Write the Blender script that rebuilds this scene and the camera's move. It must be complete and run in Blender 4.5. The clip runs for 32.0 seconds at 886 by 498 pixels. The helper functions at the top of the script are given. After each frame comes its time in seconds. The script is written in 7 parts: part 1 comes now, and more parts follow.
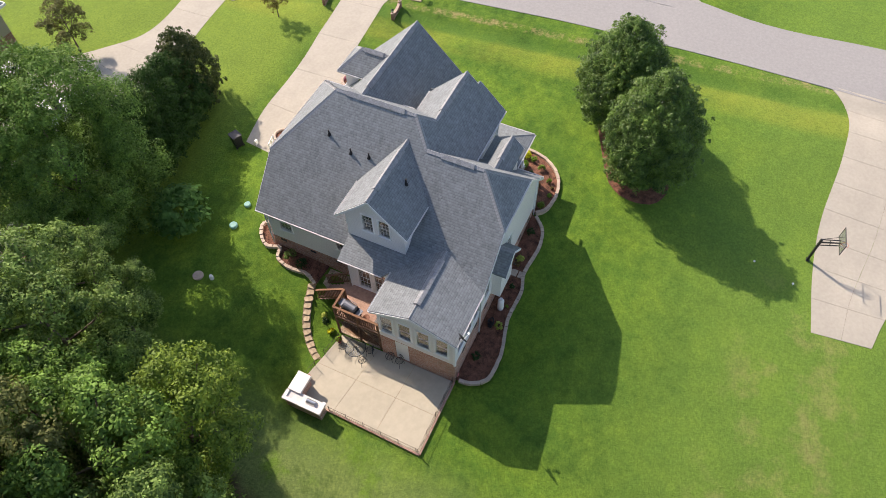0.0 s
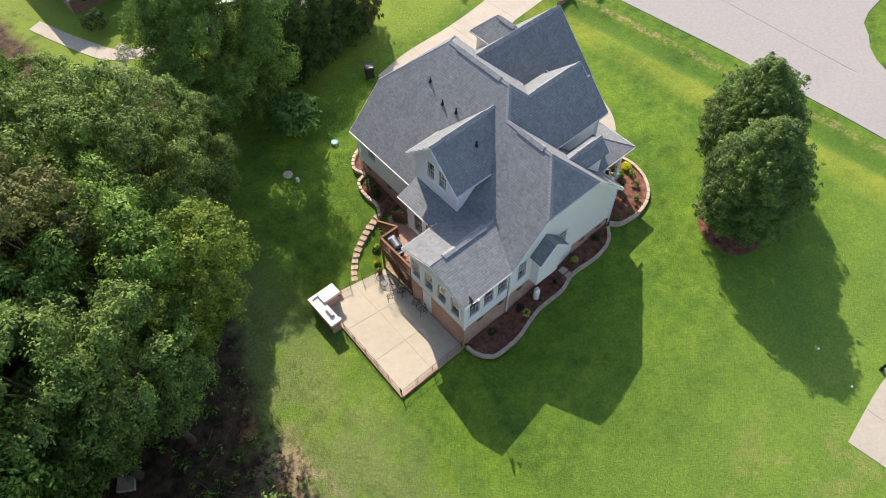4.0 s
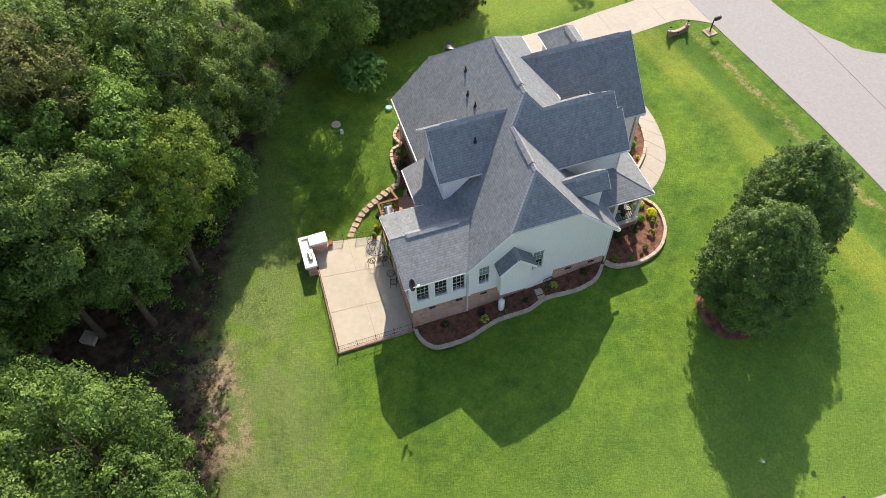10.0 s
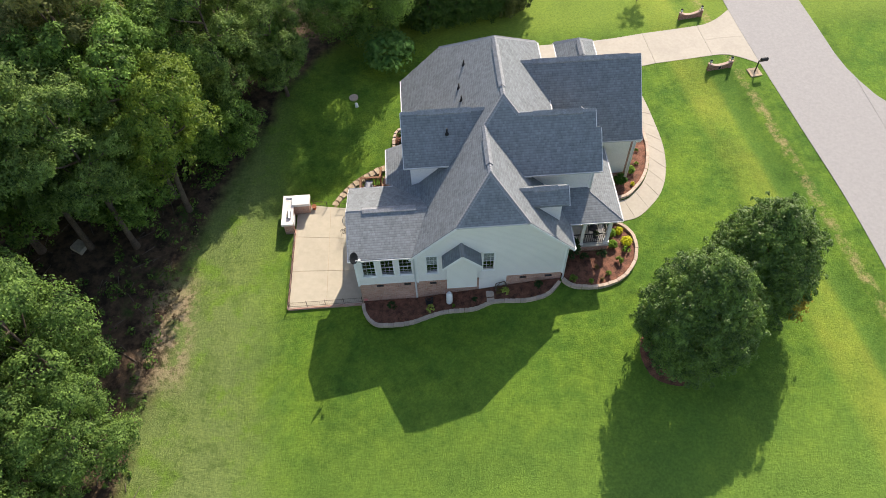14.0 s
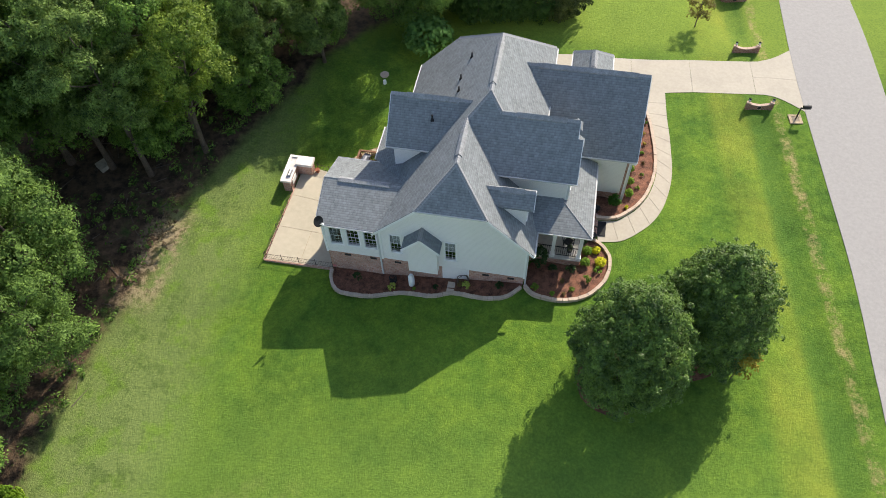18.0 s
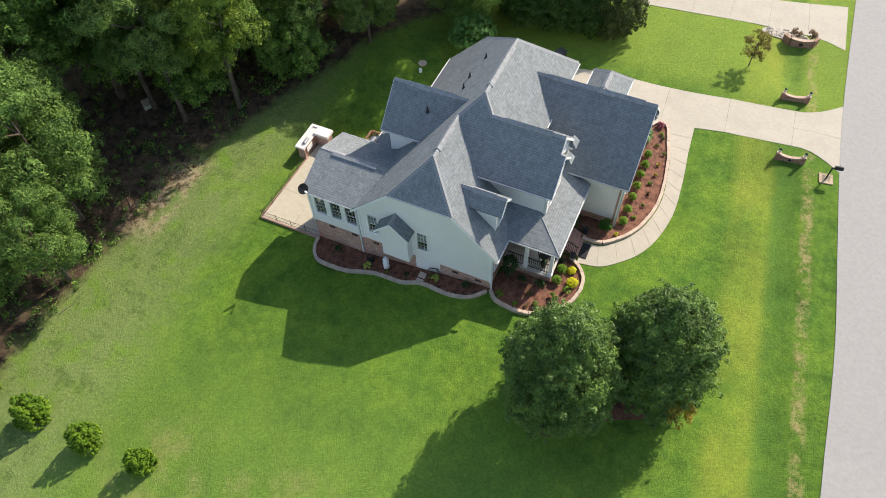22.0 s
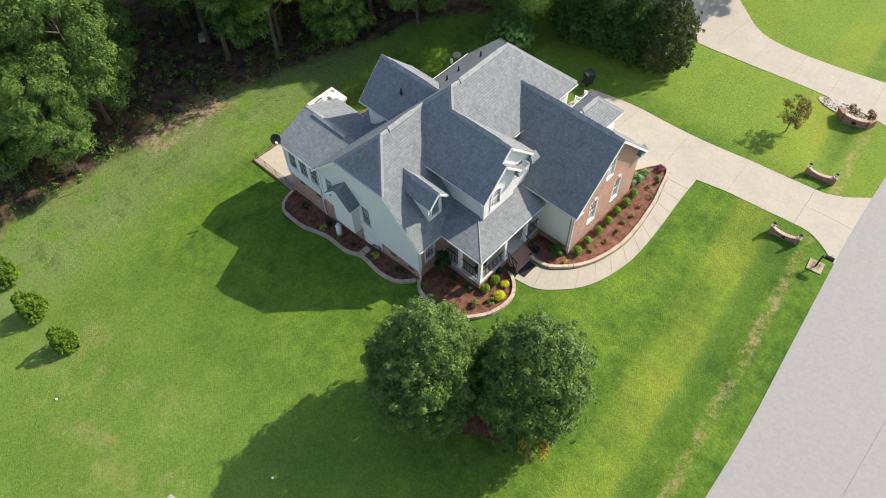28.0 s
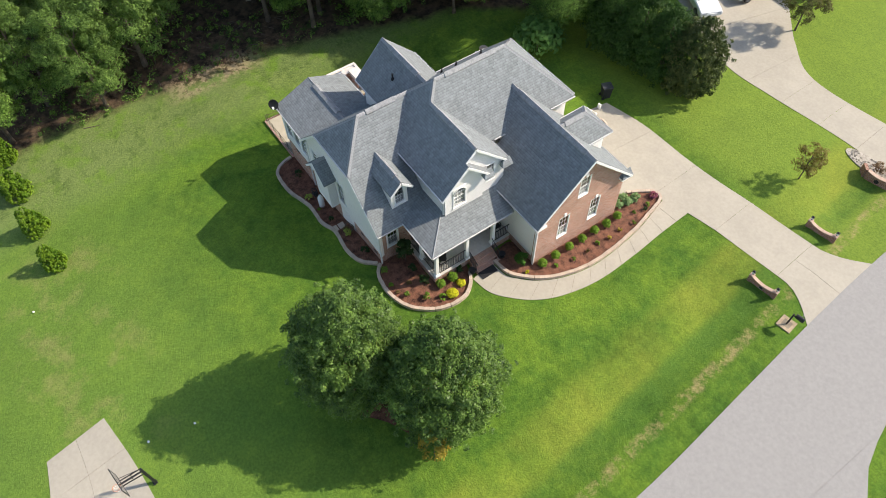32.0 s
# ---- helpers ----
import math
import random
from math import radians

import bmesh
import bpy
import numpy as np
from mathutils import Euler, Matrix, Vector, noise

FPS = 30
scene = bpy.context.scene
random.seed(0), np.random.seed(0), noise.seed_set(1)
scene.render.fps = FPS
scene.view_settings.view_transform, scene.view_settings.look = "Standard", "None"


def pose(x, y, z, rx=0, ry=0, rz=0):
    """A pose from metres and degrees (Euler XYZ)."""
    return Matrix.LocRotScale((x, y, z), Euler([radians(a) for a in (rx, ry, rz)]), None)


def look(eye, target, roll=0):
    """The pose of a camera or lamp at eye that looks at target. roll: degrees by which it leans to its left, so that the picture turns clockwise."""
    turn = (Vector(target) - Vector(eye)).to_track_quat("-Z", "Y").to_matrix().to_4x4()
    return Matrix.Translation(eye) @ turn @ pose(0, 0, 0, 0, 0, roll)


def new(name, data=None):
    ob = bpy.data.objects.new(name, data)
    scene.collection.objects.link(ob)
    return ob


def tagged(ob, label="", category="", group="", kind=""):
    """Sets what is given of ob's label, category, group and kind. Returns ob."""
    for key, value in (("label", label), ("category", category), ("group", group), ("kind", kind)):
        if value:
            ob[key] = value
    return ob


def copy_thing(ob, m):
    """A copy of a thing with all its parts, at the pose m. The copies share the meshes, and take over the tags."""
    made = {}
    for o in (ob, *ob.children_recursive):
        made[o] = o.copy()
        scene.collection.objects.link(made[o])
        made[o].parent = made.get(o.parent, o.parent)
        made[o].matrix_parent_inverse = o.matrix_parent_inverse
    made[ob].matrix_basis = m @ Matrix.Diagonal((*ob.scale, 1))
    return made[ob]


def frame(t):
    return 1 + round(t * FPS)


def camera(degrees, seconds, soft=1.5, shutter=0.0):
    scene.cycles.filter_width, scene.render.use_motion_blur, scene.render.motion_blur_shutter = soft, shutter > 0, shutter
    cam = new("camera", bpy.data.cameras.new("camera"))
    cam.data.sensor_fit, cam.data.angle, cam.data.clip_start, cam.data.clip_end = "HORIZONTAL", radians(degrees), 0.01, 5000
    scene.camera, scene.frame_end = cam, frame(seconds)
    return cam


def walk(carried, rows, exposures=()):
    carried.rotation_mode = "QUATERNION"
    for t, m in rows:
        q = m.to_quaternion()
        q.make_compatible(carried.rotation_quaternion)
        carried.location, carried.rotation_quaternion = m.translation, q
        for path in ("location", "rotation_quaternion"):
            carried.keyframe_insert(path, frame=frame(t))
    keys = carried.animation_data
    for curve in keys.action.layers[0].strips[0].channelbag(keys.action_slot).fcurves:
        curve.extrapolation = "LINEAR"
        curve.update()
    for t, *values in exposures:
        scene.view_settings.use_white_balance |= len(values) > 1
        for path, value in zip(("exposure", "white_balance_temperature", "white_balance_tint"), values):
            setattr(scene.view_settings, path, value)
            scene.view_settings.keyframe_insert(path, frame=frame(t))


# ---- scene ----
cam = camera(64.32, 32.0, soft=0.6)
# seconds, place in metres, turn in degrees
ROWS = [
    (0, -14.991, -6.835, 36.755, 34.551, 0.787, -64.955),
    (0.5, -14.825, -7.957, 36.62, 34.592, 0.753, -60.969),
    (1, -14.645, -9.032, 36.518, 34.654, 0.758, -57.344),
    (1.5, -14.392, -9.94, 36.421, 34.693, 0.742, -54.073),
    (2, -14.167, -10.8, 36.307, 34.771, 0.741, -51.892),
    (2.5, -13.93, -11.61, 36.268, 34.831, 0.725, -48.747),
    (3, -13.578, -12.373, 36.286, 34.85, 0.747, -45.374),
    (3.5, -13.236, -13.042, 36.275, 34.91, 0.734, -43.18),
    (5.5, -11.417, -15.373, 36.357, 35.045, 0.661, -34.002),
    (6, -10.771, -15.933, 36.389, 35.034, 0.712, -32.196),
    (6.5, -10.034, -16.474, 36.403, 35, 0.791, -30.582),
    (7, -9.28, -16.982, 36.386, 34.995, 0.853, -28.644),
    (7.5, -8.431, -17.457, 36.384, 34.881, 0.958, -26.604),
    (8, -7.552, -17.936, 36.381, 34.869, 1.037, -24.641),
    (8.5, -6.626, -18.389, 36.383, 34.834, 1.129, -23.122),
    (9, -5.71, -18.811, 36.389, 34.793, 1.217, -21.984),
    (9.5, -4.676, -19.266, 36.43, 34.743, 1.377, -20.217),
    (10, -3.737, -19.652, 36.453, 34.729, 1.385, -18.183),
    (10.5, -2.776, -20.05, 36.482, 34.753, 1.392, -16.207),
    (11, -1.744, -20.392, 36.55, 34.659, 1.451, -14.363),
    (11.5, -0.792, -20.75, 36.568, 34.725, 1.404, -12.561),
    (12, 0.262, -21.056, 36.608, 34.688, 1.457, -10.681),
    (12.5, 1.278, -21.335, 36.616, 34.68, 1.471, -8.9),
    (13, 2.279, -21.607, 36.598, 34.73, 1.437, -7.035),
    (13.5, 3.282, -21.83, 36.587, 34.731, 1.398, -5.281),
    (14, 4.311, -22.032, 36.567, 34.739, 1.384, -3.676),
    (14.5, 5.309, -22.231, 36.542, 34.763, 1.343, -2.053),
    (15, 6.343, -22.361, 36.53, 34.762, 1.358, -0.393),
    (15.5, 7.387, -22.443, 36.53, 34.76, 1.376, 1.389),
    (17.5, 11.226, -22.508, 36.478, 34.833, 1.379, 8.656),
    (18, 12.115, -22.439, 36.504, 34.814, 1.392, 10.613),
    (18.5, 12.991, -22.339, 36.528, 34.785, 1.4, 12.416),
    (19, 13.903, -22.27, 36.512, 34.885, 1.39, 14.201),
    (19.5, 14.804, -22.09, 36.531, 34.858, 1.426, 15.992),
    (20, 15.681, -21.909, 36.55, 34.865, 1.423, 17.709),
    (20.5, 16.552, -21.7, 36.584, 34.872, 1.408, 19.426),
    (21, 17.426, -21.452, 36.621, 34.876, 1.387, 21.092),
    (21.5, 18.307, -21.15, 36.67, 34.871, 1.393, 22.858),
    (22, 19.184, -20.826, 36.707, 34.87, 1.383, 24.394),
    (22.5, 20.048, -20.485, 36.708, 34.845, 1.367, 25.863),
    (23, 20.903, -20.119, 36.69, 34.872, 1.346, 27.38),
    (23.5, 21.784, -19.75, 36.663, 34.892, 1.342, 28.484),
    (24, 22.671, -19.385, 36.632, 34.965, 1.336, 29.778),
    (24.5, 23.526, -18.998, 36.579, 35.048, 1.329, 31.245),
    (25, 24.397, -18.574, 36.514, 35.186, 1.326, 32.917),
    (25.5, 25.181, -18.138, 36.472, 35.273, 1.271, 34.668),
    (27.5, 28.302, -16.046, 36.289, 35.517, 1.159, 41.328),
    (28, 28.999, -15.432, 36.303, 35.454, 1.126, 42.942),
    (28.5, 29.682, -14.794, 36.325, 35.375, 1.08, 44.621),
    (29, 30.335, -14.124, 36.367, 35.285, 1.039, 46.219),
    (29.5, 30.942, -13.441, 36.407, 35.145, 1.003, 47.758),
    (30, 31.511, -12.746, 36.474, 34.975, 0.973, 49.351),
    (30.5, 32.066, -12.051, 36.531, 34.806, 0.951, 50.896),
    (31, 32.579, -11.341, 36.604, 34.636, 0.943, 52.339),
    (31.5, 33.055, -10.618, 36.684, 34.453, 0.949, 53.707),
    (32, 33.501, -9.897, 36.767, 34.278, 0.954, 55.134),
]
walk(cam, [(t, pose(x, y, z, rx, ry, rz)) for t, x, y, z, rx, ry, rz in ROWS],
     exposures=[(0.0, 0.70, 7100, 19), (3.0, 0.87, 7060, 18), (6.0, 0.76, 7120, 17), (8.0, 0.76, 7120, 17), (9.0, 0.86, 7120, 17), (12.0, 0.82, 7140, 16), (14.5, 0.77, 7090, 15), (19.0, 0.73, 6950, 12), (21.0, 0.73, 6940, 12), (24.0, 0.78, 6940, 11), (32.0, 0.65, 6960, 12)])

# ---- world, sun ----
SUN_WAY = Vector((-0.475, -1.12, -1.0)).normalized()
world = bpy.data.worlds.new("sky")
world.use_nodes = True
scene.world = world
wt = world.node_tree
sky = wt.nodes.new("ShaderNodeTexSky")
sky.sky_type = "NISHITA"
sky.sun_disc = False
sky.sun_elevation = radians(39.4)
sky.sun_rotation = radians(23)
wt.links.new(sky.outputs[0], wt.nodes["Background"].inputs[0])
wt.nodes["Background"].inputs[1].default_value = 0.145
sun_data = bpy.data.lights.new("sun", "SUN")
sun_data.energy, sun_data.angle, sun_data.color = 3.9, radians(0.53), (1.0, 0.94, 0.84)
sun = new("sun", sun_data)
sun.matrix_world = look((0, 0, 60), Vector((0, 0, 60)) + SUN_WAY)

# ---- materials ----
def mat(name, base, rough=0.8, metal=0.0, var=0.25, scale=6.0, bump=0.15, spec=0.3, coords="Object", dist=0.02, hue=None):
    """A surface with grain and broad stains: two noises vary the base colour, a third gives relief."""
    m = bpy.data.materials.new(name)
    m.use_nodes = True
    nt = m.node_tree
    b = nt.nodes["Principled BSDF"]
    tc = nt.nodes.new("ShaderNodeTexCoord")
    mixes = base
    n1 = nt.nodes.new("ShaderNodeTexNoise"); n1.inputs["Scale"].default_value = scale; n1.inputs["Detail"].default_value = 6
    n2 = nt.nodes.new("ShaderNodeTexNoise"); n2.inputs["Scale"].default_value = scale * 0.13; n2.inputs["Detail"].default_value = 4
    for n in (n1, n2):
        nt.links.new(tc.outputs[coords], n.inputs["Vector"])
    add = nt.nodes.new("ShaderNodeMath"); add.operation = "ADD"
    nt.links.new(n1.outputs["Fac"], add.inputs[0]); nt.links.new(n2.outputs["Fac"], add.inputs[1])
    half = nt.nodes.new("ShaderNodeMath"); half.operation = "MULTIPLY"; half.inputs[1].default_value = 0.5
    nt.links.new(add.outputs[0], half.inputs[0])
    ramp = nt.nodes.new("ShaderNodeValToRGB")
    lo = tuple(c * (1 - var) for c in base); hi = tuple(min(1.0, c * (1 + var)) for c in (hue or base))
    ramp.color_ramp.elements[0].position, ramp.color_ramp.elements[1].position = 0.35, 0.65
    ramp.color_ramp.elements[0].color, ramp.color_ramp.elements[1].color = (*lo, 1), (*hi, 1)
    nt.links.new(half.outputs[0], ramp.inputs[0])
    nt.links.new(ramp.outputs[0], b.inputs["Base Color"])
    b.inputs["Roughness"].default_value, b.inputs["Metallic"].default_value = rough, metal
    b.inputs["Specular IOR Level"].default_value = spec
    if bump:
        bp = nt.nodes.new("ShaderNodeBump"); bp.inputs["Strength"].default_value = bump; bp.inputs["Distance"].default_value = dist
        nt.links.new(n1.outputs["Fac"], bp.inputs["Height"]); nt.links.new(bp.outputs[0], b.inputs["Normal"])
    return m


def courses(name, c1, c2, mortar, w, h, gap, rough=0.9, bump=0.6, dist=0.012, stain=0.35, offset=0.5, bias=0.0, big=0.6, small=28):
    """Coursed pieces too small to be built one by one, laid by the UV map, which is in metres."""
    m = bpy.data.materials.new(name)
    m.use_nodes = True
    nt = m.node_tree
    b = nt.nodes["Principled BSDF"]
    uv = nt.nodes.new("ShaderNodeUVMap")
    br = nt.nodes.new("ShaderNodeTexBrick")
    br.inputs["Scale"].default_value = 1.0
    br.inputs["Brick Width"].default_value, br.inputs["Row Height"].default_value = w, h
    br.inputs["Mortar Size"].default_value, br.inputs["Mortar Smooth"].default_value = gap, 0.3
    br.inputs["Bias"].default_value = bias
    br.offset = offset
    br.inputs["Color1"].default_value, br.inputs["Color2"].default_value, br.inputs["Mortar"].default_value = (*c1, 1), (*c2, 1), (*mortar, 1)
    nt.links.new(uv.outputs[0], br.inputs["Vector"])
    n1 = nt.nodes.new("ShaderNodeTexNoise"); n1.inputs["Scale"].default_value = big; n1.inputs["Detail"].default_value = 5
    n2 = nt.nodes.new("ShaderNodeTexNoise"); n2.inputs["Scale"].default_value = small; n2.inputs["Detail"].default_value = 3
    for n in (n1, n2):
        nt.links.new(uv.outputs[0], n.inputs["Vector"])
    mx = nt.nodes.new("ShaderNodeMix"); mx.data_type = "RGBA"; mx.blend_type = "MULTIPLY"; mx.inputs[0].default_value = 1.0
    rp = nt.nodes.new("ShaderNodeValToRGB")
    rp.color_ramp.elements[0].position, rp.color_ramp.elements[1].position = 0.3, 0.7
    rp.color_ramp.elements[0].color, rp.color_ramp.elements[1].color = (1 - stain,) * 3 + (1,), (1 + stain * 0.6,) * 3 + (1,)
    ad = nt.nodes.new("ShaderNodeMath"); ad.operation = "ADD"
    nt.links.new(n1.outputs["Fac"], ad.inputs[0]); nt.links.new(n2.outputs["Fac"], ad.inputs[1])
    hf = nt.nodes.new("ShaderNodeMath"); hf.operation = "MULTIPLY"; hf.inputs[1].default_value = 0.5
    nt.links.new(ad.outputs[0], hf.inputs[0]); nt.links.new(hf.outputs[0], rp.inputs[0])
    nt.links.new(br.outputs["Color"], mx.inputs[6]); nt.links.new(rp.outputs[0], mx.inputs[7])
    nt.links.new(mx.outputs[2], b.inputs["Base Color"])
    b.inputs["Roughness"].default_value = rough
    b.inputs["Specular IOR Level"].default_value = 0.25
    bp = nt.nodes.new("ShaderNodeBump"); bp.inputs["Strength"].default_value = bump; bp.inputs["Distance"].default_value = dist; bp.invert = True
    nt.links.new(br.outputs["Fac"], bp.inputs["Height"]); nt.links.new(bp.outputs[0], b.inputs["Normal"])
    return m


def shingle_mat(name, base, tab=0.19, row=0.142):
    """Laminated shingles: courses with a painted shadow line at the butt edge, tabs of uneven tone, granules and faint
    streaks.
    """
    m = bpy.data.materials.new(name)
    m.use_nodes = True
    nt = m.node_tree
    b = nt.nodes["Principled BSDF"]
    uv = nt.nodes.new("ShaderNodeUVMap")
    sep = nt.nodes.new("ShaderNodeSeparateXYZ"); nt.links.new(uv.outputs[0], sep.inputs[0])

    def op(kind, *args):
        n = nt.nodes.new("ShaderNodeMath"); n.operation = kind
        for k, a in enumerate(args):
            if isinstance(a, (int, float)):
                n.inputs[k].default_value = a
            else:
                nt.links.new(a, n.inputs[k])
        return n.outputs[0]

    def rand(u, v):
        c = nt.nodes.new("ShaderNodeCombineXYZ"); w = nt.nodes.new("ShaderNodeTexWhiteNoise"); w.noise_dimensions = "2D"
        nt.links.new(u, c.inputs[0]); nt.links.new(v, c.inputs[1]); nt.links.new(c.outputs[0], w.inputs["Vector"])
        return w.outputs["Value"]

    def noise_at(scale, detail):
        n = nt.nodes.new("ShaderNodeTexNoise"); n.inputs["Scale"].default_value, n.inputs["Detail"].default_value = scale, detail
        nt.links.new(uv.outputs[0], n.inputs["Vector"])
        return op("SUBTRACT", n.outputs["Fac"], 0.5)

    v = op("DIVIDE", sep.outputs[1], row)
    k, f = op("FLOOR", v), op("FRACT", v)
    shift = op("MULTIPLY", rand(op("MULTIPLY", k, 1.0), op("MULTIPLY", k, 3.7)), 5.0)
    u1 = op("FLOOR", op("ADD", op("DIVIDE", sep.outputs[0], tab), shift))
    u2 = op("FLOOR", op("ADD", op("DIVIDE", sep.outputs[0], tab * 0.45), shift))
    tone = op("ADD", op("MULTIPLY", op("SUBTRACT", rand(u1, k), 0.5), 0.20), op("MULTIPLY", op("SUBTRACT", rand(u2, op("ADD", k, 50.5)), 0.5), 0.20))
    # shadow line below each course, darkened into the base colour
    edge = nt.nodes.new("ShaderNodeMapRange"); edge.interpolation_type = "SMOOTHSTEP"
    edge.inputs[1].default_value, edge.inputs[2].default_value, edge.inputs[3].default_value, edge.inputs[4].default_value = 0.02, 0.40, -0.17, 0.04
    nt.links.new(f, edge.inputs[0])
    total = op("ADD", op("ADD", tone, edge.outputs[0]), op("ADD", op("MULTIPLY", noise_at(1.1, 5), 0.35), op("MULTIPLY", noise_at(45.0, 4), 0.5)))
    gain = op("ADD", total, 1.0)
    mx = nt.nodes.new("ShaderNodeMix"); mx.data_type, mx.blend_type = "RGBA", "MULTIPLY"; mx.inputs[0].default_value = 1.0
    mx.inputs[6].default_value = (*base, 1)
    nt.links.new(gain, mx.inputs[7])
    nt.links.new(mx.outputs[2], b.inputs["Base Color"])
    b.inputs["Roughness"].default_value, b.inputs["Specular IOR Level"].default_value = 0.95, 0.1
    bp = nt.nodes.new("ShaderNodeBump"); bp.inputs["Strength"].default_value, bp.inputs["Distance"].default_value = 0.35, 0.012
    nt.links.new(op("ADD", op("MULTIPLY", f, -0.8), op("MULTIPLY", tone, 2.0)), bp.inputs["Height"]); nt.links.new(bp.outputs[0], b.inputs["Normal"])
    return m


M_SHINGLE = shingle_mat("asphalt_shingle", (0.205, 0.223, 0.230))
M_BRICK = courses("red_brick", (0.38, 0.18, 0.125), (0.56, 0.32, 0.245), (0.54, 0.46, 0.40), 0.21, 0.075, 0.009, stain=0.3)
M_BRICK2 = courses("dark_red_brick", (0.27, 0.115, 0.078), (0.40, 0.205, 0.145), (0.38, 0.31, 0.255), 0.21, 0.075, 0.009, stain=0.3)
M_SIDING = courses("lap_siding", (0.85, 0.82, 0.795), (0.85, 0.82, 0.795), (0.70, 0.675, 0.655), 8.0, 0.115, 0.006, stain=0.06, bump=0.5, rough=0.55)
M_TRIM = mat("white_trim", (0.86, 0.85, 0.835), rough=0.5, var=0.05, scale=3, bump=0.03)
M_GUTTER = mat("white_gutter", (0.60, 0.60, 0.595), rough=0.4, var=0.08, scale=2, bump=0.0)
M_CONC = mat("pale_concrete", (0.405, 0.367, 0.298), var=0.08, scale=5, bump=0.08)
M_PATIO = mat("patio_concrete", (0.45, 0.405, 0.312), var=0.09, scale=3, bump=0.06)
M_ROAD = mat("worn_asphalt", (0.295, 0.284, 0.270), var=0.10, scale=38, bump=0.2)
M_MULCH = mat("red_brown_mulch", (0.165, 0.072, 0.044), var=0.8, scale=22, bump=0.9, dist=0.05)
M_EDGING = mat("tan_edging_block", (0.50, 0.395, 0.31), var=0.16, scale=9, bump=0.3)
M_WOODFENCE = mat("brown_stained_wood", (0.20, 0.105, 0.06), var=0.35, scale=9, bump=0.2)
M_DECK = mat("deck_board", (0.40, 0.25, 0.185), var=0.2, scale=6, bump=0.15)
M_IRON = mat("black_iron", (0.025, 0.025, 0.026), rough=0.5, var=0.3, bump=0.05)
M_RUST = mat("rust_brown_iron", (0.075, 0.058, 0.045), rough=0.6, var=0.4, bump=0.05)
M_BLACK = mat("black_plastic", (0.02, 0.021, 0.023), rough=0.45, var=0.3, bump=0.02)
M_WHITE = mat("white_paint", (0.82, 0.82, 0.80), rough=0.45, var=0.05, bump=0.02)
M_BARK = mat("grey_bark", (0.12, 0.092, 0.07), var=0.5, scale=14, bump=0.8, dist=0.05)


def glass_mat():
    m = bpy.data.materials.new("window_glass")
    m.use_nodes = True
    b = m.node_tree.nodes["Principled BSDF"]
    b.inputs["Base Color"].default_value = (0.62, 0.66, 0.68, 1)
    b.inputs["Transmission Weight"].default_value = 1.0
    b.inputs["Roughness"].default_value = 0.03
    b.inputs["IOR"].default_value = 1.45
    return m


M_GLASS = glass_mat()


def leaf_mat(name, dark, light, yellow=None, gloss=0.13):
    m = bpy.data.materials.new(name)
    m.use_nodes = True
    nt = m.node_tree
    b = nt.nodes["Principled BSDF"]
    geo = nt.nodes.new("ShaderNodeNewGeometry")
    rp = nt.nodes.new("ShaderNodeValToRGB")
    rp.color_ramp.elements[0].color, rp.color_ramp.elements[1].color = (*dark, 1), (*light, 1)
    if yellow:
        e = rp.color_ramp.elements.new(0.97); e.color = (*light, 1)
        rp.color_ramp.elements[-1].color = (*yellow, 1)
    tc = nt.nodes.new("ShaderNodeTexCoord")
    nz = nt.nodes.new("ShaderNodeTexNoise"); nz.inputs["Scale"].default_value = 1.3; nz.inputs["Detail"].default_value = 4
    nt.links.new(tc.outputs["Object"], nz.inputs["Vector"])
    mm = nt.nodes.new("ShaderNodeMath"); mm.operation = "MULTIPLY_ADD"; mm.inputs[1].default_value = 0.42
    nt.links.new(geo.outputs["Random Per Island"], mm.inputs[0])
    m3 = nt.nodes.new("ShaderNodeMath"); m3.operation = "MULTIPLY_ADD"; m3.inputs[1].default_value = 1.9; m3.inputs[2].default_value = -0.72
    nt.links.new(nz.outputs["Fac"], m3.inputs[0]); nt.links.new(m3.outputs[0], mm.inputs[2])
    nt.links.new(mm.outputs[0], rp.inputs[0])
    nt.links.new(rp.outputs[0], b.inputs["Base Color"])
    b.inputs["Roughness"].default_value = 0.5 if gloss < 0.2 else 0.42
    b.inputs["Specular IOR Level"].default_value = gloss
    tr = nt.nodes.new("ShaderNodeBsdfTranslucent")
    # light through a leaf comes out yellower
    thr = nt.nodes.new("ShaderNodeMix"); thr.data_type, thr.blend_type = "RGBA", "MULTIPLY"
    thr.inputs[0].default_value = 1.0; thr.inputs[7].default_value = (1.0, 0.97, 0.6, 1)
    nt.links.new(rp.outputs[0], thr.inputs[6]); nt.links.new(thr.outputs[2], tr.inputs["Color"])
    mixer = nt.nodes.new("ShaderNodeMixShader"); mixer.inputs[0].default_value = 0.27
    nt.links.new(b.outputs[0], mixer.inputs[1]); nt.links.new(tr.outputs[0], mixer.inputs[2])
    nt.links.new(mixer.outputs[0], nt.nodes["Material Output"].inputs["Surface"])
    return m


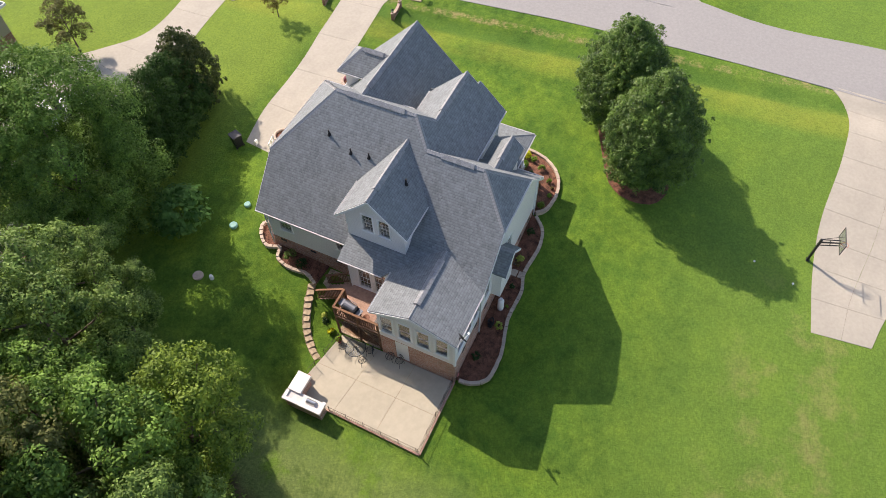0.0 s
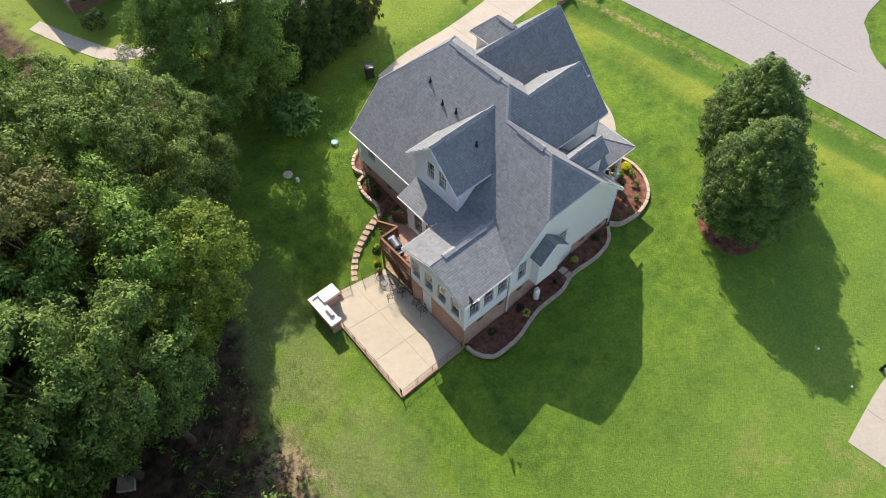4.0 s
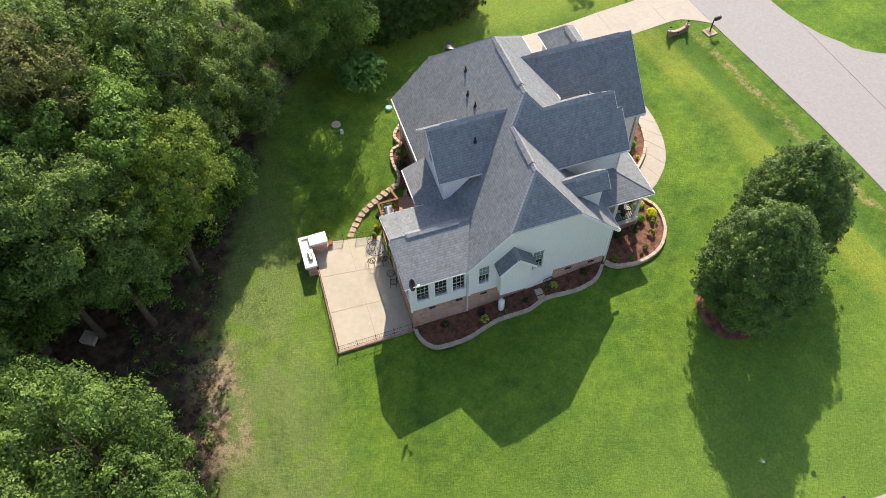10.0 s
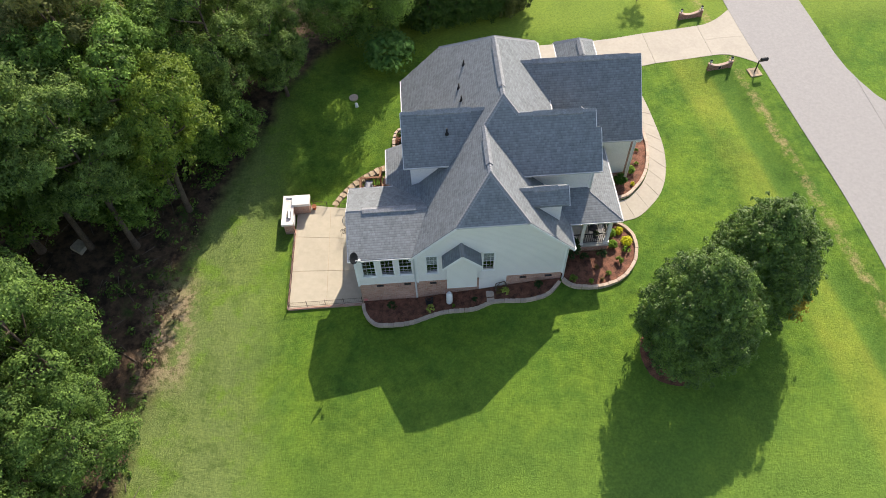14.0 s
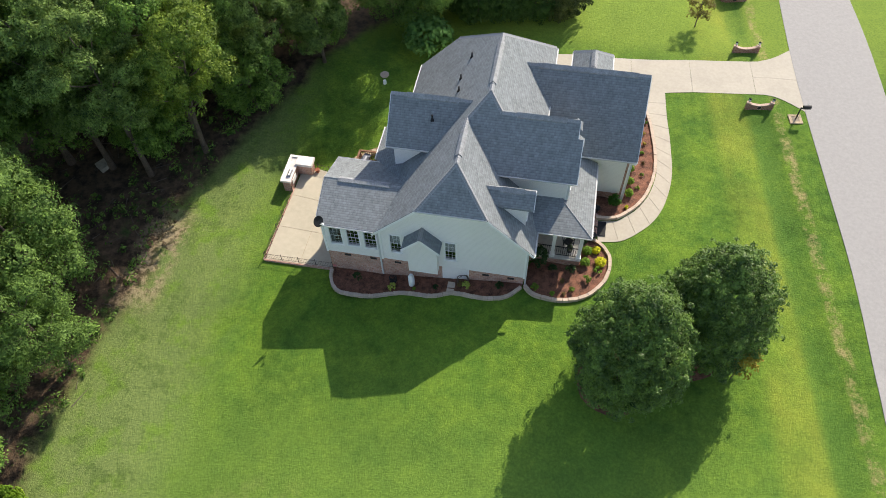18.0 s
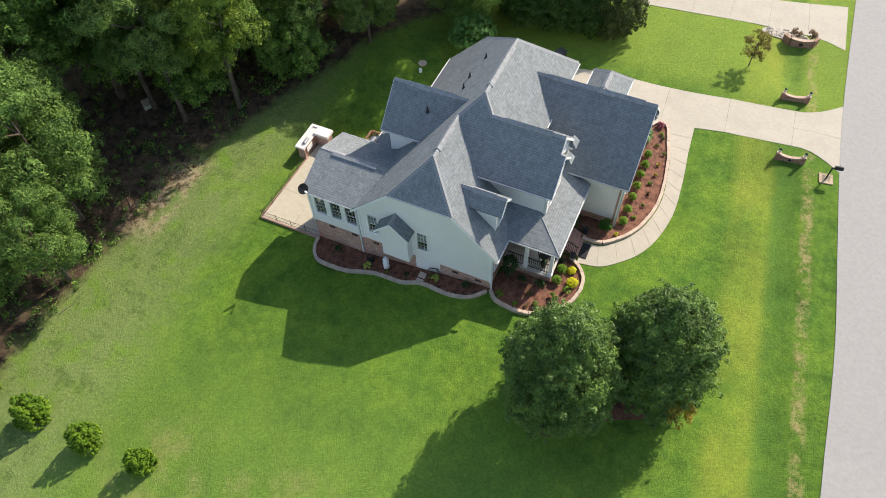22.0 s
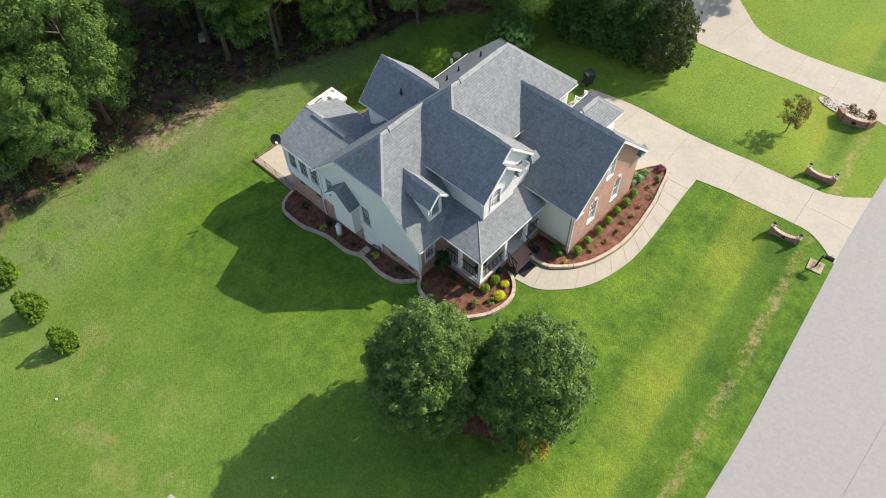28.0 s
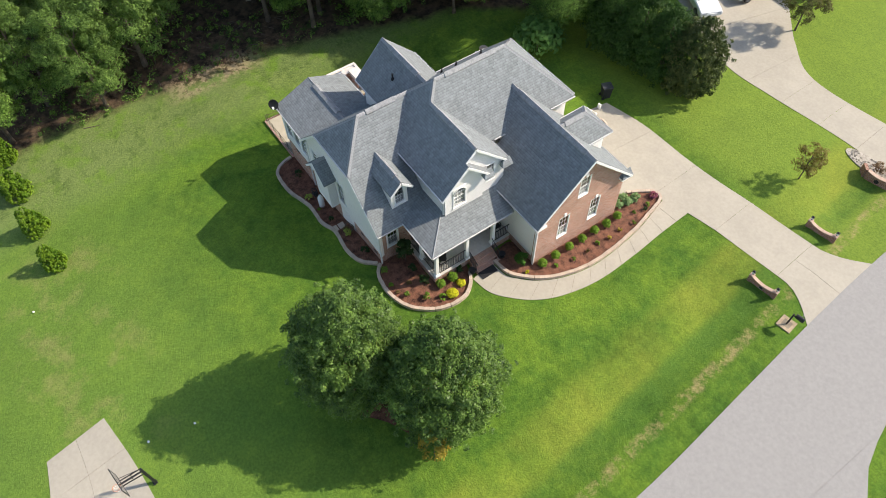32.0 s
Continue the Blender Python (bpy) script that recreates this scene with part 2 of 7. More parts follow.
L_FOREST = leaf_mat("forest_leaf", (0.020, 0.055, 0.010), (0.275, 0.455, 0.090))
L_FOREST2 = leaf_mat("forest_leaf_grey", (0.027, 0.062, 0.016), (0.305, 0.450, 0.112))
L_YELLOW = leaf_mat("yellow_green_leaf", (0.046, 0.095, 0.015), (0.265, 0.365, 0.055))
L_PEAR = leaf_mat("pear_tree_leaf", (0.019, 0.055, 0.012), (0.190, 0.318, 0.060), (0.28, 0.32, 0.07), gloss=0.3)
L_DARK = leaf_mat("magnolia_leaf", (0.018, 0.043, 0.013), (0.056, 0.106, 0.032))
L_SHRUB = leaf_mat("shrub_leaf", (0.090, 0.190, 0.020), (0.25, 0.40, 0.045))
L_HOSTA = leaf_mat("hosta_leaf", (0.10, 0.19, 0.06), (0.34, 0.45, 0.20))
L_CHART = leaf_mat("pale_yellow_green_leaf", (0.26, 0.34, 0.05), (0.52, 0.56, 0.14))
L_LIME = leaf_mat("lime_shrub_leaf", (0.50, 0.50, 0.02), (0.80, 0.76, 0.05))
L_ARBOR = leaf_mat("arborvitae_leaf", (0.05, 0.125, 0.01), (0.23, 0.36, 0.03))
L_BRONZE = leaf_mat("bronze_leaf", (0.091, 0.065, 0.026), (0.234, 0.156, 0.058))
L_ORANGE = leaf_mat("autumn_leaf", (0.22, 0.17, 0.025), (0.48, 0.36, 0.06))

# ---- building blocks ----
def uvmap(me):
    lay = me.uv_layers.new(name="UVMap")
    for p in me.polygons:
        n = p.normal
        t = Vector((0, 0, 1)).cross(n)
        if t.length < 0.02:
            t = Vector((1, 0, 0))
        t.normalize()
        s = n.cross(t)
        for li in p.loop_indices:
            co = me.vertices[me.loops[li].vertex_index].co
            lay.data[li].uv = (co.dot(t), co.dot(s))


def raw(name, verts, faces, material, uv=True, smooth=False):
    me = bpy.data.meshes.new(name)
    me.from_pydata([tuple(v) for v in verts], [], [tuple(f) for f in faces])
    me.update()
    me.materials.append(material)
    if uv:
        uvmap(me)
    if smooth:
        me.polygons.foreach_set("use_smooth", [True] * len(me.polygons))
    return me


def thing(name, me=None, label="", category="", group="", kind="", at=None):
    ob = new(name, me)
    if at is not None:
        ob.matrix_world = at if isinstance(at, Matrix) else Matrix.Translation(at)
    return tagged(ob, label, category, group, kind)


def part(name, me, parent, label=""):
    ob = new(name, me)
    ob.parent = parent
    if label:
        tagged(ob, label)
    return ob


class Bag:
    """Collects solids into one mesh."""
    def __init__(self):
        self.v, self.f = [], []

    def add(self, verts, faces):
        o = len(self.v)
        self.v += [tuple(p) for p in verts]
        self.f += [tuple(i + o for i in f) for f in faces]
        return self

    def box(self, x0, x1, y0, y1, z0, z1):
        v = [(x, y, z) for z in (z0, z1) for y in (y0, y1) for x in (x0, x1)]
        return self.add(v, [(0, 2, 3, 1), (4, 5, 7, 6), (0, 1, 5, 4), (2, 6, 7, 3), (0, 4, 6, 2), (1, 3, 7, 5)])

    def beam(self, p, q, w, h, up=(0, 0, 1)):
        """A bar from p to q, w wide and h high, hanging below the line by half its height."""
        p, q = Vector(p), Vector(q)
        d = (q - p).normalized()
        s = d.cross(Vector(up))
        s = (Vector((1, 0, 0)) if s.length < 1e-4 else s.normalized())
        u = s.cross(d)
        v = []
        for e in (p, q):
            for a, b in ((-1, -1), (1, -1), (1, 1), (-1, 1)):
                v.append(e + s * (a * w / 2) + u * (b * h / 2))
        return self.add(v, [(3, 2, 1, 0), (4, 5, 6, 7), (0, 1, 5, 4), (1, 2, 6, 5), (2, 3, 7, 6), (3, 0, 4, 7)])

    def tube(self, pts, radii, n=8, cap=True):
        rings = []
        o = len(self.v)
        for i, p in enumerate(pts):
            p = Vector(p)
            a = Vector(pts[max(i - 1, 0)]); b = Vector(pts[min(i + 1, len(pts) - 1)])
            d = (b - a).normalized() if (b - a).length > 1e-6 else Vector((0, 0, 1))
            s = d.cross(Vector((0, 0, 1)) if abs(d.z) < 0.9 else Vector((1, 0, 0))).normalized()
            u = s.cross(d)
            r = radii[i] if hasattr(radii, "__len__") else radii
            rings.append([p + (s * math.cos(2 * math.pi * k / n) + u * math.sin(2 * math.pi * k / n)) * r for k in range(n)])
        for ring in rings:
            self.v += [tuple(p) for p in ring]
        for i in range(len(rings) - 1):
            for k in range(n):
                a = o + i * n + k; b = o + i * n + (k + 1) % n
                self.f.append((a, a + n, b + n, b))
        if cap:
            self.f.append(tuple(o + k for k in range(n)))
            self.f.append(tuple(o + (len(rings) - 1) * n + k for k in reversed(range(n))))
        return self

    def slab(self, poly, z0, z1):
        """A flat plate over a plan outline; heights may be numbers or functions of x, y."""
        n = len(poly)
        area = sum(poly[i][0] * poly[(i + 1) % n][1] - poly[(i + 1) % n][0] * poly[i][1] for i in range(n))
        if area < 0:
            poly = poly[::-1]
        f0 = z0 if callable(z0) else (lambda x, y: z0)
        f1 = z1 if callable(z1) else (lambda x, y: z1)
        v = [(x, y, f0(x, y)) for x, y in poly] + [(x, y, f1(x, y)) for x, y in poly]
        f = [tuple(range(n))[::-1], tuple(range(n, 2 * n))] + [(i, (i + 1) % n, n + (i + 1) % n, n + i) for i in range(n)]
        return self.add(v, f)

    def mesh(self, name, material, uv=True, smooth=False):
        return raw(name, self.v, self.f, material, uv, smooth)


def curve_pts(pts, n=8, closed=False):
    """A smooth line through plan points."""
    out = []
    m = len(pts)
    rng = range(m if closed else m - 1)
    for i in rng:
        p0, p1, p2, p3 = (pts[(i - 1) % m] if closed or i else pts[0]), pts[i], pts[(i + 1) % m], (pts[(i + 2) % m] if closed or i < m - 2 else pts[-1])
        for k in range(n):
            t = k / n
            out.append(tuple(0.5 * (2 * b + (c - a) * t + (2 * a - 5 * b + 4 * c - d) * t * t + (3 * b - a - 3 * c + d) * t ** 3) for a, b, c, d in zip(p0, p1, p2, p3)))
    if not closed:
        out.append(tuple(pts[-1]))
    return out


def smooth01(t):
    t = min(1.0, max(0.0, t))
    return t * t * (3 - 2 * t)


def ground_z(x, y):
    """Height of the ground: it falls to the back garden and to the south, and rises a little to the north."""
    w = smooth01((y + 4.6) / 2.6)
    z = (-0.62 + 1.75 * smooth01((x + 6) / 19)) * (1 - w) + (-0.5 + 1.55 * smooth01((x + 1) / 15)) * w
    z -= 0.066 * max(0.0, -4 - y) * (1 - smooth01((x - 16) / 14)) if y > -40 else 2.4 * (1 - smooth01((x - 16) / 14))
    z += 0.075 * min(15.0, max(0.0, y - 3)) * (1 - smooth01((x - 3) / 10)) * smooth01((x + 26) / 20)
    # shallow ditch beside the road, piped under the two driveways
    s = x + 0.11 * (y - 5) - 27.35
    if abs(s) < 4:
        run = smooth01((y + 26) / 6) * (1 - smooth01((y - 15.2) / 1.8)) + smooth01((y - 23.6) / 1.6) * (1 - smooth01((y - 28.0) / 1.4))
        z -= 0.3 * run * math.exp(-(s / (1.5 if s < 0 else 1.1)) ** 2)
    # level terrace under the patio
    k = (1 - smooth01((abs(x + 2.4) - 2.6) / 3.0)) * (1 - smooth01((abs(y - 3.9) - 4.2) / 3.0))
    z = z * (1 - k) + -0.60 * k
    return z

# ---- ground ----
def ground_sheet():
    xs = [-700, -300, -150, -80] + [-50 + i * 1.0 for i in range(45)] + [-5 + i * 0.5 for i in range(53)] + [22 + i * 0.5 for i in range(18)] + [31 + i * 1.0 for i in range(31)] + [90, 150, 300, 700]
    ys = [-700, -300, -150, -80] + [-45 + i * 1.0 for i in range(41)] + [-4 + i * 0.5 for i in range(45)] + [19 + i * 1.0 for i in range(42)] + [90, 150, 300, 700]
    v = [(x, y, ground_z(x, y) + 0.02 * noise.noise((x * 0.23, y * 0.23, 0)) * smooth01((max(abs(x - 7.5) - 10, abs(y - 7) - 10)) / 3)) for y in ys for x in xs]
    nx = len(xs)
    f = [(j * nx + i, j * nx + i + 1, (j + 1) * nx + i + 1, (j + 1) * nx + i) for j in range(len(ys) - 1) for i in range(nx - 1)]
    return v, f


def lawn_mat():
    m = bpy.data.materials.new("mown_lawn")
    m.use_nodes = True
    nt = m.node_tree
    b = nt.nodes["Principled BSDF"]
    tc = nt.nodes.new("ShaderNodeTexCoord")

    def noise_at(scale, detail=4, rough=0.6):
        n = nt.nodes.new("ShaderNodeTexNoise")
        n.inputs["Scale"].default_value, n.inputs["Detail"].default_value, n.inputs["Roughness"].default_value = scale, detail, rough
        nt.links.new(tc.outputs["Object"], n.inputs["Vector"])
        return n.outputs["Fac"]

    def ramp(fac, p0, c0, p1, c1):
        r = nt.nodes.new("ShaderNodeValToRGB")
        r.color_ramp.elements[0].position, r.color_ramp.elements[1].position = p0, p1
        r.color_ramp.elements[0].color, r.color_ramp.elements[1].color = (*c0, 1), (*c1, 1)
        nt.links.new(fac, r.inputs[0])
        return r.outputs[0]

    def mix(fac, a, c, mode="MIX"):
        n = nt.nodes.new("ShaderNodeMix")
        n.data_type, n.blend_type = "RGBA", mode
        if isinstance(fac, float):
            n.inputs[0].default_value = fac
        else:
            nt.links.new(fac, n.inputs[0])
        for k, s in ((6, a), (7, c)):
            if isinstance(s, tuple):
                n.inputs[k].default_value = (*s, 1)
            else:
                nt.links.new(s, n.inputs[k])
        return n.outputs[2]

    def mask(fac, p0, p1):
        return ramp(fac, p0, (0, 0, 0), p1, (1, 1, 1))

    base = ramp(noise_at(1.3, 8, 0.78), 0.3, (0.050, 0.112, 0.014), 0.72, (0.122, 0.228, 0.031))
    big = mix(mask(noise_at(0.16, 5, 0.62), 0.40, 0.62), base, (0.124, 0.228, 0.028))
    fine = ramp(noise_at(6.5, 9, 0.82), 0.36, (0.68, 0.71, 0.70), 0.64, (1.26, 1.22, 1.18))
    col = mix(1.0, big, fine, "MULTIPLY")
    clump = mix(mask(noise_at(3.6, 6, 0.75), 0.57, 0.70), col, (0.120, 0.236, 0.028))
    # mowing lines, very faint, along the road
    mp = nt.nodes.new("ShaderNodeMapping"); mp.inputs["Rotation"].default_value = (0, 0, radians(-4)); mp.inputs["Scale"].default_value = (0.75, 0.05, 1.0)
    nt.links.new(tc.outputs["Object"], mp.inputs[0])
    mow = nt.nodes.new("ShaderNodeTexNoise"); mow.inputs["Scale"].default_value = 1.0; mow.inputs["Detail"].default_value = 3
    nt.links.new(mp.outputs[0], mow.inputs["Vector"])
    clump = mix(1.0, clump, ramp(mow.outputs["Fac"], 0.35, (0.94, 0.95, 0.95), 0.65, (1.06, 1.04, 1.03)), "MULTIPLY")
    clump = mix(1.0, clump, ramp(noise_at(0.42, 5, 0.68), 0.36, (0.72, 0.82, 0.86), 0.64, (1.26, 1.14, 1.04)), "MULTIPLY")
    clump = mix(1.0, clump, ramp(noise_at(1.9, 6, 0.7), 0.40, (0.84, 0.88, 0.90), 0.60, (1.14, 1.10, 1.06)), "MULTIPLY")
    # paler, older turf on the south lawn
    pale = nt.nodes.new("ShaderNodeMapRange"); pale.interpolation_type = "SMOOTHSTEP"
    pale.inputs[1].default_value, pale.inputs[2].default_value, pale.inputs[3].default_value, pale.inputs[4].default_value = -15.0, -3.0, 0.6, 0.0
    sepa = nt.nodes.new("ShaderNodeSeparateXYZ"); nt.links.new(tc.outputs["Object"], sepa.inputs[0]); nt.links.new(sepa.outputs[1], pale.inputs[0])
    clump = mix(pale.outputs[0], clump, mix(1.0, (0.166, 0.272, 0.050), fine, "MULTIPLY"))
    westp = nt.nodes.new("ShaderNodeMapRange"); westp.interpolation_type = "SMOOTHSTEP"
    westp.inputs[1].default_value, westp.inputs[2].default_value, westp.inputs[3].default_value, westp.inputs[4].default_value = -8.5, -3.5, 0.65, 0.0
    nt.links.new(sepa.outputs[0], westp.inputs[0])
    sage = mix(mask(noise_at(0.5, 5, 0.7), 0.52, 0.64), (0.196, 0.240, 0.090), (0.160, 0.260, 0.042))
    clump = mix(westp.outputs[0], clump, mix(1.0, sage, fine, "MULTIPLY"))
    north = nt.nodes.new("ShaderNodeMapRange"); north.interpolation_type = "SMOOTHSTEP"
    north.inputs[1].default_value, north.inputs[2].default_value, north.inputs[3].default_value, north.inputs[4].default_value = 20.0, 24.0, 0.0, 0.65
    nt.links.new(sepa.outputs[1], north.inputs[0])
    clump = mix(north.outputs[0], clump, mix(1.0, (0.212, 0.298, 0.046), fine, "MULTIPLY"))
    # drier strip beside the road and worn patches on the south lawn
    sep = nt.nodes.new("ShaderNodeSeparateXYZ")
    nt.links.new(tc.outputs["Object"], sep.inputs[0])

    def band(sock, centre, half):
        a = nt.nodes.new("ShaderNodeMath"); a.operation = "SUBTRACT"; a.inputs[1].default_value = centre
        nt.links.new(sock, a.inputs[0])
        c = nt.nodes.new("ShaderNodeMath"); c.operation = "ABSOLUTE"; nt.links.new(a.outputs[0], c.inputs[0])
        d = nt.nodes.new("ShaderNodeMapRange"); d.interpolation_type = "SMOOTHSTEP"
        d.inputs[1].default_value, d.inputs[2].default_value, d.inputs[3].default_value, d.inputs[4].default_value = half * 0.4, half, 1, 0
        nt.links.new(c.outputs[0], d.inputs[0])
        return d.outputs[0]

    def times(a, c):
        n = nt.nodes.new("ShaderNodeMath"); n.operation = "MULTIPLY"
        for k, s in enumerate((a, c)):
            if isinstance(s, float):
                n.inputs[k].default_value = s
            else:
                nt.links.new(s, n.inputs[k])
        return n.outputs[0]

    along = nt.nodes.new("ShaderNodeMath"); along.operation = "MULTIPLY_ADD"; along.inputs[1].default_value = 0.11
    nt.links.new(sep.outputs[1], along.inputs[0]); nt.links.new(sep.outputs[0], along.inputs[2])
    verge = along.outputs[0]
    strip = times(times(band(verge, 26.2, 1.9), 0.62), mask(noise_at(0.2, 4, 0.6), 0.28, 0.66))
    c2 = mix(strip, clump, mix(1.0, (0.286, 0.313, 0.046), fine, "MULTIPLY"))
    # shaded slope of the ditch, painted as a darker green band
    ditch_shade = times(band(verge, 28.1, 1.0), mask(noise_at(0.5, 4, 0.65), 0.30, 0.55))
    c2 = mix(times(ditch_shade, 0.75), c2, mix(1.0, (0.083, 0.170, 0.027), fine, "MULTIPLY"))
    strip2 = times(times(band(verge, 29.5, 0.5), 0.75), mask(noise_at(0.9, 7, 0.8), 0.47, 0.62))
    c3 = mix(strip2, c2, mix(1.0, (0.412, 0.316, 0.154), fine, "MULTIPLY"))
    south = times(times(band(sep.outputs[1], -17.5, 5.0), band(sep.outputs[0], 5.0, 12.0)), mask(noise_at(0.45, 5, 0.65), 0.50, 0.68))
    c4 = mix(times(south, 0.5), c3, mix(1.0, (0.345, 0.305, 0.125), fine, "MULTIPLY"))
    west = times(times(band(sep.outputs[0], -11.7, 2.0), band(sep.outputs[1], -1.0, 4.8)), mask(noise_at(0.7, 6, 0.75), 0.43, 0.53))
    debris = mix(mask(noise_at(2.2, 6, 0.75), 0.50, 0.57), (0.36, 0.275, 0.175), (0.13, 0.095, 0.06))
    litter = nt.nodes.new("ShaderNodeMapRange"); litter.interpolation_type = "SMOOTHSTEP"
    litter.inputs[1].default_value, litter.inputs[2].default_value, litter.inputs[3].default_value, litter.inputs[4].default_value = -12.5, -11.1, 1, 0
    yy = nt.nodes.new("ShaderNodeMapRange"); yy.inputs[1].default_value, yy.inputs[2].default_value, yy.inputs[3].default_value, yy.inputs[4].default_value = 4.0, 20.0, 0.0, 7.3
    nt.links.new(sep.outputs[1], yy.inputs[0])
    ys = nt.nodes.new("ShaderNodeMapRange"); ys.inputs[1].default_value, ys.inputs[2].default_value, ys.inputs[3].default_value, ys.inputs[4].default_value = -14.0, -3.0, -1.8, 0.0
    nt.links.new(sep.outputs[1], ys.inputs[0])
    off = nt.nodes.new("ShaderNodeMath"); off.operation = "ADD"
    yn = nt.nodes.new("ShaderNodeMapRange"); yn.inputs[1].default_value, yn.inputs[2].default_value, yn.inputs[3].default_value, yn.inputs[4].default_value = 20.0, 26.0, 0.0, 4.8
    nt.links.new(sep.outputs[1], yn.inputs[0])
    yb = nt.nodes.new("ShaderNodeMapRange"); yb.inputs[1].default_value, yb.inputs[2].default_value, yb.inputs[3].default_value, yb.inputs[4].default_value = 29.5, 32.0, 0.0, -9.0
    nt.links.new(sep.outputs[1], yb.inputs[0])
    ya = nt.nodes.new("ShaderNodeMath"); ya.operation = "ADD"
    nt.links.new(yn.outputs[0], ya.inputs[0]); nt.links.new(yb.outputs[0], ya.inputs[1])
    yz = nt.nodes.new("ShaderNodeMath"); yz.operation = "ADD"
    nt.links.new(yy.outputs[0], yz.inputs[0]); nt.links.new(ya.outputs[0], yz.inputs[1])
    nt.links.new(yz.outputs[0], off.inputs[0]); nt.links.new(ys.outputs[0], off.inputs[1])
    slant = nt.nodes.new("ShaderNodeMath"); slant.operation = "SUBTRACT"
    nt.links.new(sep.outputs[0], slant.inputs[0]); nt.links.new(off.outputs[0], slant.inputs[1])
    wob = nt.nodes.new("ShaderNodeMath"); wob.operation = "MULTIPLY_ADD"; wob.inputs[1].default_value = 3.6
    nt.links.new(noise_at(0.35, 7, 0.68), wob.inputs[0]); nt.links.new(slant.outputs[0], wob.inputs[2])
    sh = nt.nodes.new("ShaderNodeMath"); sh.operation = "SUBTRACT"; sh.inputs[1].default_value = 1.8
    nt.links.new(wob.outputs[0], sh.inputs[0]); nt.links.new(sh.outputs[0], litter.inputs[0])
    floor = ramp(noise_at(1.4, 6, 0.7), 0.38, (0.038, 0.027, 0.018), 0.68, (0.165, 0.110, 0.070))
    weeds = times(mask(noise_at(0.55, 5, 0.7), 0.55, 0.66), times(band(sep.outputs[0], -12.5, 3.0), 0.8))
    floor = mix(weeds, floor, mix(1.0, (0.055, 0.130, 0.022), fine, "MULTIPLY"))
    moss = times(times(band(sep.outputs[0], -10.0, 4.5), 0.7), mask(noise_at(0.8, 6, 0.75), 0.52, 0.62))
    c5 = mix(moss, c4, mix(1.0, (0.088, 0.142, 0.034), fine, "MULTIPLY"))
    c6 = mix(times(west, 0.85), mix(litter.outputs[0], c5, floor), debris)
    nt.links.new(c6, b.inputs["Base Color"])
    b.inputs["Roughness"].default_value, b.inputs["Specular IOR Level"].default_value = 0.85, 0.12
    bp = nt.nodes.new("ShaderNodeBump"); bp.inputs["Strength"].default_value, bp.inputs["Distance"].default_value = 0.7, 0.13
    nt.links.new(noise_at(9, 6, 0.8), bp.inputs["Height"]); nt.links.new(bp.outputs[0], b.inputs["Normal"])
    return m


M_LAWN = lawn_mat()
gv, gf = ground_sheet()
ground = thing("ground", raw("ground", gv, gf, M_LAWN, uv=False, smooth=True), "mown green lawn with clover clumps and dry worn patches", "lawn", kind="structure")


def strip_mesh(name, left, right, material, z=None, lift=0.03, thick=0.25, across=4):
    """Paving between two lines with the same number of points, following the ground."""
    h = z or ground_z
    v, f = [], []
    rows = across + 1
    for (ax, ay), (bx, by) in zip(left, right):
        for k in range(rows):
            t = k / across
            x, y = ax + (bx - ax) * t, ay + (by - ay) * t
            v.append((x, y, h(x, y) + lift))
        v.append((bx, by, h(bx, by) - thick)); v.append((ax, ay, h(ax, ay) - thick))
    w = rows + 2
    for i in range(len(left) - 1):
        for k in range(w):
            a, b = i * w + k, i * w + (k + 1) % w
            f.append((a, b, b + w, a + w))
    f.append(tuple(range(w))[::-1]); f.append(tuple((len(left) - 1) * w + k for k in range(w)))
    me = raw(name, v, f, material, uv=True)
    bm = bmesh.new(); bm.from_mesh(me); bmesh.ops.recalc_face_normals(bm, faces=bm.faces); bm.to_mesh(me); bm.free()
    return me


def resample(pts, n):
    c = curve_pts(pts, 10)
    d = [0.0]
    for a, b in zip(c, c[1:]):
        d.append(d[-1] + math.dist(a, b))
    out = []
    for k in range(n):
        s = d[-1] * k / (n - 1)
        i = min(max(next((j for j, e in enumerate(d) if e >= s), len(d) - 1), 1), len(d) - 1)
        t = (s - d[i - 1]) / max(d[i] - d[i - 1], 1e-6)
        out.append(tuple(p + (q - p) * t for p, q in zip(c[i - 1], c[i])))
    return out


ROAD_W = [(27.0, 70), (28.3, 40), (28.9, 25), (29.4, 18), (30.1, 11), (30.8, 4), (31.1, -3), (31.3, -12), (31.2, -25), (30.5, -70)]
ROAD_E = [(31.5, 70), (33.2, 40), (34.6, 27), (35.05, 21.3), (35.4, 16.7), (36.55, 13.1), (37.8, 11.0), (38.6, 5), (37.5, -4), (36.6, -11), (37.4, -25), (36.5, -70)]
road = thing("road", strip_mesh("road", resample(ROAD_W, 90), resample(ROAD_E, 90), M_ROAD, lift=0.035), "pale worn asphalt residential road", "road", kind="structure")

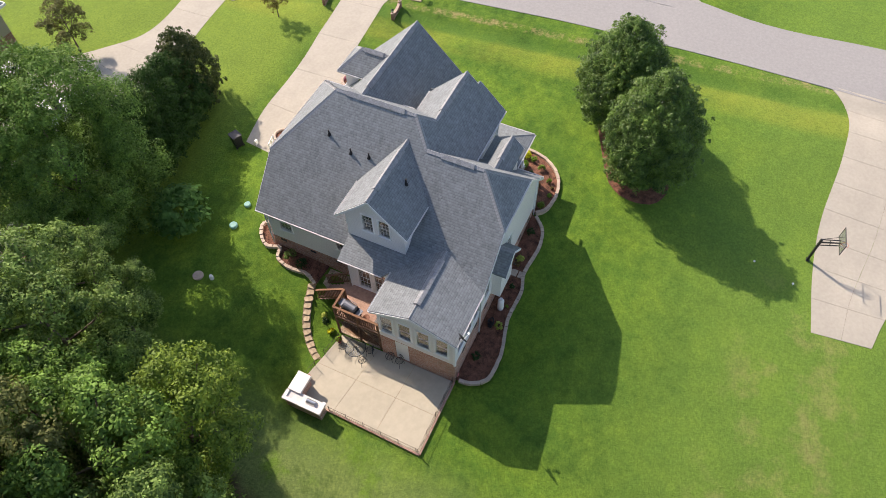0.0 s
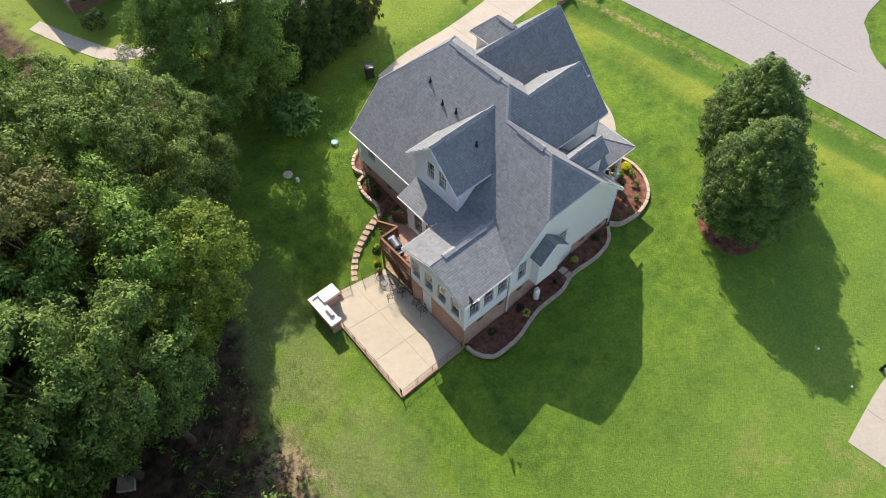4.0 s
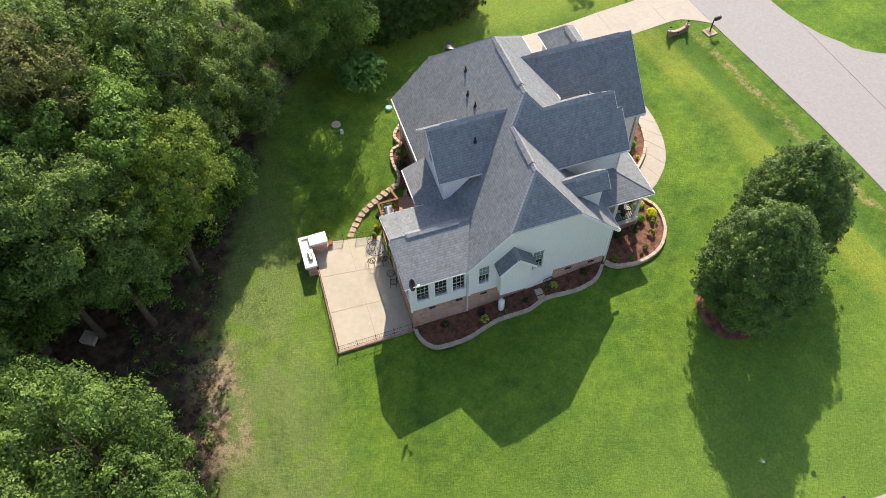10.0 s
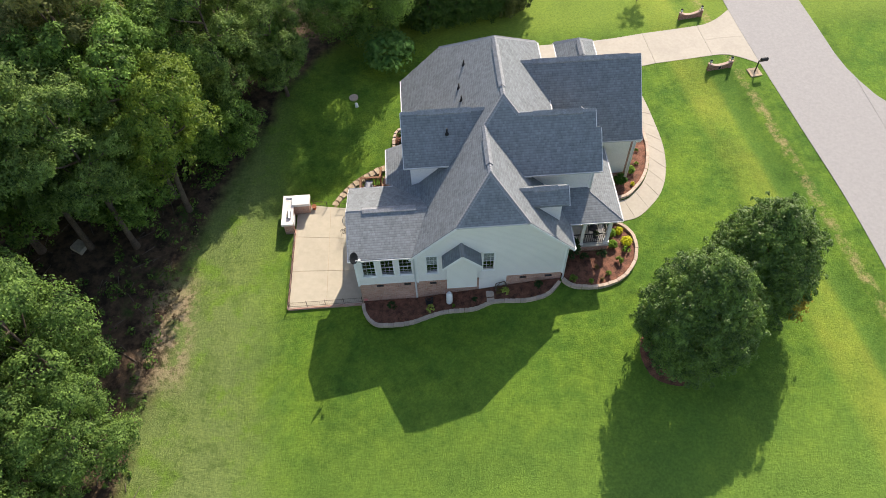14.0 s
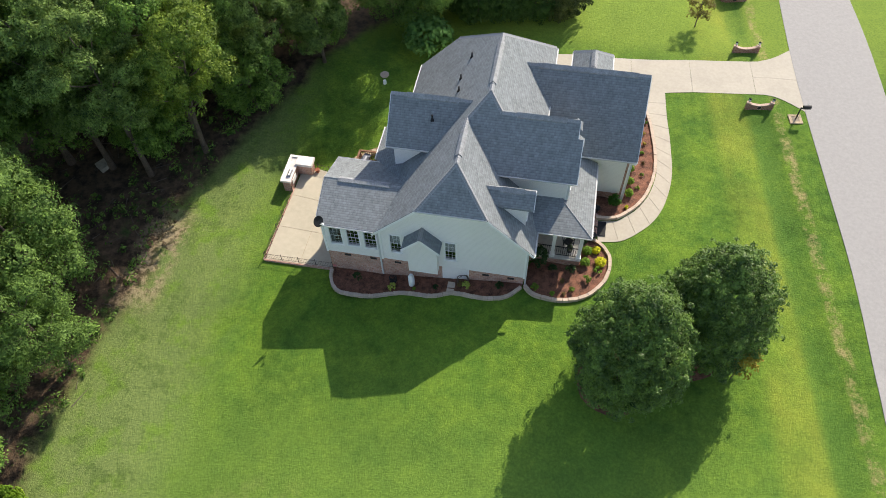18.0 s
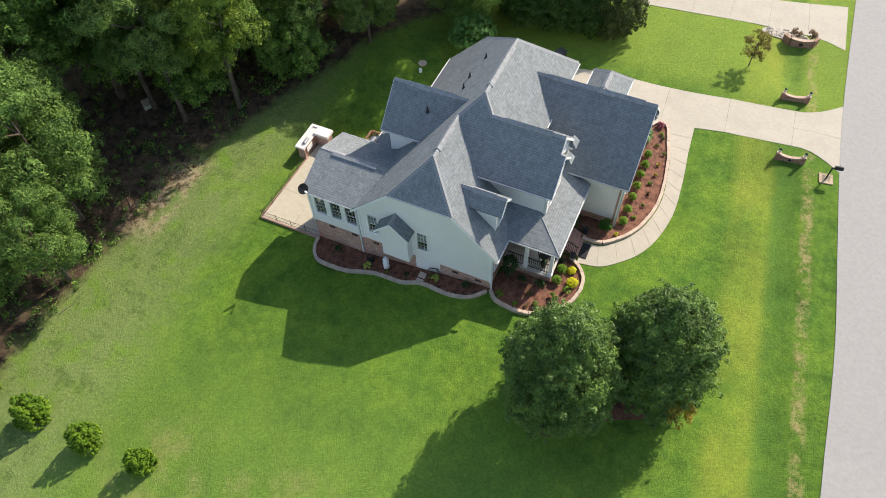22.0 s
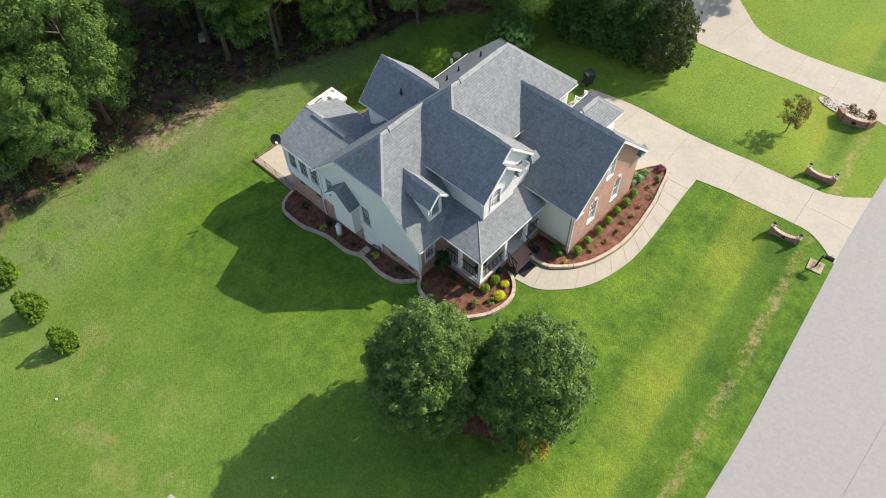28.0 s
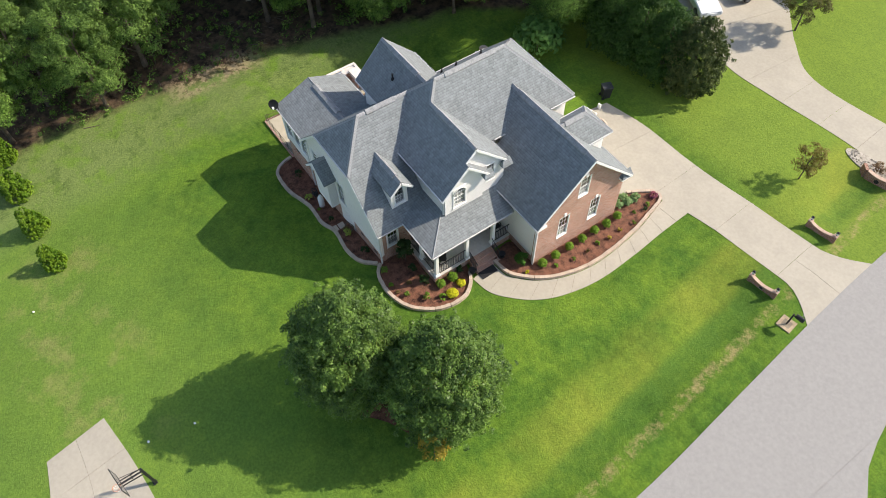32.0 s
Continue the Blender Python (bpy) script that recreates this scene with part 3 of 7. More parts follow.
def paving(name, sections, material, lift, label, category):
    """Cast concrete panels with open joints; each section lies between two lines and has its rows and columns."""
    ob = thing(name, None, label, category, kind="structure")
    for left, right, rows, cols in sections:
        n = rows * 6 + 1
        L, R = resample(left, n), resample(right, n)
        part("joint_bed", strip_mesh("joint_bed", L, R, M_JOINT, lift=lift - 0.025, thick=0.2, across=cols * 3), ob)
        for r, c in [(r, c) for r in range(rows) for c in range(cols)]:
            li, ri = [], []
            for k in range(7):
                i = r * 6 + k
                t0, t1 = c / cols, (c + 1) / cols
                a, b = Vector(L[i]), Vector(R[i])
                g = 0.008 / max((b - a).length, 0.5)
                li.append(a.lerp(b, t0 + (g if c else 0))); ri.append(a.lerp(b, t1 - (g if c < cols - 1 else 0)))
            for q in (li, ri):
                d0, d1 = (q[1] - q[0]).normalized() * 0.008, (q[-1] - q[-2]).normalized() * 0.008
                q[0] += d0; q[-1] -= d1
            part("panel", strip_mesh("panel", [tuple(p) for p in li], [tuple(p) for p in ri], material, lift=lift, thick=0.1, across=3), ob)
    return ob


M_JOINT = mat("joint_soil", (0.22, 0.185, 0.135), var=0.3, bump=0.1)
side_road = thing("side_road", strip_mesh("side_road", resample([(35.7, 15.2), (36.6, 12.95), (37.8, 11.05), (39.6, 9.8), (43.6, 8.0), (50, 6.8), (90, 4)], 40), resample([(36.0, -7.0), (37.2, -5.0), (40, -1.6), (48, 0.5), (90, -1)], 40), M_ROAD, lift=0.05), "pale asphalt mouth of a side street", "road", kind="structure")

# driveway, front walk, hoop court
DRIVE = [([(9.6, 20.2), (12.5, 20.8), (16, 20.9), (17.4, 20.98)], [(9.3, 17.6), (12.0, 14.6), (16.2, 15.2), (17.6, 16.5)], 2, 1),
         ([(17.4, 20.98), (19.1, 21.14), (21.62, 21.52)], [(17.6, 16.5), (18.3, 17.2), (19.7, 17.63), (21.85, 18.08)], 1, 1),
         ([(21.62, 21.52), (24.2, 21.8), (26.0, 22.03)], [(21.85, 18.08), (24.1, 18.31), (26.25, 18.55)], 1, 1),
         ([(26.0, 22.03), (26.5, 22.1), (27.7, 22.7), (29.0, 23.8)], [(26.25, 18.55), (27.3, 18.57), (28.4, 18.06), (29.6, 17.2)], 1, 2)]
paving("driveway", DRIVE, M_CONC, 0.025, "pale concrete driveway with cut joints", "driveway")
WALK_OUT = [(16.0, 3.75), (17.3, 4.0), (18.3, 4.75), (19.3, 5.9), (20.0, 7.5), (20.4, 9.8), (20.3, 12.7), (20.05, 15.3), (19.9, 17.85)]
WALK_IN = [(15.7, 5.35), (16.9, 5.5), (17.6, 6.0), (18.4, 6.9), (19.1, 8.4), (19.45, 10.6), (19.15, 13.7), (18.7, 15.6), (18.12, 17.55)]
paving("front_walk", [(WALK_OUT, WALK_IN, 13, 1)], M_CONC, 0.035, "curved pale concrete front walk", "path")
COURT_W = [(11.1, -17.55), (15.0, -17.0), (19.5, -16.8), (25.0, -17.2), (29.5, -17.0), (31.6, -15.3)]
COURT_E = [(11.6, -20.9), (14.5, -21.6), (19.5, -23.5), (25.0, -23.5), (29.5, -22.5), (31.6, -23.5)]
paving("court", [(COURT_W, COURT_E, 9, 2)], M_CONC, 0.025, "pale concrete driveway used as a basketball court", "driveway")
NDRIVE_A = [(0, 34.5), (6.0, 32.0), (11.9, 30.0), (16, 30.1), (19.7, 30.5), (22.5, 30.7), (26.3, 30.7), (28.4, 30.0)]
NDRIVE_B = [(3, 44.0), (9.0, 40.0), (13.2, 36.0), (16.5, 33.9), (22, 34.2), (28.0, 35.5)]
paving("neighbour_driveway", [(NDRIVE_A, NDRIVE_B, 10, 1)], M_CONC, 0.025, "pale concrete driveway of the neighbouring house", "driveway")

# ---- house ----
house = thing("house", None, "two-storey house with pale siding, brick base and grey shingle roofs", "house")
ROOF_T = 0.13


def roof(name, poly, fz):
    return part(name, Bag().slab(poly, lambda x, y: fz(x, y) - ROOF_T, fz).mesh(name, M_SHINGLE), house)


zW = lambda x, y: x + 1.35
zE = lambda x, y: 16.61 - x
zNE = lambda x, y: 18.85 - x
zM = lambda x, y: y + 3.9
zMN = lambda x, y: 14.8 - y
zGS = lambda x, y: y - 2.0
zGN = lambda x, y: 19.1 - y
zSun_S = lambda x, y: 5.6 - 0.4 * (2.4 - y)
zSun_N = lambda x, y: 5.6 - 0.4 * (y - 2.4)
zLow = lambda x, y: 4.45 + 0.4 * (x - 1.94)
zPE = lambda x, y: 4.4 + 0.4 * (15.28 - x)
zPS = lambda x, y: 4.4 + 0.4 * (y - 1.43)
roof("roof_slope", [(3.03, -0.25), (5.69, -0.25), (7.63, 1.75), (7.63, 5.08), (8.75, 6.2), (8.75, 11.05), (5.65, 14.15), (3.03, 14.15)], zW)
roof("roof_slope", [(9.57, -0.25), (12.28, -0.25), (12.28, 3.4), (9.31, 3.4), (7.63, 5.08), (7.63, 1.75)], zE)
roof("roof_slope", [(5.69, -0.25), (9.57, -0.25), (7.63, 1.75)], lambda x, y: 7.04 + (y + 0.25) * 0.97)
roof("roof_slope", [(9.66, 3.05), (14.0, 3.05), (14.0, 4.75), (13.72, 4.75), (13.72, 5.45), (9.5, 5.45), (8.75, 6.2), (7.63, 5.08)], zM)
roof("roof_slope", [(9.5, 5.45), (13.72, 5.45), (13.72, 7.9), (11.95, 7.9)], zMN)
roof("roof_slope", [(8.75, 6.2), (9.5, 5.45), (11.95, 7.9), (11.95, 14.15), (11.85, 14.15), (8.75, 11.05)], zNE)
roof("roof_slope", [(5.65, 14.15), (11.85, 14.15), (8.75, 11.05)], lambda x, y: 7.0 + 14.15 - y)
roof("roof_slope", [(13.55, 7.0), (17.5, 7.0), (17.5, 10.55), (10.3, 10.55), (11.95, 8.9), (11.95, 7.6), (13.55, 7.6)], zGS)
roof("roof_slope", [(10.3, 10.55), (17.5, 10.55), (17.5, 14.15), (11.95, 14.15), (11.95, 12.2)], zGN)
# dormer over the garage doors
roof("roof_slope", [(14.22, 10.85), (14.22, 12.72), (15.45, 13.95), (15.45, 12.1)], lambda x, y: 8.2 - (x - 14.22))
roof("roof_slope", [(14.22, 10.85), (14.22, 12.72), (12.99, 13.95), (12.99, 12.1)], lambda x, y: 8.2 - (14.22 - x))
roof("roof_slope", [(14.22, 12.72), (12.99, 13.95), (15.45, 13.95)], lambda x, y: 8.2 - (y - 12.72))
# back dormer
roof("roof_slope", [(3.1, 6.28), (7.78, 6.28), (5.63, 4.13), (3.1, 4.13)], lambda x, y: y + 2.85)
roof("roof_slope", [(3.1, 6.28), (7.78, 6.28), (5.63, 8.43), (3.1, 8.43)], lambda x, y: 15.41 - y)
# low back roof and sunroom
roof("roof_slope", [(1.94, 5.27), (1.94, 8.0), (3.87, 8.0), (3.87, 3.35)], zLow)
roof("roof_slope", [(-0.3, 2.4), (-0.3, 4.85), (2.36, 4.85), (3.87, 3.35), (4.25, 2.4)], zSun_N)
roof("roof_slope", [(-0.3, -0.22), (3.2, -0.22), (4.25, 2.4), (-0.3, 2.4)], zSun_S)
# front porch
roof("roof_slope", [(15.28, 1.43), (15.28, 7.15), (13.5, 7.15), (13.5, 3.21)], zPE)
roof("roof_slope", [(12.21, 1.43), (15.28, 1.43), (13.5, 3.21), (13.5, 3.4), (11.42, 3.4)], zPS)
# small front dormer
roof("roof_slope", [(9.2, 1.78), (11.9, 1.78), (11.9, 1.06), (9.93, 1.06)], lambda x, y: 7.4 - (1.78 - y))
roof("roof_slope", [(9.2, 1.78), (11.9, 1.78), (11.9, 2.5), (9.93, 2.5)], lambda x, y: 7.4 - (y - 1.78))
# hearth bay on the side wall
roof("roof_slope", [(5.96, -0.85), (7.06, -0.85), (7.06, 0.02), (5.96, 0.02)], lambda x, y: 5.25 - (x - 5.96))
roof("roof_slope", [(5.96, -0.85), (4.86, -0.85), (4.86, 0.02), (5.96, 0.02)], lambda x, y: 5.25 - (5.96 - x))


def clip(poly, axis, value, keep_less):
    out = []
    for a, b in zip(poly, poly[1:] + poly[:1]):
        ia, ib = (a[axis] <= value) == keep_less or a[axis] == value, (b[axis] <= value) == keep_less or b[axis] == value
        if ia:
            out.append(a)
        if ia != ib:
            t = (value - a[axis]) / (b[axis] - a[axis])
            out.append(tuple(p + (q - p) * t for p, q in zip(a, b)))
    return out


def wall(name, plane, at, outline, holes, material, thick, parent=None, label=""):
    """An upright wall with openings through it. plane 'x' or 'y': the face stands at that value; its thickness runs to at + thick.
    outline: convex, in (along, z); holes: (a0, a1, z0, z1)."""
    put = (lambda a, z, d: (at + d, a, z)) if plane == "x" else (lambda a, z, d: (a, at + d, z))
    us = sorted({v for h in holes for v in h[:2]} | {-1e3, 1e3})
    zs = sorted({v for h in holes for v in h[2:]} | {-1e3, 1e3})
    bag = Bag()

    def quad(pts, flip):
        bag.add(pts if not flip else pts[::-1], [tuple(range(len(pts)))])

    flip = (plane == "x") == (thick > 0)
    for u0, u1 in zip(us, us[1:]):
        for z0, z1 in zip(zs, zs[1:]):
            if any(h[0] <= u0 and u1 <= h[1] and h[2] <= z0 and z1 <= h[3] for h in holes):
                continue
            cell = outline
            for ax, val, less in ((0, u0, False), (0, u1, True), (1, z0, False), (1, z1, True)):
                if len(cell) > 2:
                    cell = clip(cell, ax, val, less)
            if len(cell) > 2:
                quad([put(a, z, 0) for a, z in cell], flip)
                quad([put(a, z, thick) for a, z in cell], not flip)
    n = len(outline)
    for i in range(n):
        a, b = outline[i], outline[(i + 1) % n]
        quad([put(*a, 0), put(*a, thick), put(*b, thick), put(*b, 0)], flip)
    for h in holes:
        c = [(h[0], h[2]), (h[1], h[2]), (h[1], h[3]), (h[0], h[3])]
        for i in range(4):
            a, b = c[i], c[(i + 1) % 4]
            quad([put(*a, 0), put(*a, thick), put(*b, thick), put(*b, 0)], not flip)
    me = bag.mesh(name, material, uv=False)
    bm = bmesh.new(); bm.from_mesh(me); bmesh.ops.remove_doubles(bm, verts=bm.verts, dist=1e-4); bmesh.ops.recalc_face_normals(bm, faces=bm.faces); bm.to_mesh(me); bm.free()
    uvmap(me)
    return part(name, me, parent or house, label)


M_BLIND = mat("grey_white_blind", (0.66, 0.65, 0.63), rough=0.7, var=0.1, bump=0.0)


def window(plane, at, out, a0, a1, z0, z1, cols=3, rows=2, arch=False, trim=0.07, shutters=False, grid=True, set_in=0.0, keystone=False, blind=False):
    """A double-hung window in an opening; out is the sign of the outward direction."""
    if set_in:
        at, a0, a1, z0, z1 = at - out * set_in, a0 + trim, a1 - trim, z0 + trim + 0.045, z1 - trim
    put = (lambda a, d0, d1: (at + min(out * d0, out * d1), at + max(out * d0, out * d1), a[0], a[1])) if plane == "x" else (lambda a, d0, d1: (a[0], a[1], at + min(out * d0, out * d1), at + max(out * d0, out * d1)))
    frame_bag = Bag()
    for a, zz in (((a0 - trim, a0), (z0 - trim, z1 + trim)), ((a1, a1 + trim), (z0 - trim, z1 + trim)), ((a0, a1), (z1, z1 + trim)), ((a0, a1), (z0 - trim, z0))):
        frame_bag.box(*put(a, -0.08, 0.035), *zz)
    w = part("window", frame_bag.mesh("window", M_TRIM), house)
    mid = (z0 + z1) / 2
    s = 0.024
    for n, (q0, q1, d) in enumerate(((z0, mid + 0.02, -0.03), (mid - 0.02, z1, -0.005))):
        sb = Bag()
        for a, zz in (((a0, a0 + s), (q0, q1)), ((a1 - s, a1), (q0, q1)), ((a0 + s, a1 - s), (q0, q0 + s)), ((a0 + s, a1 - s), (q1 - s, q1))):
            sb.box(*put(a, d - 0.03, d), *zz)
        if grid:
            for c in range(1, cols):
                ac = a0 + (a1 - a0) * c / cols
                sb.box(*put((ac - 0.007, ac + 0.007), d - 0.025, d - 0.005), q0 + s, q1 - s)
            for r in range(1, rows):
                zr = q0 + (q1 - q0) * r / rows
                sb.box(*put((a0 + s, a1 - s), d - 0.024, d - 0.006), zr - 0.007, zr + 0.007)
        part("sash", sb.mesh("sash", M_TRIM), w)
        part("pane", Bag().box(*put((a0 + s, a1 - s), d - 0.018, d - 0.012), q0 + s, q1 - s).mesh("pane", M_GLASS), w).visible_shadow = False
    part("sill", Bag().box(*put((a0 - trim - (0.0 if set_in else 0.03), a1 + trim + (0.0 if set_in else 0.03)), -0.02, 0.07), z0 - trim - 0.04, z0 - trim).mesh("sill", M_TRIM), w)
    if keystone:
        c = (a0 + a1) / 2
        part("keystone", Bag().box(*put((c - 0.09, c + 0.09), set_in - 0.02, set_in + 0.05), z1 + trim, z1 + trim + 0.26).mesh("keystone", M_TRIM), w, "white keystone")
        for q0, q1 in ((a0 - trim - 0.02, c - 0.1), (c + 0.1, a1 + trim + 0.02)):
            part("lintel", Bag().box(*put((q0, q1), set_in - 0.02, set_in + 0.012), z1 + trim, z1 + trim + 0.2).mesh("lintel", M_BRICK), w)
    if blind:
        part("blind", Bag().box(*put((a0, a1), -0.078, -0.062), mid + 0.03 if blind == "top" else z0, mid - 0.03 if blind is True else z1).mesh("blind", M_BLIND), w, "white sheet standing in for sky reflected in the panes" if blind == "full" else "half-white sheet standing in for sky reflected in the panes")
    if arch:
        c, rad, n = (a0 + a1) / 2, (a1 - a0) / 2, 12
        zs = z1 - rad
        pt = lambda a, z, d: (at + out * d, a, z) if plane == "x" else (a, at + out * d, z)
        for side in (-1, 1):
            arc = [(c + side * rad * math.cos(math.pi / 2 * k / n), zs + rad * math.sin(math.pi / 2 * k / n)) for k in range(n + 1)]
            ring = arc + [(c, z1 + trim + 0.01), (c + side * (rad + trim + 0.01), z1 + trim + 0.01), (c + side * (rad + trim + 0.01), zs)]
            m = len(ring)
            v = [pt(a, z, 0.04) for a, z in ring] + [pt(a, z, -0.03) for a, z in ring]
            me = Bag().add(v, [tuple(range(m)), tuple(range(m, 2 * m))[::-1]] + [(k, m + k, m + (k + 1) % m, (k + 1) % m) for k in range(m)]).mesh("spandrel", M_SIDING)
            bm = bmesh.new(); bm.from_mesh(me); bmesh.ops.recalc_face_normals(bm, faces=bm.faces); bmesh.ops.triangulate(bm, faces=[q for q in bm.faces if len(q.verts) > 4]); bm.to_mesh(me); bm.free()
            part("spandrel", me, w)
        part("arch_trim", Bag().tube([pt(c + (rad + 0.02) * math.cos(math.pi * k / 16), zs + (rad + 0.02) * math.sin(math.pi * k / 16), 0.045) for k in range(17)], 0.035, 6).mesh("arch_trim", M_TRIM), w)
    return w


T = 0.2
BRICK_TOP = 1.65
# side wall facing south
S_W = [(3.98, 4.6, 2.54, 4.14), (7.2, 7.83, 2.5, 4.14)]
wall("wall", "y", 0.0, [(3.4, BRICK_TOP), (11.85, BRICK_TOP), (11.85, 4.62), (9.62, 6.85), (5.62, 6.85), (3.4, 4.62)], S_W, M_SIDING, T)
wall("foundation", "y", 0.0, [(3.4, -0.9), (7.0, -0.4), (7.0, BRICK_TOP), (3.4, BRICK_TOP)], [], M_BRICK, T)
wall("foundation", "y", 0.0, [(8.62, -0.3), (11.85, 0.0), (11.85, BRICK_TOP), (8.62, BRICK_TOP)], [], M_BRICK, T)
wall("wall", "y", -0.015, [(7.0, -0.3), (8.62, -0.3), (8.62, BRICK_TOP), (7.0, BRICK_TOP)], [], M_SIDING, T, label="pale panel over the crawlspace opening")
# sunroom
SUN_S = [(0.35, 1.06, 2.58, 4.06), (1.4, 2.11, 2.58, 4.06), (2.43, 3.14, 2.58, 4.06)]
wall("wall", "y", 0.0, [(0.2, BRICK_TOP), (3.4, BRICK_TOP), (3.4, 4.4), (0.2, 4.4)], SUN_S, M_SIDING, T)
wall("foundation", "y", 0.0, [(0.0, -1.0), (3.4, -1.0), (3.4, BRICK_TOP), (0.0, BRICK_TOP)], [], M_BRICK, T)
SUN_W = [(0.42, 1.12, 2.35, 3.95), (1.52, 2.22, 2.35, 3.95), (2.62, 3.32, 2.35, 3.95), (3.72, 4.42, 2.35, 3.95)]
DOOR = (2.85, 3.7, -0.48, 1.6)
wall("wall", "x", 0.0, [(0.0, BRICK_TOP), (4.6, BRICK_TOP), (4.6, 4.52), (2.4, 5.42), (0.0, 4.46)], SUN_W, M_SIDING, T)
wall("foundation", "x", 0.0, [(0.2, -1.0), (4.6, -1.0), (4.6, BRICK_TOP), (0.2, BRICK_TOP)], [DOOR], M_BRICK, T)
wall("wall", "y", 4.6, [(0.2, BRICK_TOP), (2.35, BRICK_TOP), (2.35, 4.5), (0.2, 4.5)], [], M_SIDING, -T)
wall("foundation", "y", 4.6, [(0.2, -1.0), (2.35, -1.0), (2.35, BRICK_TOP), (0.2, BRICK_TOP)], [], M_BRICK, -T)
# low back wall onto the deck
LOW_W = [(5.3, 6.05, 1.75, 3.75), (6.35, 7.1, 1.75, 3.75)]
wall("wall", "x", 2.35, [(4.6, 1.2), (7.75, 1.2), (7.75, 4.45), (4.6, 4.45)], LOW_W, M_SIDING, T)
wall("wall", "y", 7.75, [(2.55, 1.2), (3.4, 1.2), (3.4, 4.8), (2.55, 4.5)], [], M_SIDING, -T)
# back wall
BACK_W = [(12.2, 12.95, 2.75, 4.05), (8.5, 9.1, 2.9, 4.05)]
wall("wall", "x", 3.4, [(7.75, BRICK_TOP), (13.85, BRICK_TOP), (13.85, 4.6), (7.75, 4.6)], BACK_W, M_SIDING, T)
wall("foundation", "x", 3.4, [(4.6, -1.0), (13.85, -0.4), (13.85, BRICK_TOP), (4.6, BRICK_TOP)], [], M_BRICK, T)
wall("wall", "y", 13.85, [(3.6, 0.0), (11.6, 0.0), (11.6, 6.8), (5.8, 6.8), (3.6, 4.75)], [], M_SIDING, -T)
wall("wall", "x", 11.65, [(7.6, 5.0), (13.65, 5.0), (13.65, 6.95), (7.6, 6.95)], [], M_SIDING, -T)
# back dormer
DORM_W = [(5.35, 5.97, 6.05, 7.35), (6.35, 6.97, 6.05, 7.35)]
wall("wall", "x", 3.42, [(4.5, 4.85), (8.05, 4.85), (8.05, 7.1), (6.28, 8.88), (4.5, 7.1)], DORM_W, M_SIDING, T)
for yy, tk in ((4.5, T), (8.05, -T)):
    wall("wall", "y", yy, [(3.62, 4.9), (5.6, 6.85), (5.6, 7.1), (3.62, 7.1)], [], M_SIDING, tk)
# front: south part in brick, then the porch
wall("wall", "x", 11.85, [(0.2, 0.2), (3.4, 0.2), (3.4, 4.5), (0.2, 4.5)], [(0.55, 1.2, 2.35, 3.85)], M_BRICK, -T)
wall("wall", "y", 3.4, [(9.6, 6.0), (13.55, 1.5), (13.55, 7.15), (9.6, 7.15)], [], M_SIDING, T)
wall("wall", "x", 13.55, [(3.6, 1.3), (7.6, 1.3), (7.6, 7.05), (5.45, 9.15), (3.6, 7.35)], [(6.35, 6.85, 6.0, 7.2), (5.1, 6.1, 1.75, 3.9)], M_SIDING, -T)
wall("wall", "x", 13.72, [(3.4, 5.1), (6.0, 5.1), (6.0, 7.3), (4.72, 8.45), (3.4, 7.15)], [(4.0, 4.75, 5.5, 6.9)], M_SIDING, -0.16)
wall("wall", "y", 7.6, [(11.67, 4.9), (13.34, 4.9), (13.34, 7.05), (11.67, 7.05)], [], M_SIDING, -T)
# garage wing
GAR_W = [(8.95, 9.75, 2.3, 4.25), (11.35, 12.12, 2.3, 4.25), (10.1, 10.87, 5.3, 6.95)]
wall("wall", "x", 17.2, [(7.3, 0.6), (13.85, 0.6), (13.85, 5.1), (10.55, 8.32), (7.3, 5.12)], GAR_W, M_BRICK, -T)
wall("wall", "y", 7.3, [(13.55, 1.65), (17.0, 1.65), (17.0, 5.1), (13.55, 5.1)], [], M_SIDING, T)
wall("foundation", "y", 7.3, [(13.55, 0.5), (17.0, 0.5), (17.0, 1.65), (13.55, 1.65)], [], M_BRICK, T)
wall("wall", "y", 13.85, [(11.85, 0.6), (17.0, 0.6), (17.0, 5.1), (11.85, 5.1)], [], M_SIDING, -T)
wall("wall", "y", 13.55, [(13.2, 5.0), (15.25, 5.0), (15.25, 6.95), (13.2, 6.95)], [(13.9, 14.6, 5.7, 6.8)], M_SIDING, -T)
for xx, tk in ((13.2, T), (15.3, -T)):
    wall("wall", "x", xx, [(12.0, 7.0), (13.35, 5.6), (13.35, 7.1), (12.0, 7.1)], [], M_SIDING, tk)
# small front dormer
wall("wall", "x", 11.55, [(1.24, 4.95), (2.32, 4.95), (2.32, 6.75), (1.78, 7.25), (1.24, 6.75)], [(1.5, 2.06, 5.35, 6.55)], M_SIDING, -0.15)
for yy, tk in ((1.24, 0.15), (2.32, -0.15)):
    wall("wall", "y", yy, [(9.9, 6.6), (11.4, 5.0), (11.4, 6.8), (9.9, 6.8)], [], M_SIDING, tk)
# hearth bay
wall("wall", "y", -0.55, [(5.1, 1.62), (6.82, 1.62), (6.82, 4.28), (5.96, 5.1), (5.1, 4.28)], [], M_SIDING, 0.12)
for xx, tk in ((5.1, 0.12), (6.82, -0.12)):
    wall("wall", "x", xx, [(-0.43, 1.62), (0.0, 1.62), (0.0, 4.3), (-0.43, 4.3)], [], M_SIDING, tk)
part("bay_floor", Bag().box(5.1, 6.82, -0.55, 0.0, 1.54, 1.618).mesh("bay_floor", M_TRIM), house)

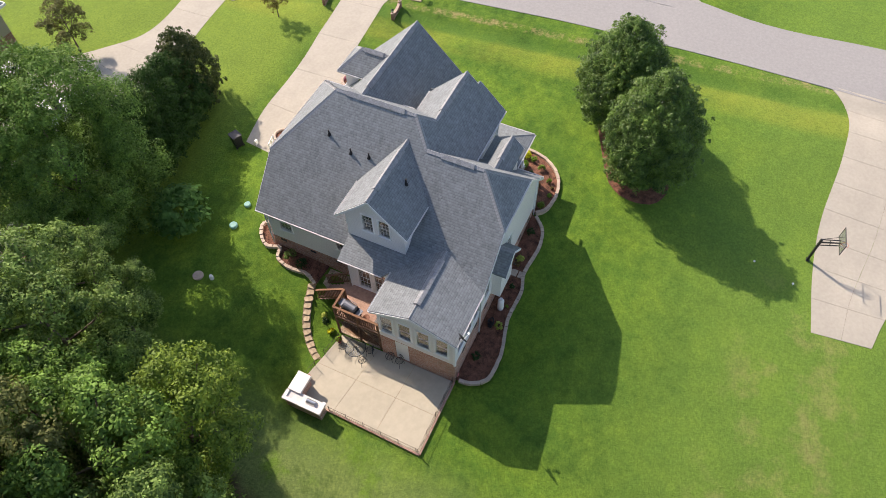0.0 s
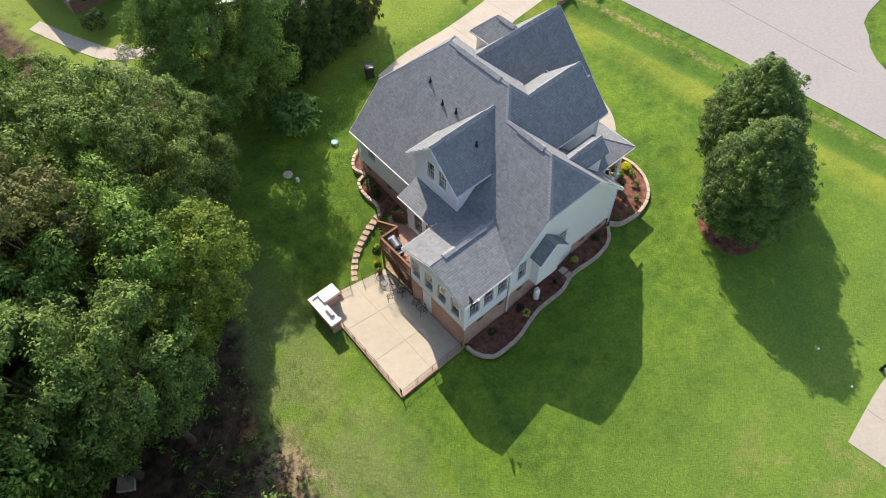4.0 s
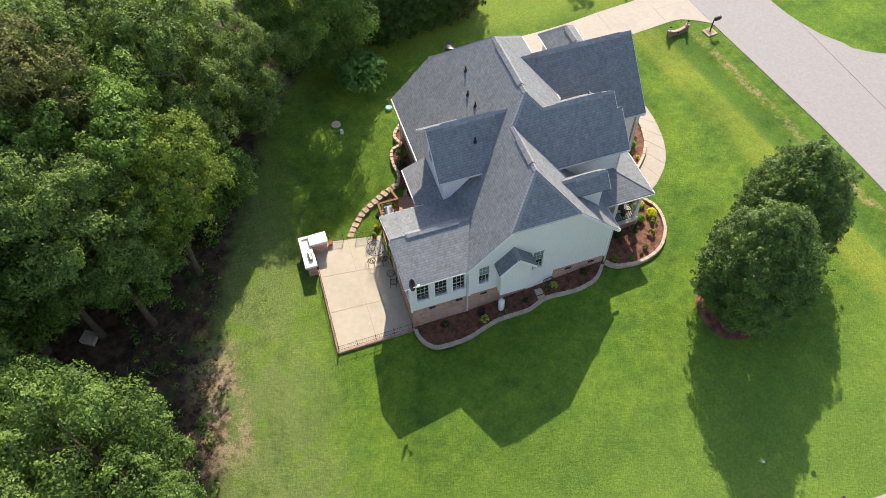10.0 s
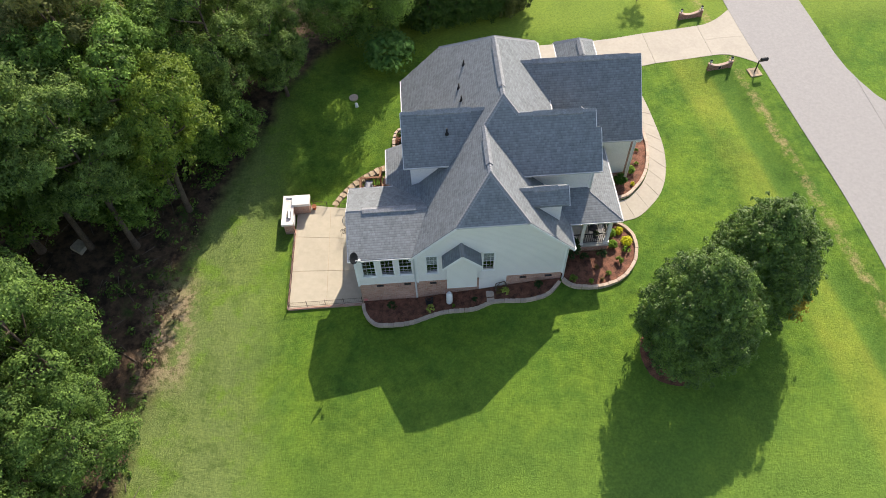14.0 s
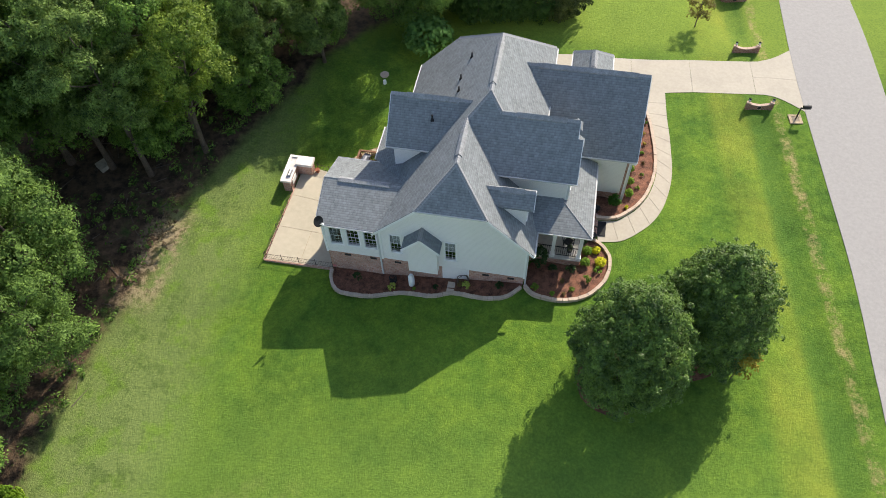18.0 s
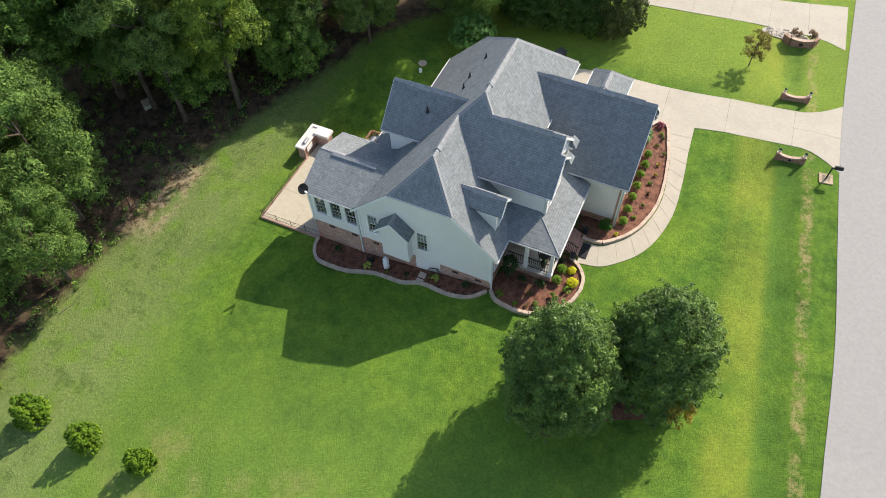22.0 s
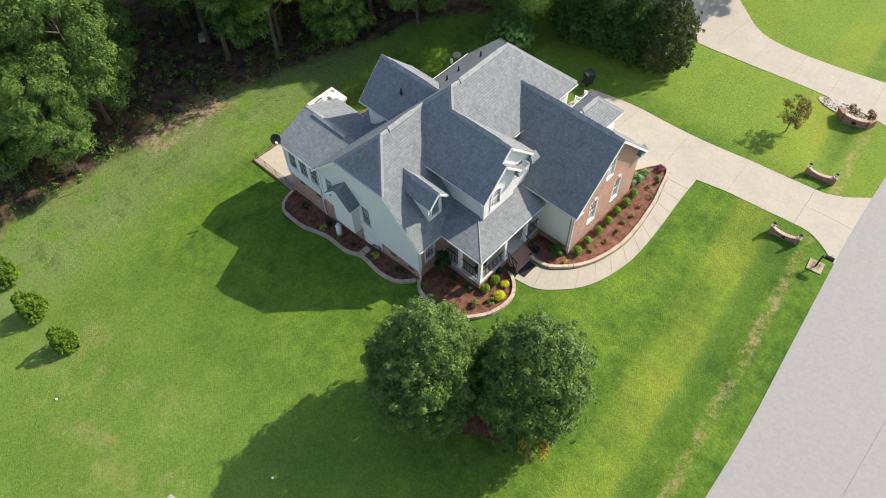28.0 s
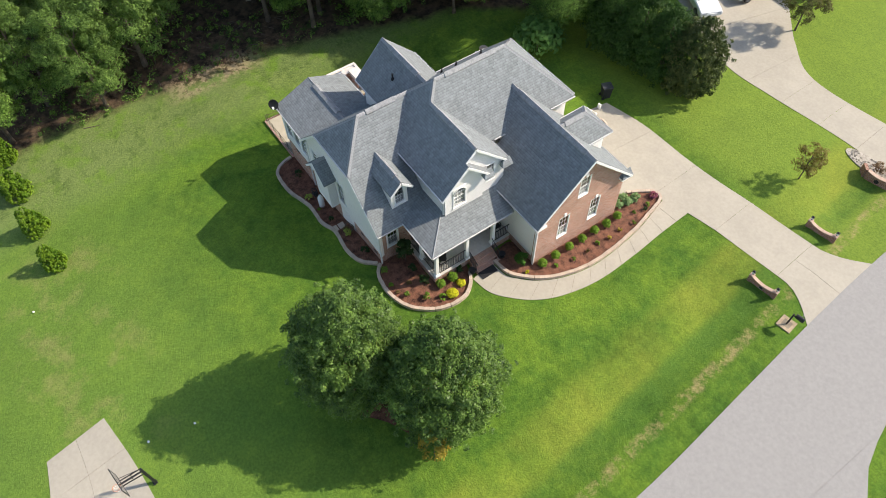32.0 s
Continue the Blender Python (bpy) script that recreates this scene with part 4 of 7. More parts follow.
for h in S_W:
    window("y", 0.0, -1, *h, blind="top")
for h in SUN_S:
    window("y", 0.0, -1, *h, trim=0.06)
for h in SUN_W:
    window("x", 0.0, -1, *h, trim=0.1, grid=False)
for h in LOW_W:
    window("x", 2.35, -1, *h, trim=0.09)
for h in BACK_W:
    window("x", 3.4, -1, *h)
for h in DORM_W:
    window("x", 3.42, -1, *h)
window("x", 11.85, 1, 0.55, 1.2, 2.35, 3.85, trim=0.1, blind=True)
window("x", 13.55, 1, 6.35, 6.85, 6.0, 7.2)
# full pale sheet behind the arched panes imitates reflected sky
window("x", 13.72, 1, 4.0, 4.75, 5.5, 6.9, arch=True, blind="full")
for h in GAR_W:
    window("x", 17.2, 1, *h, trim=0.05, set_in=0.02, keystone=True, blind=True)
window("y", 13.55, 1, 13.9, 14.6, 5.7, 6.8)
window("x", 11.55, 1, 1.5, 2.06, 5.35, 6.55, blind=True)
part("door", Bag().box(0.06, 0.11, 2.85, 3.7, -0.48, 1.6).mesh("door", M_WHITE), house, "white patio door")

# ridge vents and caps, gutters, fascias
M_VENT = mat("grey_ridge_cap", (0.275, 0.283, 0.29), var=0.3, scale=30, bump=0.3)
M_PIPE = mat("black_vent_pipe", (0.02, 0.02, 0.022), rough=0.6, var=0.2, bump=0.0)


def ridge_vent(p, q, slope=1.0):
    bag = Bag()
    p, q = Vector(p), Vector(q)
    s = (q - p).normalized().cross(Vector((0, 0, 1)))
    for side in (-1, 1):
        o = s * side
        n = max(2, int((q - p).length / 0.16))
        for k in range(n):
            a, b = p.lerp(q, k / n), p.lerp(q, (k + 0.97) / n)
            hi, lo = 0.09 - 0.19 * slope, -0.03 - 0.19 * slope
            v = [a + Vector((0, 0, 0.10)), a + o * 0.19 + Vector((0, 0, hi)), b + o * 0.19 + Vector((0, 0, hi)), b + Vector((0, 0, 0.10)), a + o * 0.18 + Vector((0, 0, lo)), b + o * 0.18 + Vector((0, 0, lo))]
            bag.add(v, [(0, 1, 2, 3), (1, 4, 5, 2), (0, 4, 1), (3, 2, 5)])
    return part("ridge_vent", bag.mesh("ridge_vent", M_VENT), house, "raised grey ridge vent")


def ridge_cap(p, q):
    """A ridge laid with overlapping cap shingles, each its own piece."""
    p, q = Vector(p), Vector(q)
    n = max(2, int((q - p).length / 0.17))
    L = (q - p).length / n
    s = (q - p).normalized().cross(Vector((0, 0, 1))).normalized()
    a, b = Vector((0, 0, 0)), (q - p) / n * 0.97
    dn = Vector((0, 0, -0.09))
    lift = Vector((0, 0, 0.025))
    v = [a - s * 0.13 + dn, a + lift, a + s * 0.13 + dn, b - s * 0.13 + dn, b + lift * 2.0, b + s * 0.13 + dn]
    me = Bag().add(v, [(0, 1, 4, 3), (1, 2, 5, 4), (0, 2, 1), (3, 4, 5)]).mesh("cap_shingle", M_VENT)
    ob = part("ridge_cap", Bag().beam(p - lift, q - lift, 0.06, 0.05).mesh("ridge_cap", M_VENT), house)
    for k in range(n):
        c = part("cap_shingle", me, ob)
        c.location = p.lerp(q, k / n)
    return ob


ridge_vent((8.75, 10.4, 10.1), (8.75, 6.85, 10.1))
ridge_vent((7.63, 4.2, 8.98), (7.63, 2.3, 8.98))
ridge_vent((11.0, 10.55, 8.55), (16.8, 10.55, 8.55))
ridge_vent((10.3, 5.45, 9.35), (13.0, 5.45, 9.35))
ridge_vent((4.0, 6.28, 9.13), (7.0, 6.28, 9.13))
ridge_vent((0.6, 2.4, 5.6), (3.6, 2.4, 5.6), 0.4)
ridge_vent((14.22, 11.2, 8.2), (14.22, 12.5, 8.2))
ridge_vent((10.0, 1.78, 7.4), (11.3, 1.78, 7.4))
ridge_cap((8.75, 11.05, 10.1), (8.75, 6.2, 10.1))
ridge_cap((7.63, 5.08, 8.98), (7.63, 1.75, 8.98))
ridge_cap((10.3, 10.55, 8.55), (17.5, 10.55, 8.55))
ridge_cap((9.5, 5.45, 9.35), (13.72, 5.45, 9.35))
ridge_cap((3.1, 6.28, 9.13), (7.78, 6.28, 9.13))
ridge_cap((-0.3, 2.4, 5.6), (4.25, 2.4, 5.6))
ridge_cap((14.22, 10.85, 8.2), (14.22, 12.72, 8.2))
ridge_cap((14.22, 12.72, 8.2), (12.99, 13.95, 6.97))
ridge_cap((14.22, 12.72, 8.2), (15.45, 13.95, 6.97))
ridge_cap((9.2, 1.78, 7.4), (11.9, 1.78, 7.4))
ridge_cap((5.69, -0.25, 7.04), (7.63, 1.75, 8.98))
ridge_cap((9.57, -0.25, 7.04), (7.63, 1.75, 8.98))
ridge_cap((5.65, 14.15, 7.0), (8.75, 11.05, 10.1))
ridge_cap((11.85, 14.15, 7.0), (8.75, 11.05, 10.1))
ridge_cap((7.63, 5.08, 8.98), (8.75, 6.2, 10.1))
ridge_cap((9.5, 5.45, 9.35), (8.75, 6.2, 10.1))
ridge_cap((15.28, 1.43, 4.4), (13.5, 3.21, 5.11))
ridge_cap((5.96, -0.85, 5.25), (5.96, 0.0, 5.25))


def gutter(p, q, inward):
    """A covered gutter under an eave; inward points to the wall."""
    p, q, o = Vector(p), Vector(q), Vector(inward)
    bag = Bag()
    dz = Vector((0, 0, 1))
    sec = [o * 0.02 - dz * 0.035, o * 0.02 - dz * 0.13, -o * 0.045 - dz * 0.13, -o * 0.075 - dz * 0.05, -o * 0.075 - dz * 0.012, -o * 0.062 - dz * 0.012, -o * 0.058 - dz * 0.035]
    v = [p + s for s in sec] + [q + s for s in sec]
    n = len(sec)
    bag.add(v, [(i, (i + 1) % n, n + (i + 1) % n, n + i) for i in range(n)] + [tuple(range(n)), tuple(range(n, 2 * n))[::-1]])
    me = bag.mesh("gutter", M_GUTTER)
    bm = bmesh.new(); bm.from_mesh(me); bmesh.ops.recalc_face_normals(bm, faces=bm.faces); bm.to_mesh(me); bm.free()
    return part("gutter", me, house)


gutter((3.03, 8.0, 4.38), (3.03, 14.15, 4.38), (1, 0, 0))
gutter((1.94, 5.27, 4.45), (1.94, 8.0, 4.45), (1, 0, 0))
gutter((-0.3, -0.22, 4.55), (3.2, -0.22, 4.55), (0, 1, 0))
gutter((-0.3, 4.85, 4.62), (2.36, 4.85, 4.62), (0, -1, 0))
gutter((12.28, -0.25, 4.33), (12.28, 1.43, 4.33), (-1, 0, 0))
gutter((12.28, 1.43, 4.4), (15.28, 1.43, 4.4), (0, 1, 0))
gutter((15.28, 1.43, 4.4), (15.28, 7.0, 4.4), (-1, 0, 0))
gutter((9.66, 3.05, 6.95), (14.0, 3.05, 6.95), (0, 1, 0))
gutter((12.0, 7.9, 6.9), (13.72, 7.9, 6.9), (0, -1, 0))
gutter((13.6, 7.0, 5.0), (17.5, 7.0, 5.0), (0, 1, 0))
gutter((12.0, 14.15, 4.95), (17.5, 14.15, 4.95), (0, -1, 0))
gutter((11.95, 8.1, 6.9), (11.95, 8.9, 6.9), (-1, 0, 0))
gutter((11.95, 12.3, 6.9), (11.95, 14.15, 6.9), (-1, 0, 0))
gutter((12.99, 13.95, 6.95), (15.45, 13.95, 6.95), (0, -1, 0))
gutter((15.45, 12.2, 6.95), (15.45, 13.95, 6.95), (-1, 0, 0))
gutter((12.99, 12.2, 6.95), (12.99, 13.95, 6.95), (1, 0, 0))
gutter((3.1, 4.13, 6.98), (5.6, 4.13, 6.98), (0, 1, 0))
gutter((3.1, 8.43, 6.98), (5.6, 8.43, 6.98), (0, -1, 0))
gutter((5.69, -0.25, 7.04), (9.57, -0.25, 7.04), (0, 1, 0))
gutter((5.65, 14.15, 7.0), (11.85, 14.15, 7.0), (0, -1, 0))


def rake(p, q):
    p, q = Vector(p), Vector(q)
    off = Vector((0, 0, -0.13))
    return part("rake_board", Bag().beam(p + off, q + off, 0.035, 0.13).mesh("rake_board", M_TRIM), house)


rake((3.03, -0.27, 4.38), (5.69, -0.27, 7.04))
rake((12.28, -0.27, 4.33), (9.57, -0.27, 7.04))
rake((3.03, 14.17, 4.38), (5.65, 14.17, 7.0))
rake((17.52, 7.0, 5.0), (17.52, 10.55, 8.55))
rake((17.52, 14.15, 4.95), (17.52, 10.55, 8.55))
rake((14.02, 3.05, 6.95), (14.02, 4.75, 8.65))
rake((13.74, 4.75, 8.65), (13.74, 5.45, 9.35))
rake((13.74, 7.9, 6.9), (13.74, 5.45, 9.35))
rake((3.08, 4.13, 6.98), (3.08, 6.28, 9.13))
rake((3.08, 8.43, 6.98), (3.08, 6.28, 9.13))
rake((-0.32, -0.22, 4.55), (-0.32, 2.4, 5.6))
rake((-0.32, 4.85, 4.62), (-0.32, 2.4, 5.6))
rake((11.92, 1.06, 6.68), (11.92, 1.78, 7.4))
rake((11.92, 2.5, 6.68), (11.92, 1.78, 7.4))
rake((4.86, -0.87, 4.15), (5.96, -0.87, 5.25))
rake((7.06, -0.87, 4.15), (5.96, -0.87, 5.25))

# ---- house details ----
def upright(name, x, y, z0, z1, w, material, parent, label=""):
    return part(name, Bag().box(x - w / 2, x + w / 2, y - w / 2, y + w / 2, z0, z1).mesh(name, material), parent, label)


PORCH_Z = 1.62
porch = thing("front_porch", None, "covered front porch with brick base, white columns and black railings", "porch")
part("base", Bag().slab([(11.87, 1.75), (14.95, 1.75), (14.95, 7.28), (13.56, 7.28), (13.56, 3.38), (11.87, 3.38)], 0.3, PORCH_Z - 0.08).mesh("base", M_BRICK), porch, "red brick porch base")
part("floor", Bag().slab([(11.87, 1.72), (14.98, 1.72), (14.98, 7.28), (13.56, 7.28), (13.56, 3.38), (11.87, 3.38)], PORCH_Z - 0.078, PORCH_Z).mesh("floor", mat("porch_floor", (0.5, 0.47, 0.42), var=0.12)), porch)
part("ceiling_board", Bag().slab([(12.25, 1.5), (15.2, 1.5), (15.2, 7.2), (13.56, 7.2), (13.56, 3.38), (12.25, 3.38)], 4.16, 4.2).mesh("ceiling_board", M_TRIM), porch)
part("beam", Bag().box(12.2, 14.95, 1.8, 1.95, 3.98, 4.16).box(14.8, 14.95, 1.95, 7.28, 3.98, 4.16).mesh("beam", M_TRIM), porch)
for cx, cy in ((14.85, 1.95), (14.85, 4.1), (14.85, 6.0), (13.3, 1.95)):
    c = part("column", Bag().box(cx - 0.1, cx + 0.1, cy - 0.1, cy + 0.1, PORCH_Z + 0.16, 3.9).mesh("column", M_TRIM), porch)
    part("plinth", Bag().box(cx - 0.15, cx + 0.15, cy - 0.15, cy + 0.15, PORCH_Z, PORCH_Z + 0.16).mesh("plinth", M_TRIM), c)
    part("capital", Bag().box(cx - 0.14, cx + 0.14, cy - 0.14, cy + 0.14, 3.88, 3.99).mesh("capital", M_TRIM), c)


def railing(name, p, q, parent, h=0.9, gap=0.12, material=None, r=0.012):
    """Top and bottom rail with balusters between two points at floor height."""
    material = material or M_IRON
    p, q = Vector(p), Vector(q)
    up = Vector((0, 0, 1))
    top = part(name, Bag().beam(p + up * h, q + up * h, 0.045, 0.04).mesh(name, material), parent)
    part("bottom_rail", Bag().beam(p + up * 0.1, q + up * 0.1, 0.03, 0.03).mesh("bottom_rail", material), top)
    n = max(2, int((q - p).length / gap))
    for k in range(1, n):
        a = p.lerp(q, k / n)
        part("baluster", Bag().box(a.x - r, a.x + r, a.y - r, a.y + r, a.z + 0.1, a.z + h).mesh("baluster", material), top)
    return top


railing("railing", (12.1, 1.95, PORCH_Z), (13.2, 1.95, PORCH_Z), porch)
railing("railing", (13.4, 1.95, PORCH_Z), (14.75, 1.95, PORCH_Z), porch)
railing("railing", (14.85, 2.05, PORCH_Z), (14.85, 4.0, PORCH_Z), porch)
railing("railing", (14.85, 6.1, PORCH_Z), (14.85, 7.25, PORCH_Z), porch)
for k in range(3):
    part("step", Bag().box(14.99 + 0.3 * k, 15.29 + 0.3 * k, 4.15, 5.9, 0.7, PORCH_Z - 0.15 - 0.16 * k).mesh("step", M_BRICK), porch, "red brick step")
for yy in (4.2, 5.85):
    railing("handrail", (15.0, yy, PORCH_Z - 0.1), (15.85, yy, PORCH_Z - 0.55), porch, h=0.85)
part("front_door", Bag().box(13.56, 13.6, 5.1, 6.1, PORCH_Z, 3.75).mesh("front_door", mat("front_door", (0.10, 0.04, 0.03), rough=0.4, var=0.2)), porch, "dark red front door")
door_mat = thing("door_mat", Bag().box(15.75, 16.4, 4.2, 5.3, 1.10, 1.145).mesh("door_mat", mat("black_rubber", (0.02, 0.02, 0.022), var=0.3, scale=40, bump=0.4)), "black rubber mat at the foot of the brick steps", "door mat")


def pot(x, y, z, r, material, label, leaf=None):
    pts = [(0, 0, 0), (0, 0, r * 1.6), (0, 0, r * 1.75), (0, 0, r * 1.55)]
    ob = thing("planter", None, label, "planter", at=(x, y, z))
    part("pot", Bag().tube(pts, [r * 0.7, r, r * 1.06, r * 0.86], 14).mesh("pot", material), ob)
    if leaf:
        b = part("plant", clumps("plant", [(Vector((0, 0, r * 2.1)), r * 1.1)], 60, 0.07, random.Random(int(x * 10)), leaf), ob)
    return ob


def porch_chair(x, y, turn, label):
    ob = thing("porch_chair", None, label, "chair", "chairs on the porch", at=pose(x, y, PORCH_Z, 0, 0, turn))
    part("seat", Bag().box(-0.26, 0.26, -0.26, 0.26, 0.38, 0.43).mesh("seat", M_IRON), ob)
    part("backrest", Bag().beam((-0.24, 0.25, 0.43), (-0.24, 0.36, 0.95), 0.04, 0.04).beam((0.24, 0.25, 0.43), (0.24, 0.36, 0.95), 0.04, 0.04).beam((-0.24, 0.36, 0.93), (0.24, 0.36, 0.93), 0.04, 0.05).beam((-0.1, 0.27, 0.43), (-0.1, 0.36, 0.93), 0.03, 0.02).beam((0.1, 0.27, 0.43), (0.1, 0.36, 0.93), 0.03, 0.02).mesh("backrest", M_IRON), ob)
    for a, b in ((-1, -1), (1, -1), (-1, 1), (1, 1)):
        part("leg", Bag().box(a * 0.22 - 0.02, a * 0.22 + 0.02, b * 0.22 - 0.02, b * 0.22 + 0.02, 0, 0.38).mesh("leg", M_IRON), ob)
        if b < 0:
            part("arm", Bag().box(a * 0.25 - 0.025, a * 0.25 + 0.025, -0.25, 0.28, 0.6, 0.64).box(a * 0.25 - 0.02, a * 0.25 + 0.02, -0.24, -0.2, 0.43, 0.6).mesh("arm", M_IRON), ob)
    return ob


def clumps(name, balls, n, size, rng, material, flat=0.5):
    """Leaves gathered in loose balls: (centre, radius), n leaves each; every leaf is folded along its rib."""
    g = np.random.RandomState(rng.randrange(1 << 30))
    c = np.repeat(np.array([tuple(b[0]) for b in balls]), n, axis=0)
    r = np.repeat(np.array([b[1] for b in balls]), n)[:, None]
    m = len(c)
    unit = lambda a: a / np.maximum(np.linalg.norm(a, axis=1, keepdims=True), 1e-6)
    u, a = g.uniform(-0.75, 1, m), g.uniform(0, 6.2832, m)
    s = np.sqrt(np.maximum(0, 1 - u * u))
    d = np.stack((s * np.cos(a), s * np.sin(a), u), 1)
    p = c + d * r * g.uniform(0.5, 1.08, (m, 1))
    nrm = unit(d + g.uniform((-1, -1, -0.4), (1, 1, 1), (m, 3)) * 0.5 + np.array((0, 0, 0.45)))
    t = unit(np.cross(nrm, g.uniform(-1, 1, (m, 3))))
    b = np.cross(nrm, t)
    L = size * g.uniform(0.6, 1.25, (m, 1)); W = L * flat * g.uniform(0.8, 1.2, (m, 1))
    v = np.stack((p - t * L, p + b * W - nrm * W * 0.35, p + t * L - nrm * L * 0.3, p - b * W - nrm * W * 0.35), 1).reshape(-1, 3)
    o = np.arange(m)[:, None] * 4
    f = np.concatenate((o + [0, 1, 2], o + [0, 2, 3]), 1).reshape(-1, 3)
    return raw(name, v.tolist(), f.tolist(), material, uv=False)


porch_chair(14.15, 6.75, 90, "black metal porch chair by the garage wall")
porch_chair(14.2, 2.75, 60, "black metal porch chair behind the railing")
pot(15.65, 3.95, 1.12, 0.2, M_BLACK, "black pot beside the front steps")
pot(15.75, 6.1, 1.12, 0.2, M_BLACK, "black pot at the end of the front steps")
pot(14.3, 2.35, PORCH_Z, 0.2, M_BLACK, "black pot with a fern on the porch", L_DARK)

# downspouts
for pts in (((3.28, -0.07, 4.3), (3.28, -0.07, 0.0)), ((11.95, -0.07, 4.3), (11.95, -0.07, 0.9)), ((17.26, 7.24, 4.9), (17.26, 7.24, 1.0)), ((2.28, 4.9, 4.4), (2.28, 4.9, 1.6)), ((13.62, 3.33, 6.8), (13.62, 3.33, 5.2)), ((3.33, 13.9, 4.3), (3.33, 13.9, 0.8))):
    part("downspout", Bag().beam(*pts, 0.09, 0.07, up=(0, 1, 0)).mesh("downspout", M_GUTTER), house)
# corner boards
for x, y, z0, z1 in ((-0.01, -0.01, 1.65, 4.4), (11.86, -0.01, 1.65, 4.4), (3.41, -0.012, 1.65, 4.4), (13.58, 3.39, 5.15, 7.0), (17.19, 7.29, 1.2, 5.0)):
    part("corner_board", Bag().box(x - 0.06, x + 0.06, y - 0.06, y + 0.06, z0, z1).mesh("corner_board", M_TRIM), house)
# foundation vents
for x in (1.0, 2.6):
    part("vent", Bag().box(x, x + 0.4, -0.02, 0.0, 1.38, 1.56).mesh("vent", M_BLACK), house, "dark foundation vent")
for x in (4.1, 9.4, 10.9):
    part("vent", Bag().box(x, x + 0.4, -0.02, 0.0, 1.3, 1.48).mesh("vent", M_BLACK), house, "dark foundation vent")
for y in (9.0, 10.8, 12.9):
    part("vent", Bag().box(3.38, 3.4, y, y + 0.4, 1.35, 1.53).mesh("vent", M_BLACK), house, "dark foundation vent")
part("vent", Bag().box(14.95, 14.965, 2.6, 3.0, 1.1, 1.28).mesh("vent", M_BLACK), porch, "dark foundation vent")
# roof pipes
for x, y in ((6.96, 10.8), (6.55, 9.26), (6.62, 8.16)):
    part("vent_pipe", Bag().tube([(x, y, zW(x, y) - 0.1), (x, y, zW(x, y) + 0.34)], 0.045, 8).tube([(x, y, zW(x, y) - 0.06), (x, y, zW(x, y) + 0.14)], [0.12, 0.05], 8).mesh("vent_pipe", M_PIPE), house)
part("vent_pipe", Bag().tube([(5.6, 5.35, 8.1), (5.6, 5.35, 8.6)], 0.05, 8).tube([(5.6, 5.35, 8.16), (5.6, 5.35, 8.36)], [0.12, 0.05], 8).mesh("vent_pipe", M_PIPE), house)
# soffit returns on the front gables
for x, y, z in ((17.36, 13.75, 4.85), (13.7, 7.55, 6.8), (17.36, 7.35, 4.85)):
    part("cornice_return", Bag().box(x - 0.16, x + 0.12, y - 0.38, y + 0.38, z - 0.1, z + 0.06).mesh("cornice_return", M_TRIM), house)
roof("roof_slope", [(13.55, 4.75), (14.0, 4.75), (14.0, 6.35), (13.55, 6.35)], lambda x, y: 8.65 - (y - 4.75))
rake((14.02, 6.35, 7.05), (14.02, 4.75, 8.65))

# small shingled caps on the cornice returns
for x, y, z, w in ((17.38, 13.78, 4.92, 0.42), (13.86, 7.5, 6.87, 0.36), (14.02, 6.12, 7.0, 0.34)):
    part("return_cap", Bag().add([(x - 0.22, y - w, z), (x + 0.16, y - w, z), (x + 0.16, y + w, z), (x - 0.22, y + w, z), (x - 0.22, y - w * 0.2, z + 0.34), (x - 0.22, y + w, z + 0.34)], [(0, 3, 2, 1), (0, 1, 4), (1, 2, 5, 4), (2, 3, 5), (0, 4, 5, 3)]).mesh("return_cap", M_SHINGLE), house, "dark shingled cornice cap")

# satellite dish
dish = thing("satellite_dish", None, "dark grey satellite dish on the sunroom gutter", "satellite dish", at=pose(0.05, -0.28, 4.55))
bag = Bag()
rings, seg = 5, 20
for i in range(rings + 1):
    r = 0.42 * i / rings
    for k in range(seg):
        a = 2 * math.pi * k / seg
        bag.v.append((r * math.cos(a), r * math.sin(a) * 1.1, 0.28 * (r / 0.42) ** 2 * 0.35))
for i in range(rings):
    for k in range(seg):
        a, b = i * seg + k, i * seg + (k + 1) % seg
        bag.f.append((a, b, b + seg, a + seg))
d = part("reflector", bag.mesh("reflector", M_BLACK, smooth=True), dish)
aim = Vector((0.8, -0.45, 0.4)).normalized()
d.matrix_basis = Matrix.Translation((-0.02, -0.1, 0.5)) @ aim.to_track_quat("Z", "Y").to_matrix().to_4x4() @ Matrix.Scale(0.76, 4)
sol = d.modifiers.new("thick", "SOLIDIFY"); sol.thickness = 0.012
part("mast", Bag().tube([(0.1, 0.1, 0.0), (0.1, 0.05, 0.35), (-0.02, -0.05, 0.52)], 0.025, 8).mesh("mast", M_IRON), dish)
part("feed_arm", Bag().beam((-0.02, -0.1, 0.22), (0.34, -0.3, 0.52), 0.03, 0.03).box(0.29, 0.41, -0.36, -0.25, 0.5, 0.62).mesh("feed_arm", M_WHITE), dish)

